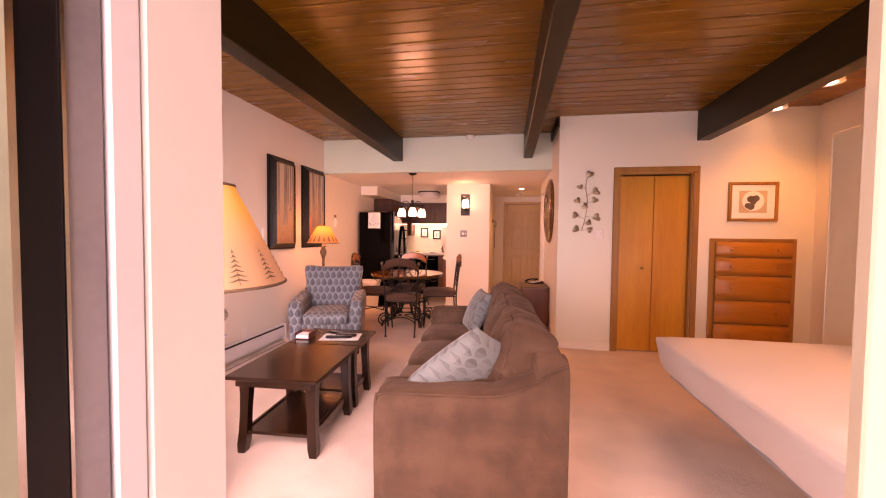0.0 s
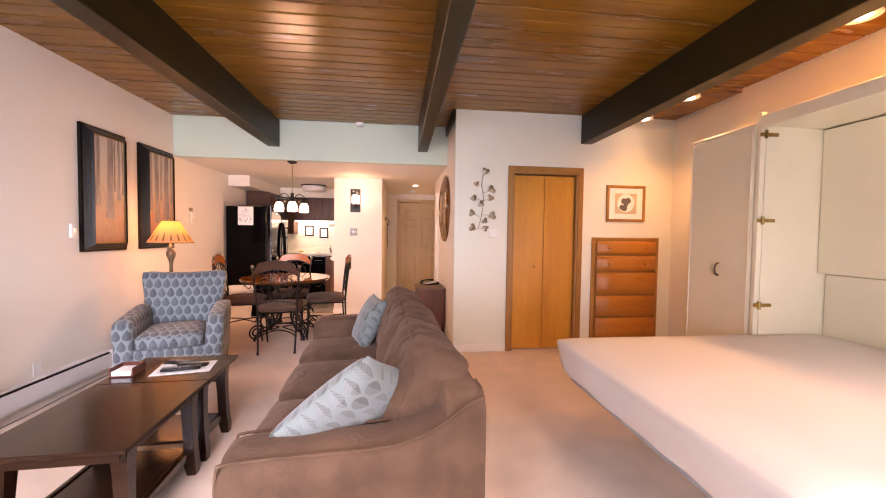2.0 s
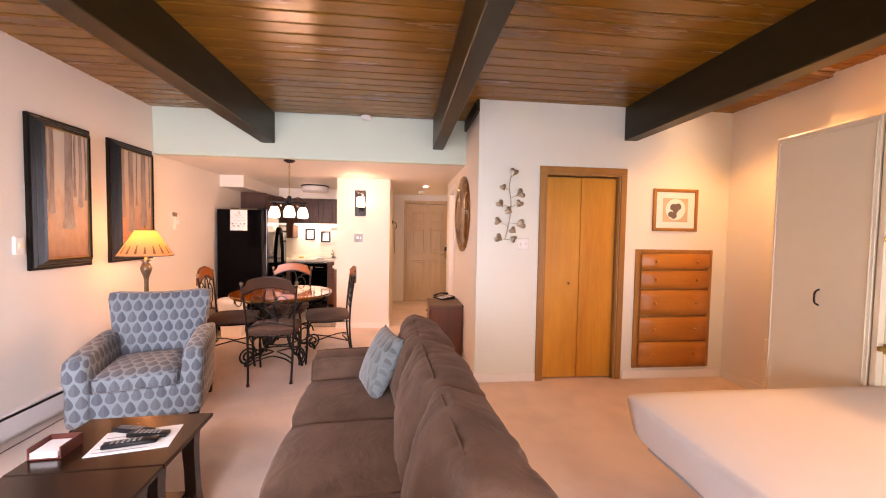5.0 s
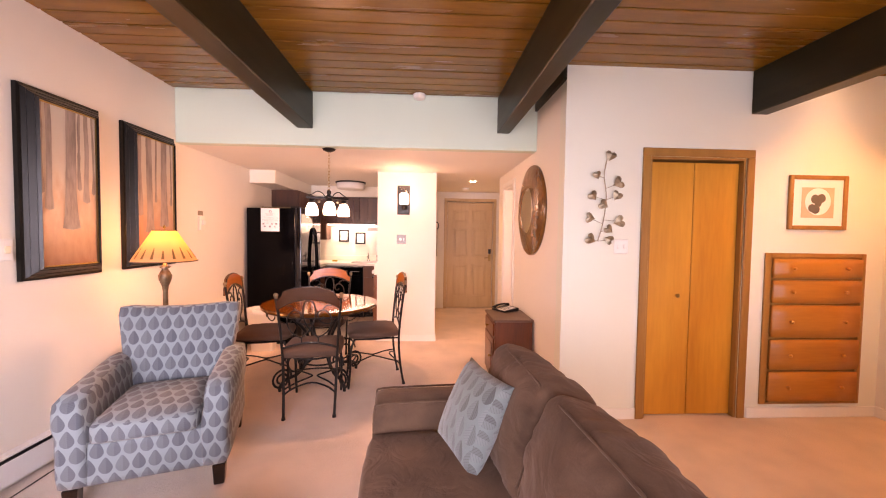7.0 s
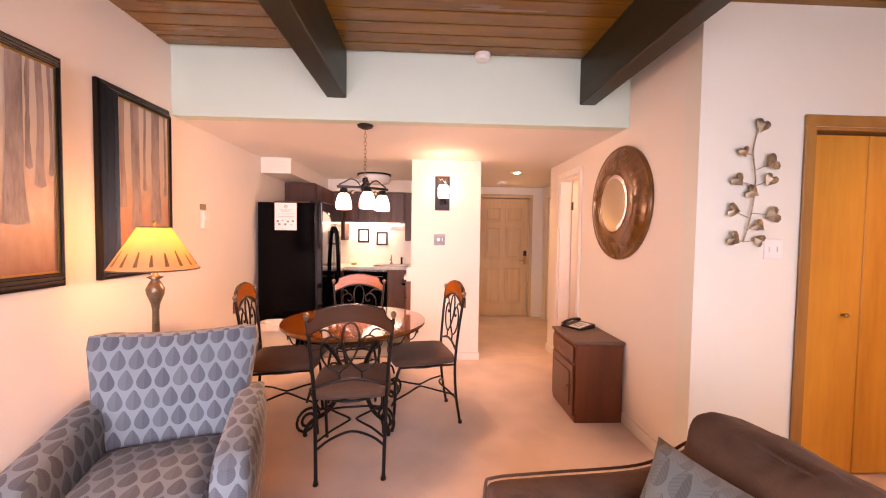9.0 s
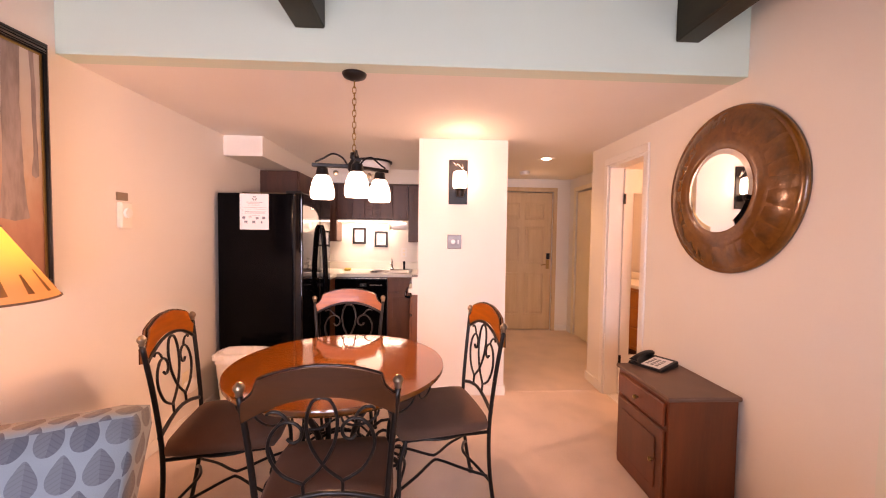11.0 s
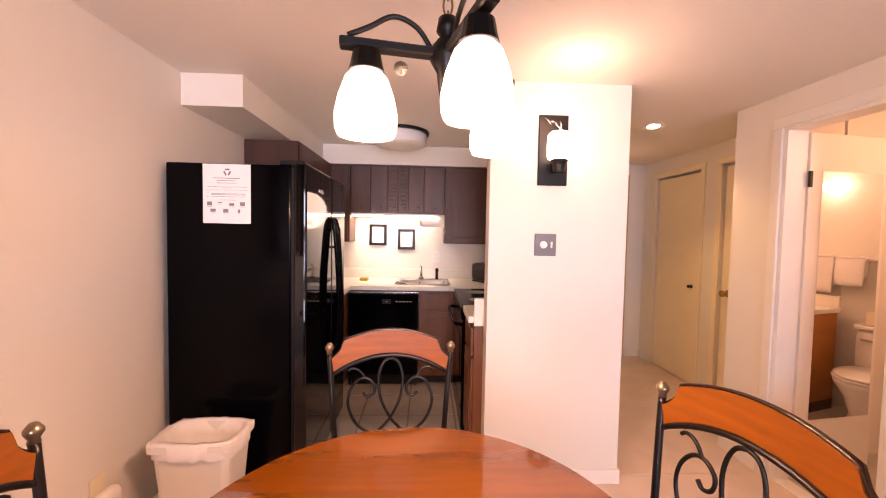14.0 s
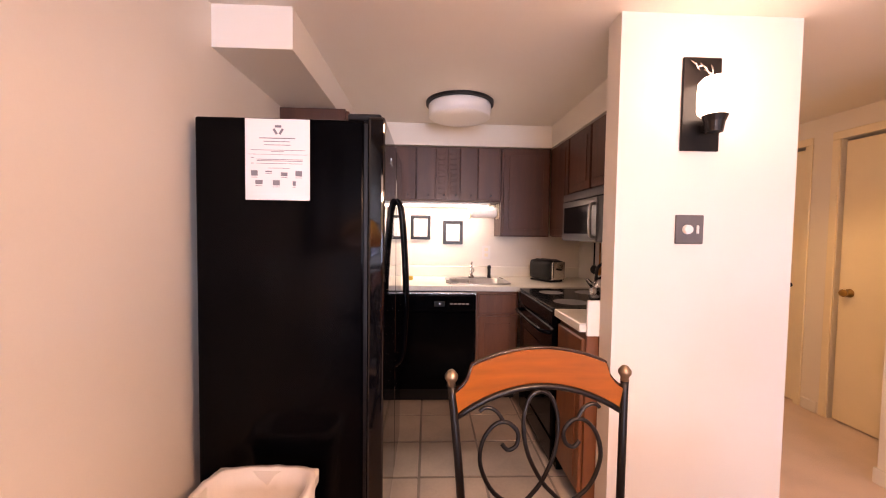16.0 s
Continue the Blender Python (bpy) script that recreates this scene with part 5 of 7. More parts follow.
for i in range(nb):
    y0 = 0.15 + i * wb_
    m = Matrix.Translation((D - 0.345, 0, 0.455)) @ Matrix.Rotation(radians(17), 4, "Y")
    bm = S(-0.02, 0.21, y0 - 0.005, y0 + wb_ + 0.005, 0.0, 0.445, 0.055, 30, puff=(0.05, 0.01, 0.012), wob=0.014, m=m, seed=i * 3 + 1)
    bm.normal_update()
    for v in bm.verts:
        q = m.inverted() @ v.co
        rim = max(abs(q.y - y0 - wb_ / 2) / (wb_ / 2), abs(q.z - 0.22) / 0.22)
        pull = max(0.0, 1 - abs(rim - 0.92) / 0.32)
        along = math.atan2(q.z - 0.22, q.y - y0 - wb_ / 2)
        fold = noise.noise(Vector((along * 7 + i * 5, rim * 1.5, i * 3.0)))
        v.co += v.normal * (0.013 * pull * fold + 0.007 * noise.noise(Vector((q.y * 9, q.z * 5, q.x * 4 + i))))
    bc = part("back_cushion", bm, M_SOFA, sf, smooth=True)
    # piped seam round the front edge
    seam = []
    for t in range(40):
        a = 2 * math.pi * t / 40
        ca, sa = math.cos(a), math.sin(a)
        k = (abs(ca) ** 8 + abs(sa) ** 8) ** (-1 / 8)
        seam.append(m @ Vector((-0.005, y0 + wb_ / 2 + ca * k * (wb_ / 2 - 0.012), 0.2225 + sa * k * 0.206)))
    part("seam", tube(bmesh.new(), seam, 0.005, 5, closed=True), M_SOFA, bc, smooth=True)
for x, y in ((0.05, 0.05), (0.05, L - 0.09), (D - 0.09, 0.05), (D - 0.09, L - 0.09)):
    part("foot", B(x, x + 0.05, y, y + 0.05, 0, 0.07, 0.004), M_TABLEWOOD, sf, "dark wooden block foot")


def throw_pillow(name, size, thick, m, mat, label, seed=0):
    n = 14
    bm = bmesh.new()
    h = size / 2
    grids = []
    for sgn in (1, -1):
        g = {}
        for i in range(n + 1):
            for j in range(n + 1):
                u, v = 2 * i / n - 1, 2 * j / n - 1
                pinch = 1 - 0.06 * (1 - u * u) * (v * v) - 0.0
                x = u * h * (1 - 0.07 * (1 - v * v))
                y = v * h * (1 - 0.07 * (1 - u * u))
                z = sgn * thick / 2 * ((1 - u * u) * (1 - v * v)) ** 0.42
                z += noise.noise(Vector((u * 2 + seed, v * 2, sgn))) * 0.012 * (1 - max(abs(u), abs(v)))
                edge = i in (0, n) or j in (0, n)
                if edge and sgn < 0:
                    g[i, j] = grids[0][i, j]
                else:
                    g[i, j] = bm.verts.new((x, y, z))
        grids.append(g)
        for i in range(n):
            for j in range(n):
                q = [g[i, j], g[i + 1, j], g[i + 1, j + 1], g[i, j + 1]]
                bm.faces.new(q if sgn > 0 else q[::-1])
    o = part(name, bm, mat, smooth=True)
    o.matrix_world = m
    return tagged(o, label, "cushion", "leaf print cushions")


def frame_from(center, xdir, normal):
    z = Vector(normal).normalized()
    x = Vector(xdir)
    x = (x - z * x.dot(z)).normalized()
    y = z.cross(x)
    m = Matrix((x, y, z)).transposed().to_4x4()
    m.translation = center
    return m


throw_pillow("throw_pillow", 0.50, 0.17, frame_from((-0.40, 3.16, 0.63), (0.66, -0.12, 0.50), (-0.45, 0.62, 0.62)), M_PILLOW, "grey leaf print throw pillow leaning on the near sofa arm", 1)
throw_pillow("throw_pillow", 0.40, 0.16, frame_from((-0.46, 4.62, 0.635), (0.31, -0.95, 0.0), (-0.85, -0.28, 0.43)), M_PILLOW, "grey leaf print throw pillow at the far end of the sofa", 5)

# ---- armchair ----
ac = thing("armchair", (-2.115, 5.0, 0), 18.0, "armchair in blue and grey leaf print with dark block feet", "armchair")
W, DA = 0.77, 0.75
part("base", S(-W / 2 + 0.02, W / 2 - 0.02, 0.02, DA, 0.11, 0.34, 0.025, 8), M_FABRIC, ac, smooth=True)
for s in (-1, 1):
    x0, x1 = (-W / 2, -W / 2 + 0.15) if s < 0 else (W / 2 - 0.15, W / 2)
    bm = S(x0, x1, 0.0, DA - 0.02, 0.11, 0.575, 0.045, 8, puff=(0.004, 0.004, 0.012))
    for v in bm.verts:
        if v.co.z > 0.4:
            v.co.z += 0.05 * max(0, v.co.y) / DA
            v.co.x += s * 0.012
    part("arm", bm, M_FABRIC, ac, smooth=True)
part("seat_cushion", S(-W / 2 + 0.145, W / 2 - 0.145, -0.015, 0.56, 0.33, 0.455, 0.04, 10, puff=(0, 0.012, 0.025)), M_FABRIC, ac, smooth=True)
m = Matrix.Translation((0, 0.55, 0.40)) @ Matrix.Rotation(radians(-11), 4, "X")
bm = S(-0.355, 0.355, 0.0, 0.17, -0.05, 0.545, 0.05, 12, puff=(0.0, 0.03, 0.004))
for v in bm.verts:
    if v.co.z < 0.2:
        v.co.x *= 0.72 + 0.16 * max(0.0, (v.co.z + 0.05) / 0.25)
    else:
        v.co.x *= 0.88 + 0.38 * (v.co.z - 0.2)
        v.co.z -= 0.022 * (v.co.z - 0.2) / 0.34 * (1 - min(1, abs(v.co.x) / 0.33) ** 2)
bmesh.ops.transform(bm, matrix=m, verts=bm.verts)
part("backrest", bm, M_FABRIC, ac, smooth=True)
for x in (-W / 2 + 0.03, W / 2 - 0.09):
    for y in (0.02, DA - 0.08):
        bm = B(x, x + 0.065, y, y + 0.065, 0, 0.115, 0.004)
        for v in bm.verts:
            if v.co.z < 0.03:
                v.co.x = x + 0.0325 + (v.co.x - x - 0.0325) * 0.8
        part("foot", bm, M_TABLEWOOD, ac, "dark wooden block foot")

# ---- coffee table (two hinged halves with lower shelf) ----
ct = thing("coffee_table", (-1.545, 3.735, 0), 3, "long dark walnut coffee table with splayed legs and lower shelf", "table")
TW, TL = 0.56, 1.14
for y0, y1 in ((-TL / 2, 0.12), (0.124, TL / 2)):
    bm = B(-TW / 2, TW / 2, y0, y1, 0.465, 0.487, 0.004)
    part("tabletop", bm, M_TABLEWOOD, ct)
    part("apron", B(-TW / 2 + 0.045, TW / 2 - 0.045, y0 + 0.04, y1 - 0.04, 0.415, 0.465, 0.002), M_TABLEWOOD, ct)
for y0, y1 in ((-TL / 2 + 0.08, 0.08), (0.16, TL / 2 - 0.08)):
    part("shelf", B(-TW / 2 + 0.09, TW / 2 - 0.09, y0, y1, 0.115, 0.135, 0.003), M_TABLEWOOD, ct)
    for x in (-TW / 2 + 0.06, TW / 2 - 0.08):
        part("shelf_rail", B(x, x + 0.02, y0, y1, 0.10, 0.14, 0.002), M_TABLEWOOD, ct)
for sx in (-1, 1):
    for y, sy in ((-TL / 2 + 0.105, -1), (0.06, 0.2), (0.19, -0.2), (TL / 2 - 0.075, 1)):
        bm = bmesh.new()
        rows = []
        for z, out, hw in ((0.0, 0.014, 0.022), (0.05, 0.010, 0.028), (0.13, 0.004, 0.026), (0.25, 0.0, 0.025), (0.36, -0.004, 0.028), (0.465, -0.004, 0.034)):
            cx, cy = sx * (TW / 2 - 0.07 + out), y + sy * out * 0.8
            rows.append([bm.verts.new((cx + a * hw, cy + b * hw, z)) for a, b in ((-1, -1), (1, -1), (1, 1), (-1, 1))])
        for a, b in zip(rows, rows[1:]):
            for k in range(4):
                bm.faces.new((a[k], a[(k + 1) % 4], b[(k + 1) % 4], b[k]))
        bm.faces.new(list(reversed(rows[0])))
        bm.faces.new(rows[-1])
        part("leg", bm, M_TABLEWOOD, ct)
# things on the table
tt = 0.488
pp = thing("paper_sheet", (-1.50, 4.07, tt), 12, "white printed sheet lying on the coffee table", "paper")
part("sheet", B(-0.15, 0.15, -0.10, 0.10, 0, 0.0015), M_PAPER, pp)
for k in range(5):
    part("print_line", B(-0.13, 0.05 + 0.015 * (k % 3), 0.04 - 0.03 * k, 0.046 - 0.03 * k, 0.0015, 0.002), material("grey_ink", (0.35, 0.35, 0.35), 0.8) if k == 0 else bpy.data.materials["grey_ink"], pp)
for (x, y, a, l, lab) in ((-1.56, 4.14, -12, 0.19, "black television remote control on the white sheet"), (-1.47, 4.10, -2, 0.17, "slim black remote control on the white sheet"), (-1.50, 4.03, 14, 0.20, "long black remote control on the white sheet")):
    rc = thing("remote_control", (x, y, tt + 0.002), a, lab, "remote control", "remote controls")
    part("case", S(-l / 2, l / 2, -0.022, 0.022, 0, 0.02, 0.006, 4), M_BLACKM, rc, smooth=True)
    for i in range(6):
        for j in range(3):
            part("button", B(-l / 2 + 0.03 + 0.02 * i, -l / 2 + 0.04 + 0.02 * i, -0.013 + 0.011 * j, -0.007 + 0.011 * j, 0.0195, 0.0215), bpy.data.materials["grey_key"], rc)
bx = thing("tissue_tray", (-1.77, 4.0, tt), 4, "small dark red wooden holder with white booklets", "holder")
bx.scale = (0.8, 0.9, 0.9)
M_MAROON = wood("maroon_box", (0.12, 0.022, 0.012), (0.07, 0.012, 0.008), 0.35, "x", 9.0)
part("bottom", B(-0.075, 0.075, -0.065, 0.065, 0, 0.008, 0.001), M_MAROON, bx)
for a in (-0.075, 0.067):
    part("side", B(a, a + 0.008, -0.065, 0.065, 0.008, 0.055, 0.001), M_MAROON, bx)
part("back", B(-0.067, 0.067, 0.057, 0.065, 0.008, 0.055, 0.001), M_MAROON, bx)
for zb in (0.009, 0.0178, 0.0266):
    part("booklet", B(-0.06, 0.06, -0.068, 0.052, zb, zb + 0.008, 0.001), M_PAPER, bx, "white booklet")

# ---- table lamp by the armchair ----
et = thing("end_table", (-2.62, 5.93, 0), 0, "small round dark end table behind the armchair", "table")
part("top", lathe(bmesh.new(), [(0, 0.575), (0.22, 0.575), (0.23, 0.585), (0.225, 0.60), (0, 0.60)], 32), M_TABLEWOOD, et)
part("column", lathe(bmesh.new(), [(0.03, 0.03), (0.022, 0.2), (0.03, 0.4), (0.022, 0.5), (0.05, 0.575)], 18), M_TABLEWOOD, et, smooth=True)
part("foot_plate", lathe(bmesh.new(), [(0, 0), (0.16, 0), (0.16, 0.02), (0.04, 0.03), (0, 0.03)], 28), M_TABLEWOOD, et)

M_SHADE2 = glow("lit_parchment_shade", (1.0, 0.50, 0.16), 1.05)
M_SHADE2.node_tree.nodes["Principled BSDF"].inputs["Base Color"].default_value = (0.75, 0.5, 0.25, 1)


def shade_material(name, z_hot, spread, hot, cool, ph, pc):
    """Lit paper: the bulb behind it glows at one height and fades away."""
    m = bpy.data.materials.new(name)
    m.use_nodes = True
    nt = m.node_tree
    p = nt.nodes["Principled BSDF"]
    tc = nt.nodes.new("ShaderNodeTexCoord")
    sp = nt.nodes.new("ShaderNodeSeparateXYZ")
    nt.links.new(tc.outputs["Object"], sp.inputs[0])
    mr = nt.nodes.new("ShaderNodeMapRange")
    mr.interpolation_type = "SMOOTHSTEP"
    mr.inputs[1].default_value, mr.inputs[2].default_value = z_hot - spread, z_hot
    nt.links.new(sp.outputs[2], mr.inputs[0])
    nz = nt.nodes.new("ShaderNodeTexNoise")
    nz.inputs["Scale"].default_value = 9
    nt.links.new(tc.outputs["Object"], nz.inputs[0])
    mx = nt.nodes.new("ShaderNodeMix")
    mx.data_type = "RGBA"
    mx.inputs[6].default_value, mx.inputs[7].default_value = rgb(tuple(c * pc for c in cool)), rgb(tuple(c * ph for c in hot))
    mu = nt.nodes.new("ShaderNodeMath")
    mu.operation = "MULTIPLY"
    ma = nt.nodes.new("ShaderNodeMath")
    ma.operation = "MULTIPLY_ADD"
    ma.inputs[1].default_value, ma.inputs[2].default_value = 0.5, 0.75
    nt.links.new(nz.outputs[0], ma.inputs[0])
    nt.links.new(mr.outputs[0], mu.inputs[0])
    nt.links.new(ma.outputs[0], mu.inputs[1])
    nt.links.new(mu.outputs[0], mx.inputs[0])
    nt.links.new(mx.outputs[2], p.inputs["Emission Color"])
    p.inputs["Emission Strength"].default_value = 1.0
    p.inputs["Base Color"].default_value = (0.30, 0.20, 0.11, 1)
    p.inputs["Roughness"].default_value = 0.8
    return m


M_INK = material("brown_shade_ink", (0.16, 0.09, 0.05), 0.8)


def shade_point(r0, r1, z0, z1, a, f, out=0.0):
    r = r0 + (r1 - r0) * f + out
    return Vector((r * math.cos(a), r * math.sin(a), z0 + (z1 - z0) * f))


def paper_shade(parent, r0, r1, z0, z1, mat, seg=36):
    bm = bmesh.new()
    for (ra, rb, flip) in ((r0, r1, False), (r0 - 0.003, r1 - 0.003, True)):
        lo = [bm.verts.new((ra * math.cos(2 * math.pi * i / seg), ra * math.sin(2 * math.pi * i / seg), z0)) for i in range(seg)]
        hi = [bm.verts.new((rb * math.cos(2 * math.pi * i / seg), rb * math.sin(2 * math.pi * i / seg), z1)) for i in range(seg)]
        for i in range(seg):
            q = (lo[i], lo[(i + 1) % seg], hi[(i + 1) % seg], hi[i])
            bm.faces.new(q[::-1] if flip else q)
    o = part("shade", bm, mat, parent, "lit parchment paper shade", smooth=True)
    o.visible_shadow = False
    for r, z in ((r0, z0), (r1, z1)):
        part("shade_rim", tube(bmesh.new(), [(r * math.cos(2 * math.pi * i / seg), r * math.sin(2 * math.pi * i / seg), z) for i in range(seg)], 0.004, 5, closed=True), M_INK, o, smooth=True)
    return o


tl = thing("table_lamp", (-2.60, 5.90, 0.60), 0, "lit table lamp with bronze turned stem on the end table", "lamp")
part("stem", lathe(bmesh.new(), [(0, 0), (0.075, 0), (0.07, 0.02), (0.03, 0.04), (0.022, 0.12), (0.018, 0.22), (0.016, 0.36), (0.022, 0.40), (0.040, 0.45), (0.044, 0.48), (0.030, 0.51), (0.018, 0.53), (0.04, 0.545), (0.015, 0.555), (0.010, 0.62), (0, 0.62)], 20), M_LAMPSTEM, tl, smooth=True)
s2 = paper_shade(tl, 0.205, 0.075, 0.59, 0.815, shade_material("lit_amber_shade", 0.79, 0.17, (1.0, 0.50, 0.06), (1.0, 0.27, 0.045), 1.25, 0.5))
for k in range(18):
    a = 2 * math.pi * k / 18
    bm = bmesh.new()
    hh = 0.20 + 0.12 * ((k * 7) % 5) / 5
    vs = [bm.verts.new(shade_point(0.205, 0.075, 0.59, 0.815, a + da, f, 0.0015)) for da, f in ((-0.05, 0.10), (0.05, 0.10), (0.02, 0.16 + hh), (-0.02, 0.16 + hh))]
    bm.faces.new(vs)
    part("painted_tree", bm, material("amber_tree_ink", (0.30, 0.12, 0.03), 0.8) if k == 0 else bpy.data.materials["amber_tree_ink"], s2)
part("finial", lathe(bmesh.new(), [(0.003, 0.62), (0.003, 0.83), (0.010, 0.835), (0.006, 0.85), (0, 0.853)], 10), M_BRASS, tl, smooth=True)

# ---- floor lamp by the window ----
fl = thing("floor_lamp", (-0.95, 2.08, 0), 0, "lit floor lamp with pine tree paper shade and pine cone stem", "floor lamp")
M_RUSTIC = material("rustic_resin_pine", (0.24, 0.19, 0.16), 0.5, vary=0.3, scale=16, fine=70, bump=0.5, dist=0.003)
part("base_plate", lathe(bmesh.new(), [(0, 0), (0.13, 0), (0.13, 0.015), (0.04, 0.03), (0, 0.03)], 32), M_RUSTIC, fl, smooth=False)
part("pole", lathe(bmesh.new(), [(0.014, 0.03), (0.014, 0.88), (0.017, 0.89), (0.017, 0.915), (0.012, 0.92), (0.013, 1.00), (0.020, 1.05), (0.022, 1.08), (0.012, 1.11), (0.012, 1.15), (0.010, 1.22)], 18), M_RUSTIC, fl, smooth=True)
for k in range(6):
    a = 2 * math.pi * k / 6
    part("stem_strand", tube(bmesh.new(), [((0.012 + 0.08 * max(0, z - 1.0)) * math.cos(a + z * 3), (0.012 + 0.08 * max(0, z - 1.0)) * math.sin(a + z * 3), z) for z in [0.92 + 0.012 * i for i in range(14)]], 0.005, 6), M_RUSTIC, fl, smooth=True)
part("drip_dish", lathe(bmesh.new(), [(0, 1.140), (0.03, 1.142), (0.052, 1.152), (0.050, 1.155), (0.0, 1.147)], 28), M_TRIM, fl, "pale round dish under the shade")


def pine_cone(bm, c, r, h, rings=9, per=11, m=None):
    for i in range(rings):
        f = (i + 0.5) / rings
        rr = r * math.sin(math.pi * (0.12 + 0.80 * f)) ** 0.8
        z = c[2] + h * (0.5 - f)
        for k in range(per):
            a = 2 * math.pi * (k + 0.5 * (i % 2)) / per
            d, s = Vector((math.cos(a), math.sin(a), 0)), Vector((-math.sin(a), math.cos(a), 0))
            o = Vector((c[0], c[1], z))
            w = 2.4 * rr / per
            q = [o + d * rr * 0.6 + s * w * 0.6, o + d * rr * 0.6 - s * w * 0.6, o + d * rr * 1.05 - s * w * 0.35 + Vector((0, 0, 0.006)), o + d * rr * 1.05 + s * w * 0.35 + Vector((0, 0, 0.006))]
            t = Vector((0, 0, h * 0.045))
            lo = [bm.verts.new(v) for v in q]
            hi = [bm.verts.new(v + t) for v in q]
            bm.faces.new(hi)
            bm.faces.new(lo[::-1])
            for j in range(4):
                bm.faces.new((lo[j], lo[(j + 1) % 4], hi[(j + 1) % 4], hi[j]))


M_CONE = material("resin_pine_cone", (0.36, 0.30, 0.25), 0.55, vary=0.3, scale=40, fine=120, bump=0.3, color2=(0.10, 0.07, 0.05))
for c, r, h in (((0.006, -0.020, 1.085), 0.036, 0.060), ((-0.03, 0.004, 1.095), 0.028, 0.050), ((0.032, 0.012, 1.095), 0.026, 0.046)):
    bm = bmesh.new()
    pine_cone(bm, c, r, h)
    bmesh.ops.recalc_face_normals(bm, faces=bm.faces)
    part("pine_cone", bm, M_CONE, fl, "small carved pine cone")
SH = (0.196, 0.076, 1.185, 1.43)
s1 = paper_shade(fl, *SH, shade_material("lit_parchment_pine_shade", 1.41, 0.17, (1.0, 0.42, 0.0), (1.0, 0.50, 0.36), 0.66, 0.27), 48)
for k in range(13):
    a = 2 * math.pi * k / 13 + 0.05
    size = 0.30 + 0.05 * ((k * 5) % 3)
    base = 0.07 + 0.05 * ((k * 3) % 3)
    bm = bmesh.new()
    for j in range(7):
        f0 = base + size * j / 7
        wd = 0.14 * (1 - j / 7.6)
        dn = size * 0.045
        for sg in (-1, 1):
            pts = [(0.0, f0 + dn * 2.4), (sg * wd * 0.55, f0 + dn * 0.8), (sg * wd, f0), (sg * wd * 0.5, f0 + dn * 0.1), (0.0, f0 + dn * 0.9)]
            vs = [bm.verts.new(shade_point(*SH, a + da, min(f, 0.98), 0.0015)) for da, f in pts]
            bm.faces.new(vs if sg > 0 else vs[::-1])
    vs = [bm.verts.new(shade_point(*SH, a + da, min(f, 0.98), 0.0012)) for da, f in ((-0.004, base - 0.03), (0.004, base - 0.03), (0.001, base + size * 1.05), (-0.001, base + size * 1.05))]
    bm.faces.new(vs)
    part("painted_pine", bm, M_INK, s1, "thin brown painted pine tree")
for k in range(4):
    a = 2 * math.pi * k / 4 + 0.35
    part("shade_rib", tube(bmesh.new(), [shade_point(*SH, a, 0, -0.006), shade_point(*SH, a, 1, -0.006)], 0.005, 5), M_RUSTIC, s1)
bm = bmesh.new()
pine_cone(bm, (0, 0, 1.455), 0.017, 0.030, 6, 9)
bmesh.ops.recalc_face_normals(bm, faces=bm.faces)
part("finial", bm, M_CONE, fl, "carved pine cone finial")
part("harp", tube(bmesh.new(), smooth_line([(0.01, 0, 1.20), (0.035, 0, 1.28), (0.03, 0, 1.40), (0, 0, 1.44), (-0.03, 0, 1.40), (-0.035, 0, 1.28), (-0.01, 0, 1.20)], 4), 0.002, 5), M_BRASS, fl, smooth=True)

# ---- television and glass wall shelves ----
tv = thing("television", (XL + 0.02, 3.18, 0.96), 0, "dark flat television mounted on the wall", "television")
part("case", B(0.03, 0.085, 0, 0.86, 0, 0.50, 0.006), M_BLACKM, tv)
part("screen", B(0.085, 0.088, 0.02, 0.84, 0.03, 0.48), M_BLACK, tv, "black glossy screen")
part("wall_bracket", B(-0.02, 0.03, 0.3, 0.56, 0.12, 0.38, 0.002), M_BLACKM, tv)
gs = thing("wall_media_shelf", (XL, 3.82, 0), 0, "black wall mount with three smoked glass shelves", "shelf")
part("spine", B(0.0, 0.03, 0.10, 0.18, 0.28, 0.90, 0.004), M_BLACKM, gs)
for z in (0.39, 0.57, 0.82):
    bm = bmesh.new()
    pts = [(0.02, 0.0), (0.24, 0.02), (0.29, 0.10), (0.29, 0.34), (0.25, 0.42), (0.02, 0.44)]
    lo = [bm.verts.new((x, y, z)) for x, y in pts]
    hi = [bm.verts.new((x, y, z + 0.008)) for x, y in pts]
    bm.faces.new(lo)
    bm.faces.new(hi[::-1])
    for i in range(6):
        bm.faces.new((lo[i], hi[i], hi[(i + 1) % 6], lo[(i + 1) % 6]))
    bmesh.ops.recalc_face_normals(bm, faces=bm.faces)
    part("glass_shelf", bm, M_SMOKE, gs, "smoked glass shelf")
ck = thing("clock_radio", (-2.70, 3.95, 0.578), 0, "silver oval clock radio with a blue display", "clock radio")
part("case", S(-0.05, 0.07, -0.09, 0.09, 0, 0.10, 0.045, 8), M_CHROME, ck, smooth=True)
o = part("display", lathe(bmesh.new(), [(0, 0), (0.040, 0), (0.035, 0.012), (0, 0.014)], 24), glow("blue_display", (0.05, 0.08, 1.0), 0.8), ck, "glowing blue display", smooth=True, loc=(0.066, 0.01, 0.055))
o.rotation_euler = (0, radians(90), 0)
dk = thing("media_box", (-2.72, 4.10, 0.829), 0, "flat black media player on the top glass shelf", "media player")
part("case", B(-0.09, 0.09, -0.13, 0.13, 0, 0.035, 0.003), M_BLACKM, dk)
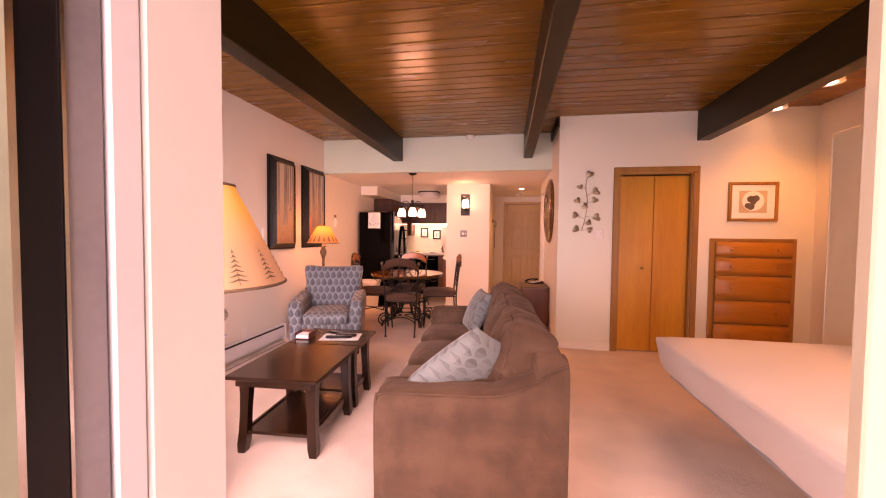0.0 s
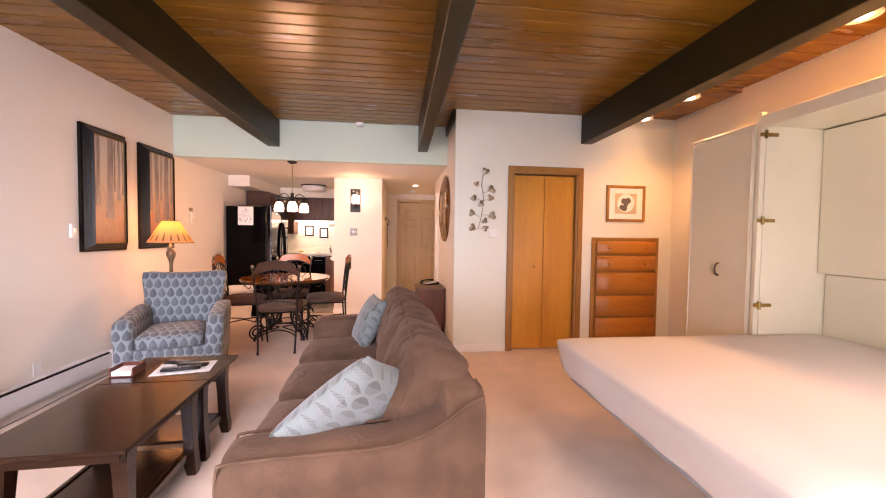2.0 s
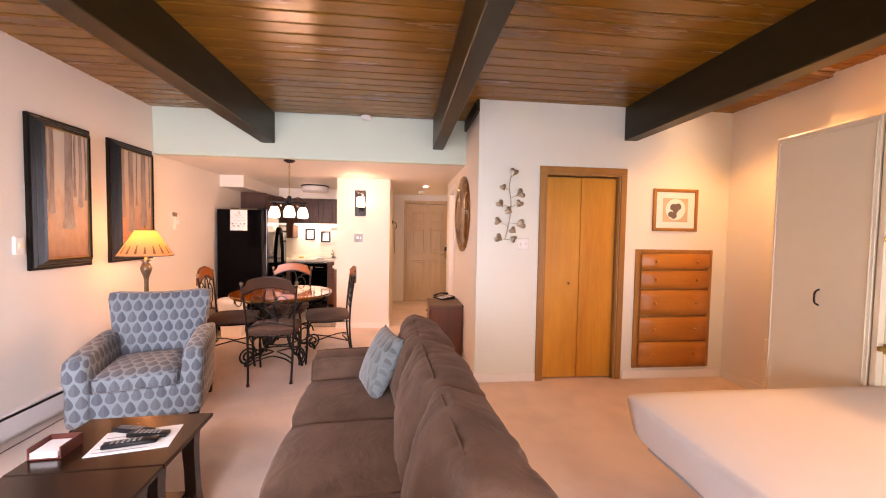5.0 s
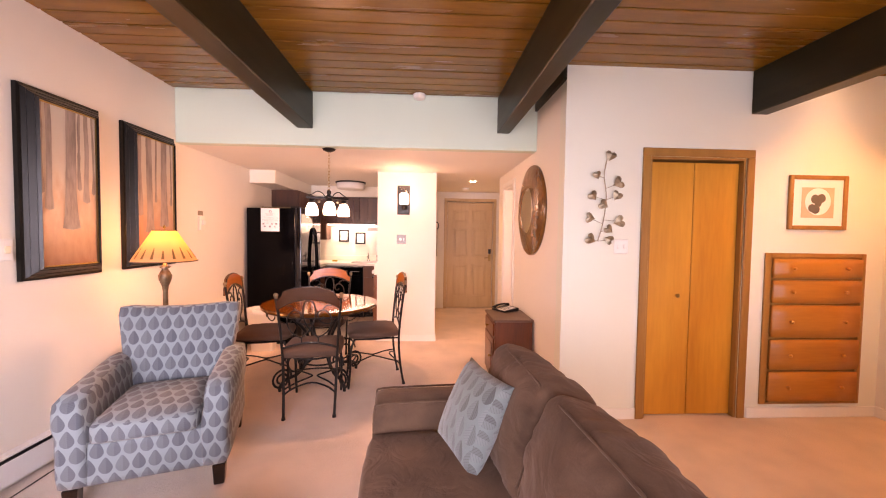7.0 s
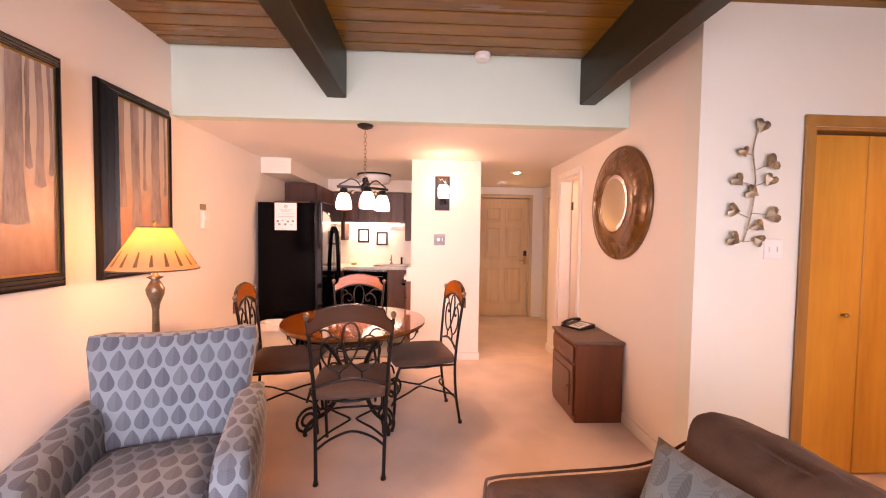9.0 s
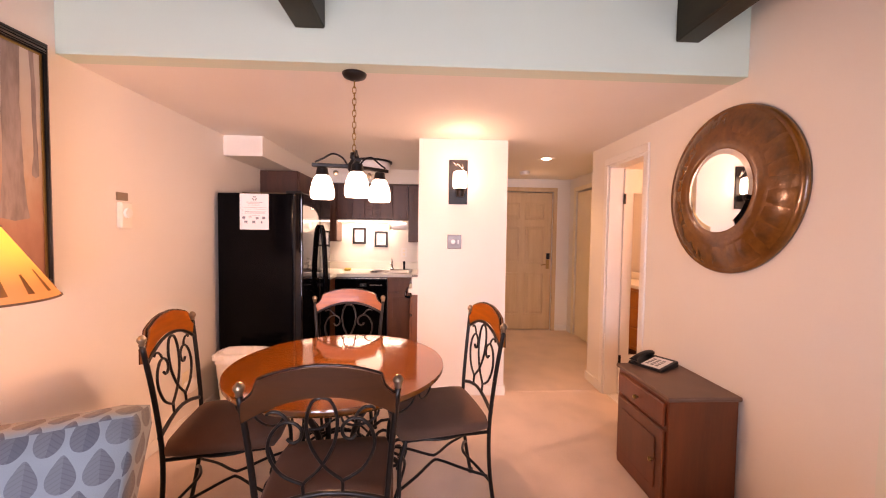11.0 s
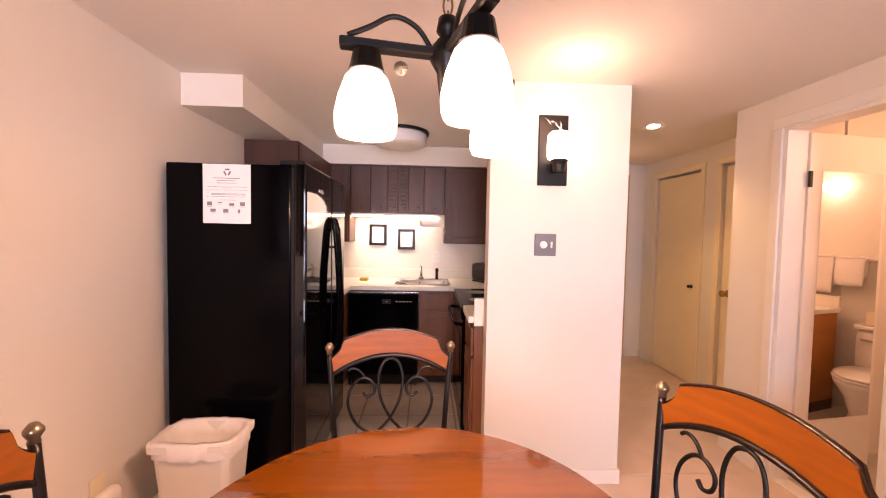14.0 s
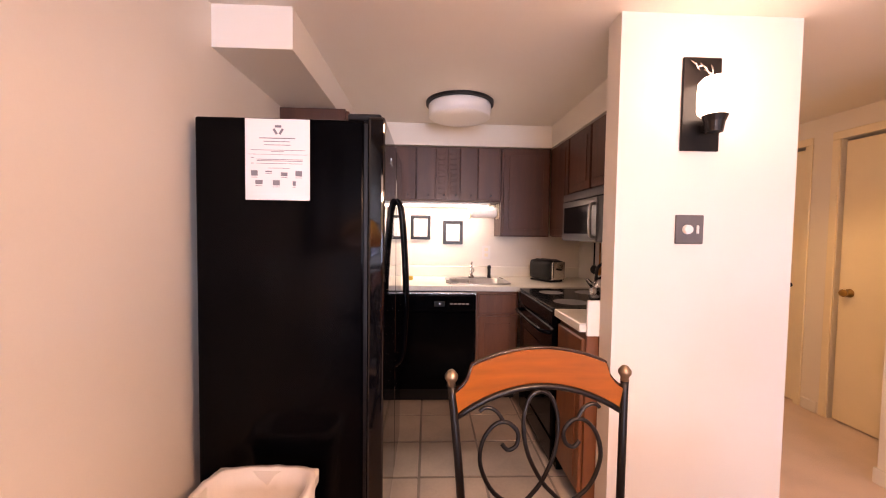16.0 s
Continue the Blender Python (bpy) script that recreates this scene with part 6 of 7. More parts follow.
dk = thing("media_box", (-2.75, 4.14, 0.579), 0, "small black cable box on the middle glass shelf", "media player")
part("case", B(-0.09, 0.09, -0.06, 0.09, 0, 0.035, 0.003), M_BLACKM, dk)
bk = thing("magazine", (-2.71, 4.08, 0.399), -8, "white magazine lying on the low glass shelf", "magazine")
part("page_block", B(-0.09, 0.09, -0.12, 0.12, 0, 0.012, 0.001), M_PAPER, bk)
for i, (y, sway) in enumerate(((4.0, 0.05), (4.1, -0.06), (4.16, 0.10), (3.95, -0.03))):
    pts = smooth_line([(-2.88, y, 0.50), (-2.86, y + sway, 0.36), (-2.80, y + sway * 0.3, 0.20), (-2.76, y - sway, 0.05), (-2.66, y - 0.10 - sway, 0.007), (-2.74, y - 0.30, 0.007), (-2.82, y - 0.15 + sway, 0.007)], 6)
    cb = part("power_cable", tube(bmesh.new(), pts, 0.0035, 5), M_BLACKM if i % 2 else M_WHITEP, smooth=True)
    tagged(cb, "thin loose cable hanging below the glass shelves", "cable", "loose cables")
pts = smooth_line([(-2.84, 4.05, 0.007), (-2.80, 4.5, 0.007), (-2.82, 4.9, 0.007), (-2.83, 5.4, 0.007)], 5)
tagged(part("power_cable", tube(bmesh.new(), pts, 0.003, 5), M_BLACKM, smooth=True), "thin black cable along the heater", "cable", "loose cables")
po = thing("power_outlet", (XL, 4.46, 0.42), 0, "white wall outlet above the heater", "outlet")
part("plate", B(0, 0.006, -0.04, 0.04, -0.06, 0.06, 0.002), M_WHITEP, po)

# dark tiled strip on the floor by the window wall
hp = thing("raised_hearth", (0, 0, 0), 0, "raised white corner hearth topped with dark slate tiles", "hearth")
HX, HY, HH = -1.55, 3.88, 0.335


def prism(pts, z0, z1):
    bm = bmesh.new()
    lo = [bm.verts.new((x, y, z0)) for x, y in pts]
    hi = [bm.verts.new((x, y, z1)) for x, y in pts]
    bm.faces.new(lo[::-1])
    bm.faces.new(hi)
    for k in range(len(pts)):
        bm.faces.new((lo[k], lo[(k + 1) % len(pts)], hi[(k + 1) % len(pts)], hi[k]))
    bmesh.ops.recalc_face_normals(bm, faces=bm.faces)
    return bm


corner_y = HY - (HX - XL) * 0.93
part("base", prism([(XL + 0.002, 1.62), (HX, 1.62), (HX, corner_y), (XL + 0.002, HY)], 0, HH - 0.012), M_TRIM, hp)
part("grout_bed", prism([(XL + 0.002, 1.62), (HX - 0.02, 1.62), (HX - 0.02, corner_y - 0.03), (XL + 0.002, HY - 0.05)], HH - 0.012, HH), M_GROUT, hp)
part("edge_board", prism([(XL + 0.002, HY + 0.03), (XL + 0.002, HY - 0.012), (HX - 0.012, corner_y - 0.012), (HX + 0.022, corner_y + 0.006)], 0.22, HH + 0.016), M_TRIM, hp, "white edge board")
for i in range(22):
    for j in range(8):
        y0 = 1.63 + i * 0.104
        x0 = XL + 0.006 + j * 0.168
        def over(p):
            return p[1] + (p[0] - XL) * 0.93 - (HY - 0.04)
        rect = [(x0, y0), (x0 + 0.160, y0), (x0 + 0.160, y0 + 0.096), (x0, y0 + 0.096)]
        cut = []
        for a, b in zip(rect, rect[1:] + rect[:1]):
            if over(a) < 0:
                cut.append(a)
            if over(a) * over(b) < 0:
                t = over(a) / (over(a) - over(b))
                cut.append((a[0] + (b[0] - a[0]) * t, a[1] + (b[1] - a[1]) * t))
        if len(cut) > 2:
            part("slate_tile", prism(cut, HH - 0.002, HH + 0.010 + 0.001 * ((i * 5 + j) % 3)), M_SLATE, hp)
nl = thing("night_light", (XL, 7.45, 0.31), 0, "white curved night light plugged into a wall outlet", "night light")
part("plate", B(0, 0.006, -0.037, 0.037, -0.03, 0.088, 0.002), M_CREAM, nl, "cream outlet plate")
part("shade", S(0.008, 0.07, -0.055, 0.055, -0.055, 0.03, 0.03, 8), M_WHITEP, nl, smooth=True)
ol = thing("wall_outlet", (XL, 4.80, 0.26), 0, "white wall outlet plate above the heater", "outlet")
part("plate", B(0, 0.006, -0.035, 0.035, -0.057, 0.057, 0.002), M_WHITEP, ol)
for z in (-0.022, 0.022):
    part("socket", B(0.006, 0.009, -0.014, 0.014, z - 0.013, z + 0.013, 0.002), M_WHITEP, ol)

# ---- chest of drawers built into the wall ----
cw = thing("built_in_dresser", (1.97, YC, 0.11), 0, "orange birch built-in chest with five drawers", "dresser")
bm = bmesh.new()
box(bm, 0, 0.05, -0.014, 0, 0, 1.195, 0.003)
box(bm, 0.79, 0.83, -0.014, 0, 0, 1.195, 0.003)
box(bm, 0.05, 0.79, -0.014, 0, 1.165, 1.195, 0.003)
box(bm, 0.05, 0.79, -0.014, 0, 0, 0.02, 0.003)
part("face_frame", bm, M_CASING, cw)
part("inner_board", B(0.05, 0.79, -0.006, -0.001, 0.02, 1.165), M_CASING, cw)
for z0, z1 in ((0.025, 0.265), (0.28, 0.52), (0.535, 0.79), (0.805, 0.985), (1.0, 1.155)):
    d = part("drawer", S(0.055, 0.785, -0.038, -0.006, z0, z1, 0.012, 4), M_CHEST, cw, smooth=True)
    for x in (0.20, 0.64):
        o = part("knob", lathe(bmesh.new(), [(0, 0), (0.006, 0), (0.006, 0.01), (0.014, 0.018), (0.011, 0.027), (0, 0.029)], 12), M_CHEST, d, "small round wooden knob", smooth=True, loc=(x, -0.036, (z0 + z1) / 2))
        o.rotation_euler = (radians(90), 0, 0)

# ---- wall bed cabinet ----
mc = thing("wall_bed_cabinet", (0, 0, 0), 0, "cream painted wall bed cabinet standing open", "cabinet")
part("tower_side", B(2.305, 2.95, 4.69, 4.71, 0, 2.13, 0.002), M_CREAM, mc)
part("tower_side", B(2.325, 2.95, 4.08, 4.10, 0, 2.13, 0.002), M_CREAM, mc, "cream inner side panel")
part("tower_top", B(2.33, 2.95, 4.10, 4.69, 2.11, 2.13, 0.002), M_CREAM, mc)
DM = Matrix.Translation((2.302, 4.125, 0)) @ Matrix.Rotation(radians(0.6), 4, "Z")
dr = part("door", box(bmesh.new(), -0.02, 0.0, 0.0, 0.582, 0.05, 2.13, 0.003, m=DM), M_CREAM, mc, "tall narrow cream door with a thin moulding")
bm = bmesh.new()
for a, b, c, d in ((0.015, 0.023, 0.08, 2.10), (0.559, 0.567, 0.08, 2.10), (0.023, 0.559, 2.092, 2.10)):
    box(bm, -0.028, -0.02, a, b, c, d, 0.002, m=DM)
part("door_moulding", bm, M_CREAM, dr)
part("handle", tube(bmesh.new(), [DM @ q for q in smooth_line([(-0.02, 0.265, 1.02), (-0.05, 0.265, 1.04), (-0.05, 0.265, 1.10), (-0.02, 0.265, 1.12)], 4)], 0.006, 6), M_IRON, dr, "small dark bow handle", smooth=True)
part("front_post", B(2.285, 2.325, 4.085, 4.115, 0, 2.20, 0.003), M_CREAM, mc, "narrow cream post")
part("header", B(2.285, 2.33, 1.7, 4.083, 2.09, 2.175, 0.003), M_CREAM, mc, "cream header rail")
part("canopy_board", B(2.33, 2.95, 1.7, 4.078, 2.10, 2.12), M_CREAM, mc)
part("back_panel", B(2.90, 2.955, 1.7, 4.078, 0, 2.10), M_CREAM, mc)
part("raised_board", B(2.77, 2.79, 1.8, 4.075, 1.07, 2.09, 0.003), M_CREAM, mc, "raised cream back board")
part("raised_board_spacer", B(2.79, 2.90, 1.82, 4.07, 1.09, 2.08), M_CREAM, mc)
part("head_panel", B(2.84, 2.86, 1.8, 4.075, 0.30, 1.06, 0.003), M_CREAM, mc)
for z in (0.84, 1.44, 2.04):
    bm = B(2.27, 2.40, 4.060, 4.078, z - 0.012, z + 0.012, 0.002)
    lathe(bm, [(0, z - 0.028), (0.010, z - 0.028), (0.010, z + 0.028), (0, z + 0.028)], 10, c=(2.305, 4.062))
    part("hinge", bm, M_BRASS, mc, "long brass strap hinge")
for z in (0.12, 0.28, 0.44, 0.60):
    part("side_tray", B(2.31, 2.50, 4.711, 4.762, z, z + 0.10, 0.004), M_CREAM, mc, "small cream side pocket")

# ---- the bed ----
bd_ = thing("wall_bed", (0, 0, 0), 0, "unfolded wall bed with a plain white fitted sheet", "bed")
part("bed_frame", B(1.12, 2.83, 2.80, 3.90, 0.30, 0.36, 0.01), M_CREAM, bd_)
part("deck_edge", B(0.90, 2.83, 2.66, 4.02, 0.36, 0.41, 0.01), material("blue_grey_ticking", (0.42, 0.45, 0.48), 0.9, bump=0.3), bd_, "blue grey box edge")
bm = S(0.82, 2.83, 2.46, 4.11, 0.40, 0.635, 0.045, 28, puff=(0.012, 0.008, 0.012), wob=0.0)
for v in bm.verts:
    p = v.co
    edge = min(p.x - 0.82, p.y - 2.46, 4.11 - p.y)
    if p.z < 0.60:
        f = (0.60 - p.z) / 0.2
        if p.x < 1.2:
            p.x += 0.035 * f
        p.y += (0.03 if p.y < 3 else -0.03) * f
        p += noise.noise_vector(Vector((p.x * 5, p.y * 5, p.z * 2))) * 0.012
    p.z += 0.004 * noise.noise(Vector((p.x * 3, p.y * 3, 0)))
part("fitted_sheet", bm, M_SHEET, bd_, "smooth white fitted sheet", smooth=True)
for y in (2.75, 3.80):
    part("fold_leg", tube(bmesh.new(), [(1.38, y, 0.0), (1.24, y, 0.302)], 0.014, 8), M_GREYMETAL, bd_, "folding metal leg")
# ---- kitchen ----
structure("ceiling_duct_box", B(XL + 0.001, -2.61, 8.0, 9.889, 2.04, HS - 0.001), M_WALL)
structure("wall_cabinet_soffit_back", B(-2.609, -1.04, 9.56, 9.889, 2.03, HS - 0.001), M_WALL)
structure("wall_cabinet_soffit_side", B(-1.04, -0.651, 8.07, 9.889, 2.03, HS - 0.001), M_WALL)

fr = thing("refrigerator", (-2.88, 7.80, 0), 0, "tall black side-by-side refrigerator with a paper notice", "refrigerator")
part("cabinet", B(0, 0.59, 0, 0.88, 0.02, 1.71, 0.008, 2), M_BLACK, fr)
part("toe_grille", B(0.1, 0.60, 0.02, 0.86, 0, 0.02), M_BLACKM, fr)
part("door_seal", B(0.59, 0.602, 0.01, 0.87, 0.10, 1.70), M_BLACKM, fr)
for y0, y1 in ((0.0, 0.50), (0.506, 0.88)):
    d = part("door", B(0.602, 0.665, y0, y1, 0.10, 1.725, 0.012, 3), M_FRIDGE, fr)
    hy = 0.465 if y0 == 0 else 0.54
    part("handle", tube(bmesh.new(), smooth_line([(0.665, hy, 1.47), (0.690, hy, 1.42), (0.709, hy, 1.20), (0.717, hy, 1.0), (0.712, hy, 0.82), (0.70, hy, 0.70), (0.665, hy, 0.66)], 6), 0.014, 8), M_BLACK, d, "long bowed black handle", smooth=True)
for y in (0.04, 0.84):
    part("hinge_cover", B(0.53, 0.65, y - 0.03, y + 0.03, 1.71, 1.735, 0.005), M_BLACKM, fr)
part("foil_badge", B(0.655, 0.6665, 0.22, 0.30, 1.60, 1.62), M_CHROME, fr, "small metal badge")
nt_ = thing("recycling_notice", (-2.705, 7.799, 1.42), 0, "white recycling notice taped to the refrigerator side", "notice")
part("sheet", B(0, 0.225, -0.0015, 0, 0, 0.285), M_PAPER, nt_)
GREY = material("notice_ink", (0.22, 0.22, 0.24), 0.8)


def ink(x0, x1, z0, z1, lab=""):
    part("printed_mark", B(x0, x1, -0.0025, -0.0015, z0, z1), GREY, nt_, lab)


for k in range(3):
    a = radians(90 + 120 * k)
    m = Matrix.Translation((0.115 + 0.012 * math.cos(a), -0.002, 0.247 + 0.012 * math.sin(a))) @ Matrix.Rotation(-a, 4, "Y")
    part("recycling_arrow", box(bmesh.new(), -0.004, 0.004, -0.0005, 0.0005, -0.011, 0.011, m=m), GREY, nt_)
for x0, x1, z, h in ((0.05, 0.175, 0.216, 0.003), (0.065, 0.155, 0.205, 0.002), (0.065, 0.158, 0.193, 0.002), (0.02, 0.21, 0.175, 0.0015), (0.09, 0.135, 0.170, 0.0015), (0.01, 0.215, 0.160, 0.001), (0.04, 0.20, 0.142, 0.002), (0.04, 0.20, 0.137, 0.002), (0.04, 0.20, 0.128, 0.0015), (0.08, 0.155, 0.112, 0.0015), (0.02, 0.03, 0.148, 0.002), (0.02, 0.03, 0.128, 0.002)):
    ink(x0, x1, z, z + h)
for x0, x1, z0, z1 in ((0.02, 0.043, 0.085, 0.104), (0.07, 0.092, 0.098, 0.103), (0.124, 0.147, 0.085, 0.098), (0.175, 0.198, 0.085, 0.104), (0.035, 0.060, 0.055, 0.070), (0.096, 0.120, 0.052, 0.070), (0.165, 0.176, 0.052, 0.068)):
    ink(x0, x1, z0, z1)
    ink(x0, x1, z0 - 0.006, z0 - 0.0045)


def cab_door(parent, x0, x1, y, z0, z1, mat, axis="y", rails=True, name="cabinet_door"):
    """Door with a raised panel; it faces -y (axis y) or -x (axis x)."""
    def bb(a0, a1, d0, d1, c0, c1, bev=0.003):
        return B(a0, a1, y + d0, y + d1, c0, c1, bev) if axis == "y" else B(y + d0, y + d1, a0, a1, c0, c1, bev)
    d = part(name, bb(x0, x1, -0.018, 0, z0, z1), mat, parent)
    if rails and x1 - x0 > 0.16 and z1 - z0 > 0.2:
        part("raised_panel", bb(x0 + 0.045, x1 - 0.045, -0.024, -0.018, z0 + 0.05, z1 - 0.05, 0.004), mat, d)
    return d


# base run along the back wall
kb = thing("kitchen_base_cabinet", (0, 0, 0), 0, "brown oak base cabinet under the sink", "cabinet")
part("body", B(-1.68, -1.36, 9.29, 9.885, 0.10, 0.87), M_LIGHTCAB, kb)
part("toe_kick", B(-1.68, -1.36, 9.36, 9.885, 0, 0.10), M_BLACKM, kb)
cab_door(kb, -1.665, -1.375, 9.29, 0.12, 0.68, M_LIGHTCAB)
part("drawer_front", B(-1.665, -1.375, 9.272, 9.29, 0.70, 0.85, 0.004), M_LIGHTCAB, kb)
kc = thing("kitchen_base_cabinet", (0, 0, 0), 0, "brown oak corner base cabinet beside the dishwasher", "cabinet")
part("body", B(XL + 0.002, -2.31, 8.70, 9.885, 0.10, 0.87), M_LIGHTCAB, kc)
part("toe_kick", B(XL + 0.002, -2.36, 8.70, 9.885, 0, 0.10), M_BLACKM, kc)
part("end_stile", B(-2.35, -2.31, 9.27, 9.29, 0.10, 0.87), M_LIGHTCAB, kc)

dw = thing("dishwasher", (-2.305, 9.27, 0), 0, "built-in black dishwasher under the counter", "dishwasher")
part("body", B(0, 0.62, 0.02, 0.60, 0.10, 0.87), M_BLACKM, dw)
part("door", B(0.005, 0.615, -0.02, 0.02, 0.12, 0.715, 0.006), M_BLACK, dw)
part("control_panel", B(0.005, 0.615, -0.03, 0.02, 0.722, 0.845, 0.006), M_BLACK, dw)
part("vent", B(0.30, 0.38, -0.034, -0.03, 0.76, 0.80, 0.002), M_BLACKM, dw)
part("trim_strip", B(0.0, 0.62, -0.03, -0.005, 0.852, 0.866, 0.002), M_CHROME, dw, "bright metal strip")
for k in range(5):
    part("button", B(0.42 + 0.03 * k, 0.44 + 0.03 * k, -0.034, -0.03, 0.775, 0.785), bpy.data.materials["grey_key"], dw)
part("badge", B(0.335, 0.350, -0.036, -0.0335, 0.775, 0.785), M_CHROME, dw, "small metal badge")
part("toe_panel", B(0, 0.62, 0.05, 0.07, 0, 0.10), M_BLACKM, dw)
for x in (0.02, 0.60):
    part("foot", B(x - 0.008, x + 0.008, 0.02, 0.05, 0, 0.10), M_BLACKM, dw)

rg = thing("range", (-1.37, 8.42, 0), 0, "black electric range with glass cooktop", "range")
part("body", B(0.03, 0.66, 0.0, 0.74, 0.02, 0.90, 0.004), M_BLACK, rg)
part("oven_door", B(-0.005, 0.03, 0.01, 0.73, 0.20, 0.80, 0.008), M_BLACK, rg)
part("door_glass", B(-0.008, -0.005, 0.14, 0.60, 0.36, 0.66, 0.002), M_SMOKE, rg)
part("drawer", B(-0.003, 0.03, 0.01, 0.73, 0.05, 0.19, 0.006), M_BLACK, rg)
part("control_lip", B(-0.012, 0.03, 0.0, 0.74, 0.81, 0.90, 0.008), M_BLACK, rg)
part("oven_handle", tube(bmesh.new(), smooth_line([(-0.005, 0.05, 0.77), (-0.05, 0.09, 0.775), (-0.06, 0.37, 0.775), (-0.05, 0.65, 0.775), (-0.005, 0.69, 0.77)], 5), 0.012, 8), M_BLACK, rg, "bowed black oven handle", smooth=True)
part("cooktop", B(-0.01, 0.60, 0.0, 0.74, 0.903, 0.915, 0.003), M_BLACK, rg, "black glass cooktop")
for x, y, r in ((0.16, 0.19, 0.10), (0.16, 0.55, 0.08), (0.43, 0.19, 0.08), (0.43, 0.55, 0.10)):
    part("burner_ring", lathe(bmesh.new(), [(r - 0.004, 0.9152), (r, 0.9152), (r, 0.916), (r - 0.004, 0.916)], 32, c=(x, y)), bpy.data.materials["grey_key"], rg)
part("back_panel", B(0.60, 0.66, 0.0, 0.74, 0.90, 1.06, 0.006), M_BLACK, rg)

kn = thing("kitchen_base_cabinet", (0, 0, 0), 0, "narrow brown oak base cabinet beside the range", "cabinet")
part("body", B(-1.34, -0.655, 8.075, 8.41, 0.10, 0.87), M_LIGHTCAB, kn)
part("toe_kick", B(-1.28, -0.655, 8.075, 8.41, 0, 0.10), M_BLACKM, kn)
cab_door(kn, 8.09, 8.395, -1.34, 0.12, 0.66, M_LIGHTCAB, "x")
part("drawer_front", B(-1.358, -1.34, 8.09, 8.395, 0.68, 0.84, 0.004), M_LIGHTCAB, kn)

co = thing("countertop", (0, 0, 0), 0, "cream laminate kitchen countertop with a low splashback", "countertop")
part("slab", B(XL + 0.002, -2.28, 8.70, 9.25, 0.875, 0.915, 0.004), M_LAMINATE, co)
part("slab", B(XL + 0.002, -1.88, 9.25, 9.885, 0.875, 0.915, 0.004), M_LAMINATE, co)
part("slab", B(-1.88, -1.42, 9.25, 9.36, 0.875, 0.915, 0.003), M_LAMINATE, co)
part("slab", B(-1.88, -1.42, 9.76, 9.885, 0.875, 0.915, 0.003), M_LAMINATE, co)
part("slab", B(-1.42, -0.655, 9.25, 9.885, 0.875, 0.915, 0.004), M_LAMINATE, co)
part("slab", B(-1.375, -0.655, 8.075, 8.41, 0.875, 0.915, 0.004), M_LAMINATE, co)
part("end_splash", B(-1.345, -0.655, 8.062, 8.078, 0.86, 1.02, 0.003), M_LAMINATE, co, "cream end splash")
part("splashback", B(XL + 0.002, -0.655, 9.868, 9.888, 0.915, 1.01, 0.004), M_LAMINATE, co)
part("splashback", B(-0.675, -0.655, 8.08, 8.41, 0.915, 1.01, 0.004), M_LAMINATE, co)

sk = thing("kitchen_sink", (-1.65, 9.56, 0.875), 0, "stainless steel sink set into the counter", "sink")
bm = bmesh.new()
rings = []
for hx, hy, z in ((0.255, 0.225, 0.042), (0.255, 0.225, 0.048), (0.225, 0.195, 0.046), (0.215, 0.185, 0.03), (0.20, 0.17, -0.12), (0.17, 0.14, -0.14)):
    ring = []
    for cx, cy, a0 in ((1, 1, 0), (-1, 1, 90), (-1, -1, 180), (1, -1, 270)):
        for q in (0, 45, 90):
            a = radians(a0 + q)
            ring.append(bm.verts.new((cx * (hx - 0.05) + 0.05 * math.cos(a), cy * (hy - 0.05) + 0.05 * math.sin(a), z)))
    rings.append(ring)
for a, b in zip(rings, rings[1:]):
    for i in range(12):
        bm.faces.new((a[i], a[(i + 1) % 12], b[(i + 1) % 12], b[i]))
bm.faces.new(rings[-1])
part("basin", bm, M_STEEL, sk, smooth=True)
bm = lathe(bmesh.new(), [(0.0, 0.045), (0.03, 0.045), (0.026, 0.06), (0.014, 0.07), (0.012, 0.15), (0, 0.155)], 16, c=(-0.02, 0.20))
tube(bm, smooth_line([(-0.02, 0.20, 0.10), (-0.02, 0.14, 0.135), (-0.02, 0.06, 0.13), (-0.02, 0.05, 0.11)], 4), 0.009, 8)
tube(bm, [(-0.02, 0.20, 0.15), (-0.02, 0.16, 0.185)], 0.007, 6)
part("faucet", bm, M_CHROME, sk, "short chrome faucet", smooth=True)
bm = lathe(bmesh.new(), [(0, 0.045), (0.018, 0.045), (0.014, 0.07), (0.014, 0.12), (0.018, 0.14), (0.012, 0.155), (0, 0.157)], 14, c=(0.14, 0.20))
part("sprayer", bm, M_BLACKM, sk, "black side sprayer", smooth=True)

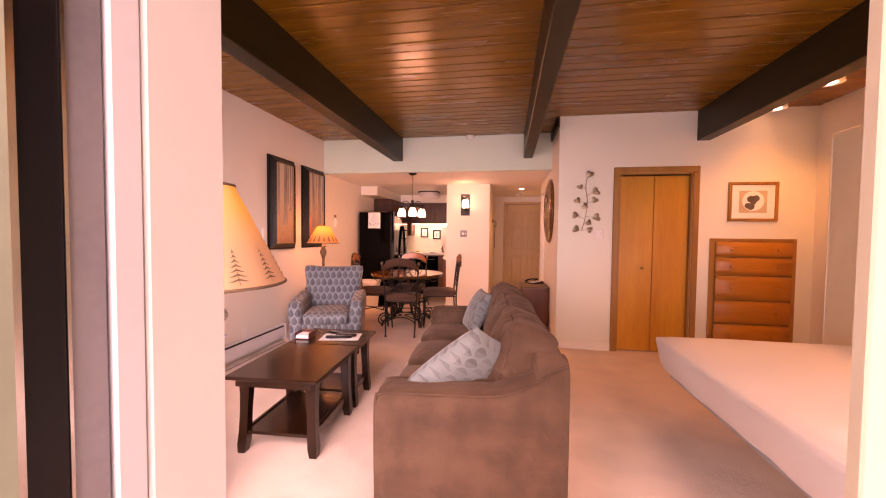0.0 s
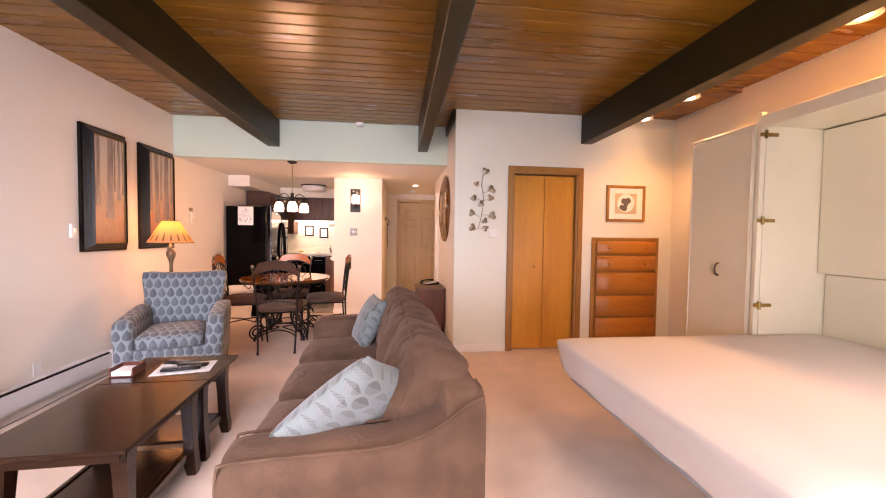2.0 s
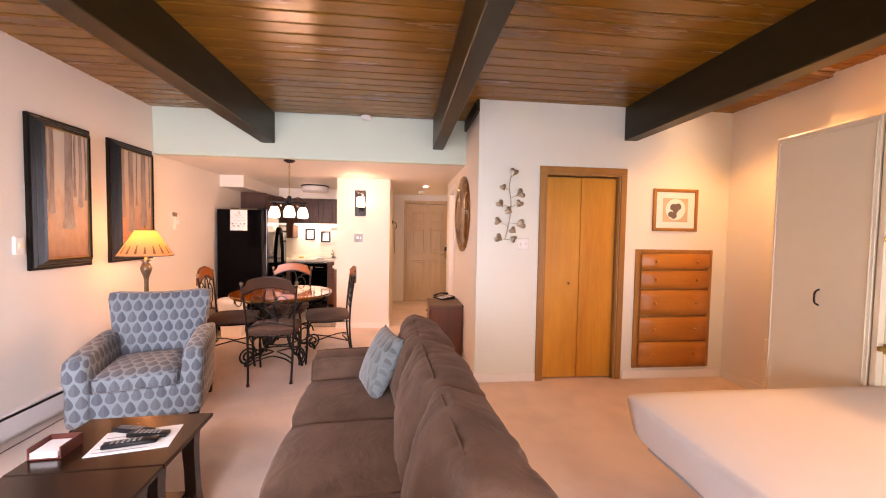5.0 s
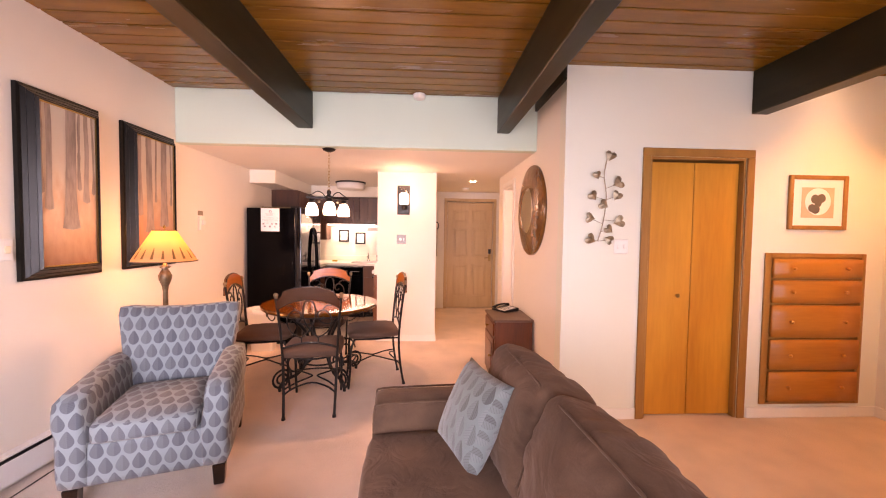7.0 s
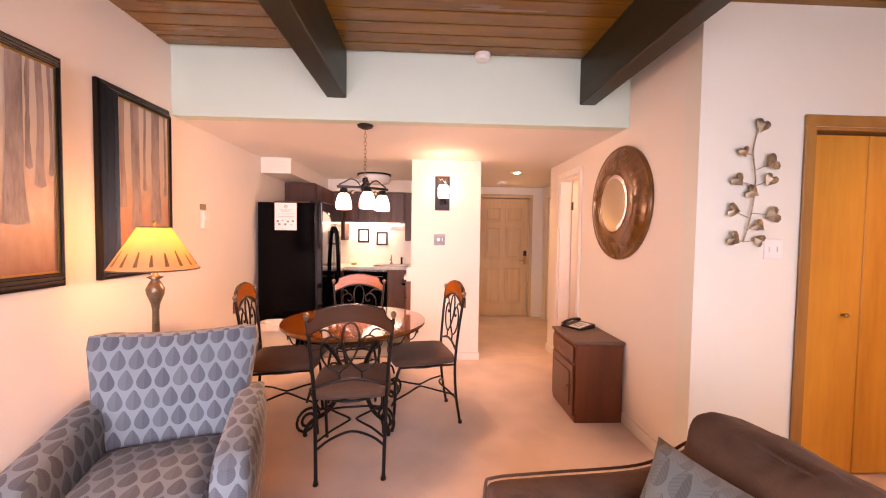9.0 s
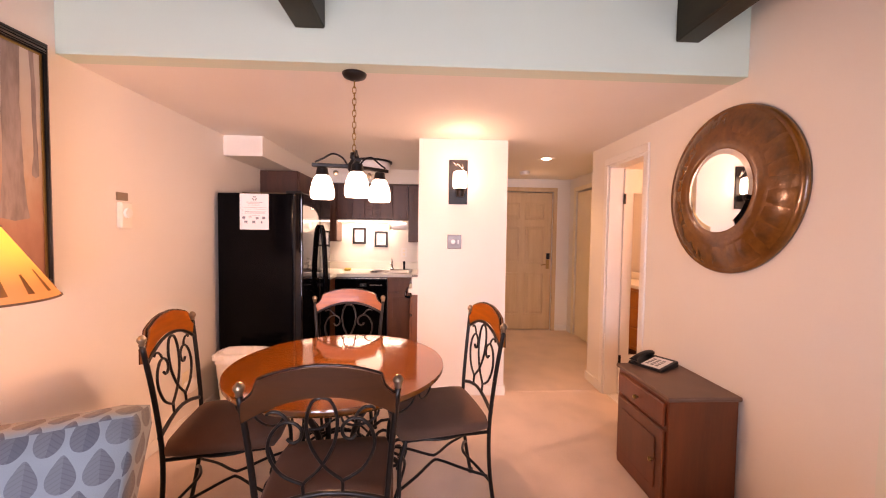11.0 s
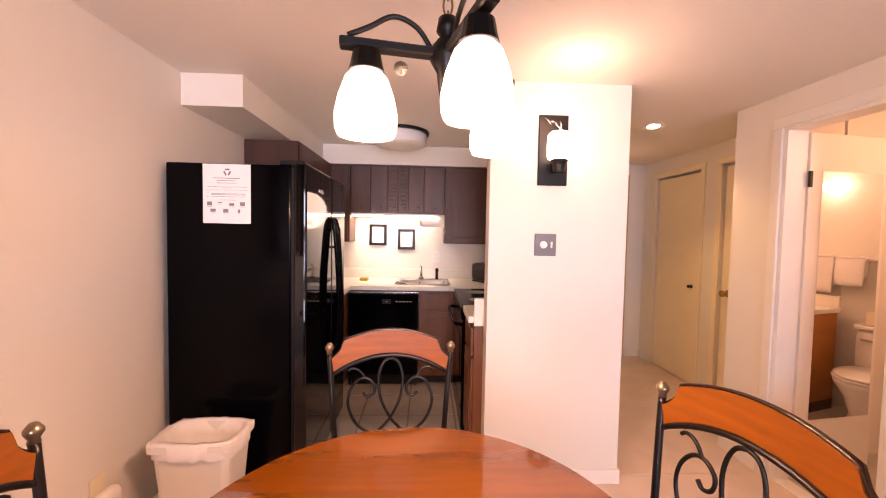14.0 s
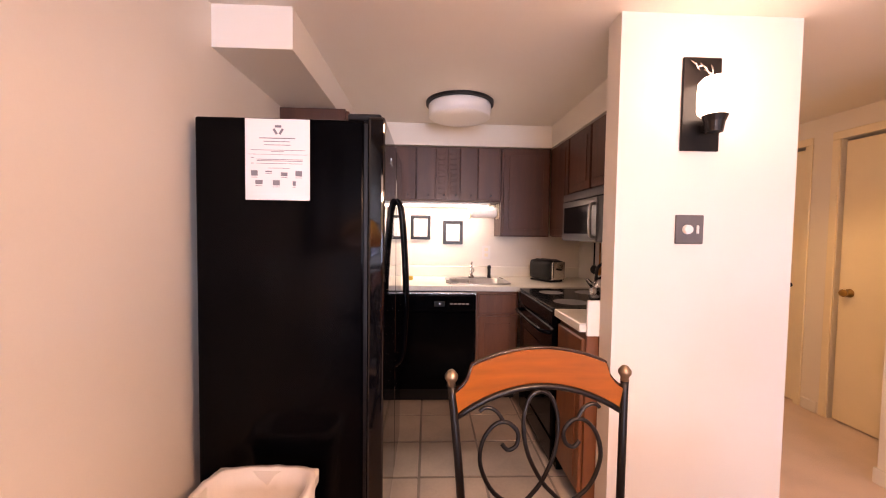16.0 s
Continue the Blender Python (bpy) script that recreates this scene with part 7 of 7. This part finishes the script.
# wall cabinets
for (x0, x1, z0, doors) in ((-2.60, -2.36, 1.29, 1), (-2.355, -1.455, 1.575, 6), (-1.45, -1.04, 1.29, 1)):
    wc = thing("kitchen_wall_cabinet", (0, 0, 0), 0, "dark brown oak wall cabinet" + (" over the sink" if doors == 6 else " in the corner" if x0 > -2 else " beside the refrigerator"), "cabinet", "kitchen wall cabinets")
    part("body", B(x0, x1, 9.58, 9.886, z0, 2.025, 0.002), M_DARKCAB, wc)
    n = doors
    if n == 6:
        # carved centre strip between plank doors
        edges = (-2.34, -2.16, -2.0, -1.90, -1.80, -1.65, -1.47)
        for a, b in zip(edges, edges[1:]):
            d = cab_door(wc, a + 0.003, b - 0.003, 9.58, z0 + 0.01, 2.015, M_DARKCAB, rails=False)
            if a in (-2.0, -1.90):
                for k in range(9):
                    zz = z0 + 0.06 + 0.04 * k
                    part("carved_block", B((a + b) / 2 - 0.03, (a + b) / 2 + 0.03, 9.556, 9.562, zz, zz + 0.024, 0.003), M_DARKCAB, d)
            o = part("pull", lathe(bmesh.new(), [(0, 0), (0.008, 0), (0.006, 0.012), (0, 0.014)], 10), M_BLACKM, d, loc=((a + b) / 2 + 0.02, 9.562, z0 + 0.05))
            o.rotation_euler = (radians(90), 0, 0)
    else:
        cab_door(wc, x0 + 0.015, x1 - 0.015, 9.58, z0 + 0.01, 2.015, M_DARKCAB)
for k, (y0, y1, z0) in enumerate(((8.08, 8.41, 1.29), (8.415, 8.785, 1.60), (8.79, 9.16, 1.60), (9.165, 9.57, 1.29))):
    wc = thing("kitchen_wall_cabinet", (0, 0, 0), 0, "dark brown oak wall cabinet " + ("above the microwave" if k in (1, 2) else "along the side wall"), "cabinet", "kitchen wall cabinets")
    part("body", B(-1.02, -0.655, y0, y1, z0, 2.025, 0.002), M_DARKCAB, wc)
    cab_door(wc, y0 + 0.01, y1 - 0.01, -1.02, z0 + 0.01, 2.015, M_DARKCAB, "x")
wc = thing("kitchen_wall_cabinet", (0, 0, 0), 0, "dark brown oak wall cabinet high above the refrigerator", "cabinet", "kitchen wall cabinets")
part("body", B(XL + 0.002, -2.55, 8.69, 9.57, 1.45, 2.03, 0.002), M_DARKCAB, wc)
cab_door(wc, 8.70, 9.56, -2.53, 1.46, 2.02, M_DARKCAB, "x")
bt = thing("storage_basket", (-2.46, 8.20, 1.712), 0, "low brown tray lying on the refrigerator", "tray")
part("tray_body", B(-0.35, 0.10, -0.15, 0.15, 0, 0.03, 0.005), material("olive_brown_tray", (0.16, 0.11, 0.05), 0.7), bt)

M_MWGREY = material("charcoal_enamel", (0.085, 0.085, 0.095), 0.3, vary=0.05, bump=0.0)
mw = thing("microwave", (-1.06, 8.42, 1.27), 0, "over-range microwave with a charcoal grey front", "microwave")
part("body", B(0, 0.40, 0, 0.74, 0, 0.325, 0.004), M_BLACK, mw)
part("vent_grille", B(-0.012, 0, 0, 0.74, 0.275, 0.325, 0.004), M_MWGREY, mw)
part("door", B(-0.016, 0, 0.18, 0.74, 0.0, 0.27, 0.005), M_MWGREY, mw, "dark grey framed microwave door")
part("door_window", B(-0.018, -0.016, 0.25, 0.70, 0.05, 0.23), M_BLACK, mw)
part("control_panel", B(-0.014, 0, 0, 0.175, 0, 0.27, 0.004), M_BLACKM, mw)
part("handle", tube(bmesh.new(), smooth_line([(-0.016, 0.205, 0.03), (-0.045, 0.205, 0.05), (-0.045, 0.205, 0.21), (-0.016, 0.205, 0.23)], 4), 0.009, 8), M_STEEL, mw, "steel bar handle", smooth=True)

ul = thing("under_cabinet_light", (-1.95, 9.70, 1.548), 0, "long lit lamp under the wall cabinet", "lamp")
part("housing", B(-0.42, 0.42, -0.06, 0.06, 0.006, 0.026, 0.002), M_WHITEP, ul)
part("diffuser", B(-0.40, 0.40, -0.05, 0.05, -0.004, 0.005, 0.002), glow("lit_diffuser", (1.0, 0.97, 0.88), 8), ul, "glowing diffuser")
ht = thing("paper_towel_holder", (-1.56, 9.72, 1.50), 0, "white under-cabinet paper towel holder", "holder")
part("roll", box(bmesh.new(), -0.13, 0.10, -0.05, 0.05, -0.05, 0.045, 0.03, 3), M_PAPER, ht, smooth=False)
part("end_bracket", B(0.10, 0.112, -0.06, 0.06, -0.06, 0.07, 0.003), M_CREAM, ht)
part("end_bracket", B(-0.142, -0.13, -0.06, 0.06, -0.06, 0.07, 0.003), M_CREAM, ht)

to = thing("toaster", (-1.04, 9.62, 0.916), 28, "chrome and black two-slice toaster on the counter", "toaster")
part("body", S(-0.08, 0.08, -0.13, 0.13, 0.015, 0.185, 0.03, 6), M_BLACKM, to, smooth=True)
part("end_plate", B(-0.07, 0.07, -0.142, -0.128, 0.02, 0.17, 0.012, 2), M_CHROME, to, "chrome end plate")
part("lever", B(-0.015, 0.015, -0.165, -0.142, 0.10, 0.115, 0.003), M_BLACKM, to)
for x in (-0.035, 0.02):
    part("slot", B(x, x + 0.016, -0.09, 0.09, 0.183, 0.187), M_IRON, to)
part("base_foot", B(-0.07, 0.07, -0.12, 0.12, 0, 0.016, 0.003), M_BLACKM, to)
ke = thing("kettle", (-0.98, 8.66, 0.917), 0, "polished steel kettle on the range", "kettle")
part("pot", lathe(bmesh.new(), [(0, 0), (0.085, 0), (0.095, 0.02), (0.088, 0.08), (0.06, 0.13), (0.03, 0.145), (0, 0.15)], 28), M_CHROME, ke, smooth=True)
part("handle", tube(bmesh.new(), smooth_line([(-0.06, 0, 0.12), (-0.05, 0, 0.20), (0, 0, 0.225), (0.05, 0, 0.20), (0.06, 0, 0.12)], 5), 0.010, 8), M_BLACKM, ke, smooth=True)
part("spout", tube(bmesh.new(), [(-0.07, 0.0, 0.08), (-0.12, 0.0, 0.13)], [0.018, 0.010], 10), M_CHROME, ke, smooth=True)
ut = thing("utensil_rack", (-0.70, 9.25, 1.12), 0, "hanging brown wooden spoons and tools on the side wall", "utensils")
part("rail", tube(bmesh.new(), [(0, -0.25, 0.14), (0, 0.25, 0.14)], 0.006, 6), M_CHROME, ut)
for k in range(5):
    y = -0.2 + 0.1 * k
    bm = tube(bmesh.new(), [(0, y, 0.13), (0, y, -0.06)], 0.006, 6)
    lathe(bm, [(0, -0.13), (0.025, -0.11), (0.03, -0.085), (0.015, -0.055), (0, -0.05)], 10, c=(0, y))
    part("spoon", bm, M_CHEST if k % 2 else M_BLACKM, ut, smooth=True)
for x0, z0 in ((-1.52, 1.14),):
    ol = thing("outlet", (x0, 9.888, z0), 0, "cream outlet plate on the kitchen wall", "outlet")
    part("plate", B(-0.038, 0.038, -0.006, 0, -0.06, 0.06, 0.002), M_WHITEP, ol)
    for z in (-0.025, 0.025):
        part("socket", B(-0.016, 0.016, -0.009, -0.006, z - 0.014, z + 0.014, 0.002), M_CREAM, ol)
ol = thing("outlet", (-1.03, 9.888, 1.14), 0, "cream switch plate in the kitchen corner", "outlet")
part("plate", B(-0.02, 0.02, -0.006, 0, -0.03, 0.03, 0.002), M_WHITEP, ol)
pc = thing("plug_in_lantern", (-0.66, 8.30, 1.36), 0, "small black and clear lantern on the side wall", "ornament")
part("case", B(-0.06, -0.0, -0.04, 0.04, -0.08, 0.08, 0.01), M_CHROME, pc)
dl = thing("dish_scourer", (-2.22, 9.60, 0.916), 0, "small yellow sponge beside the sink", "sponge")
part("sponge", B(-0.04, 0.04, -0.03, 0.03, 0, 0.03, 0.006), material("yellow_sponge", (0.6, 0.42, 0.08), 0.9, bump=0.5), dl)
dr_ = thing("sink_stopper", (-1.86, 9.42, 0.916), 0, "round black rubber stopper on the counter", "stopper")
part("disc", lathe(bmesh.new(), [(0, 0), (0.05, 0), (0.055, 0.006), (0.03, 0.012), (0, 0.012)], 20), M_BLACKM, dr_)

kl = thing("kitchen_ceiling_light", (-1.85, 9.06, HS), 0, "round white drum ceiling light, unlit", "ceiling light")
part("drum", lathe(bmesh.new(), [(0, -0.112), (0.10, -0.112), (0.198, -0.109), (0.211, -0.100), (0.214, -0.03), (0.21, -0.02), (0, -0.02)], 48), material("milky_acrylic", (0.80, 0.78, 0.76), 0.35, vary=0.0, bump=0.0), kl, smooth=True)
part("base_ring", lathe(bmesh.new(), [(0.0, -0.02), (0.232, -0.02), (0.232, 0), (0, 0)], 48), M_IRON, kl, "dark base ring")

# coat hooks on the hall wall
hk = thing("coat_hook", (-0.53, 9.2, 1.60), 0, "carved brown wooden coat hook on the hall wall", "hook")
part("plaque", S(0, 0.02, -0.10, 0.10, -0.03, 0.05, 0.01, 6, wob=0.01), M_RUSTIC, hk, smooth=True)
part("hook", tube(bmesh.new(), smooth_line([(0.02, 0, 0.02), (0.07, 0, -0.01), (0.08, 0, -0.08), (0.05, 0, -0.10)], 4), 0.007, 6), M_IRON, hk, smooth=True)
part("hanging_strap", B(0.05, 0.058, -0.012, 0.012, -0.55, -0.06, 0.002), M_IRON, hk, "dark hanging strap")
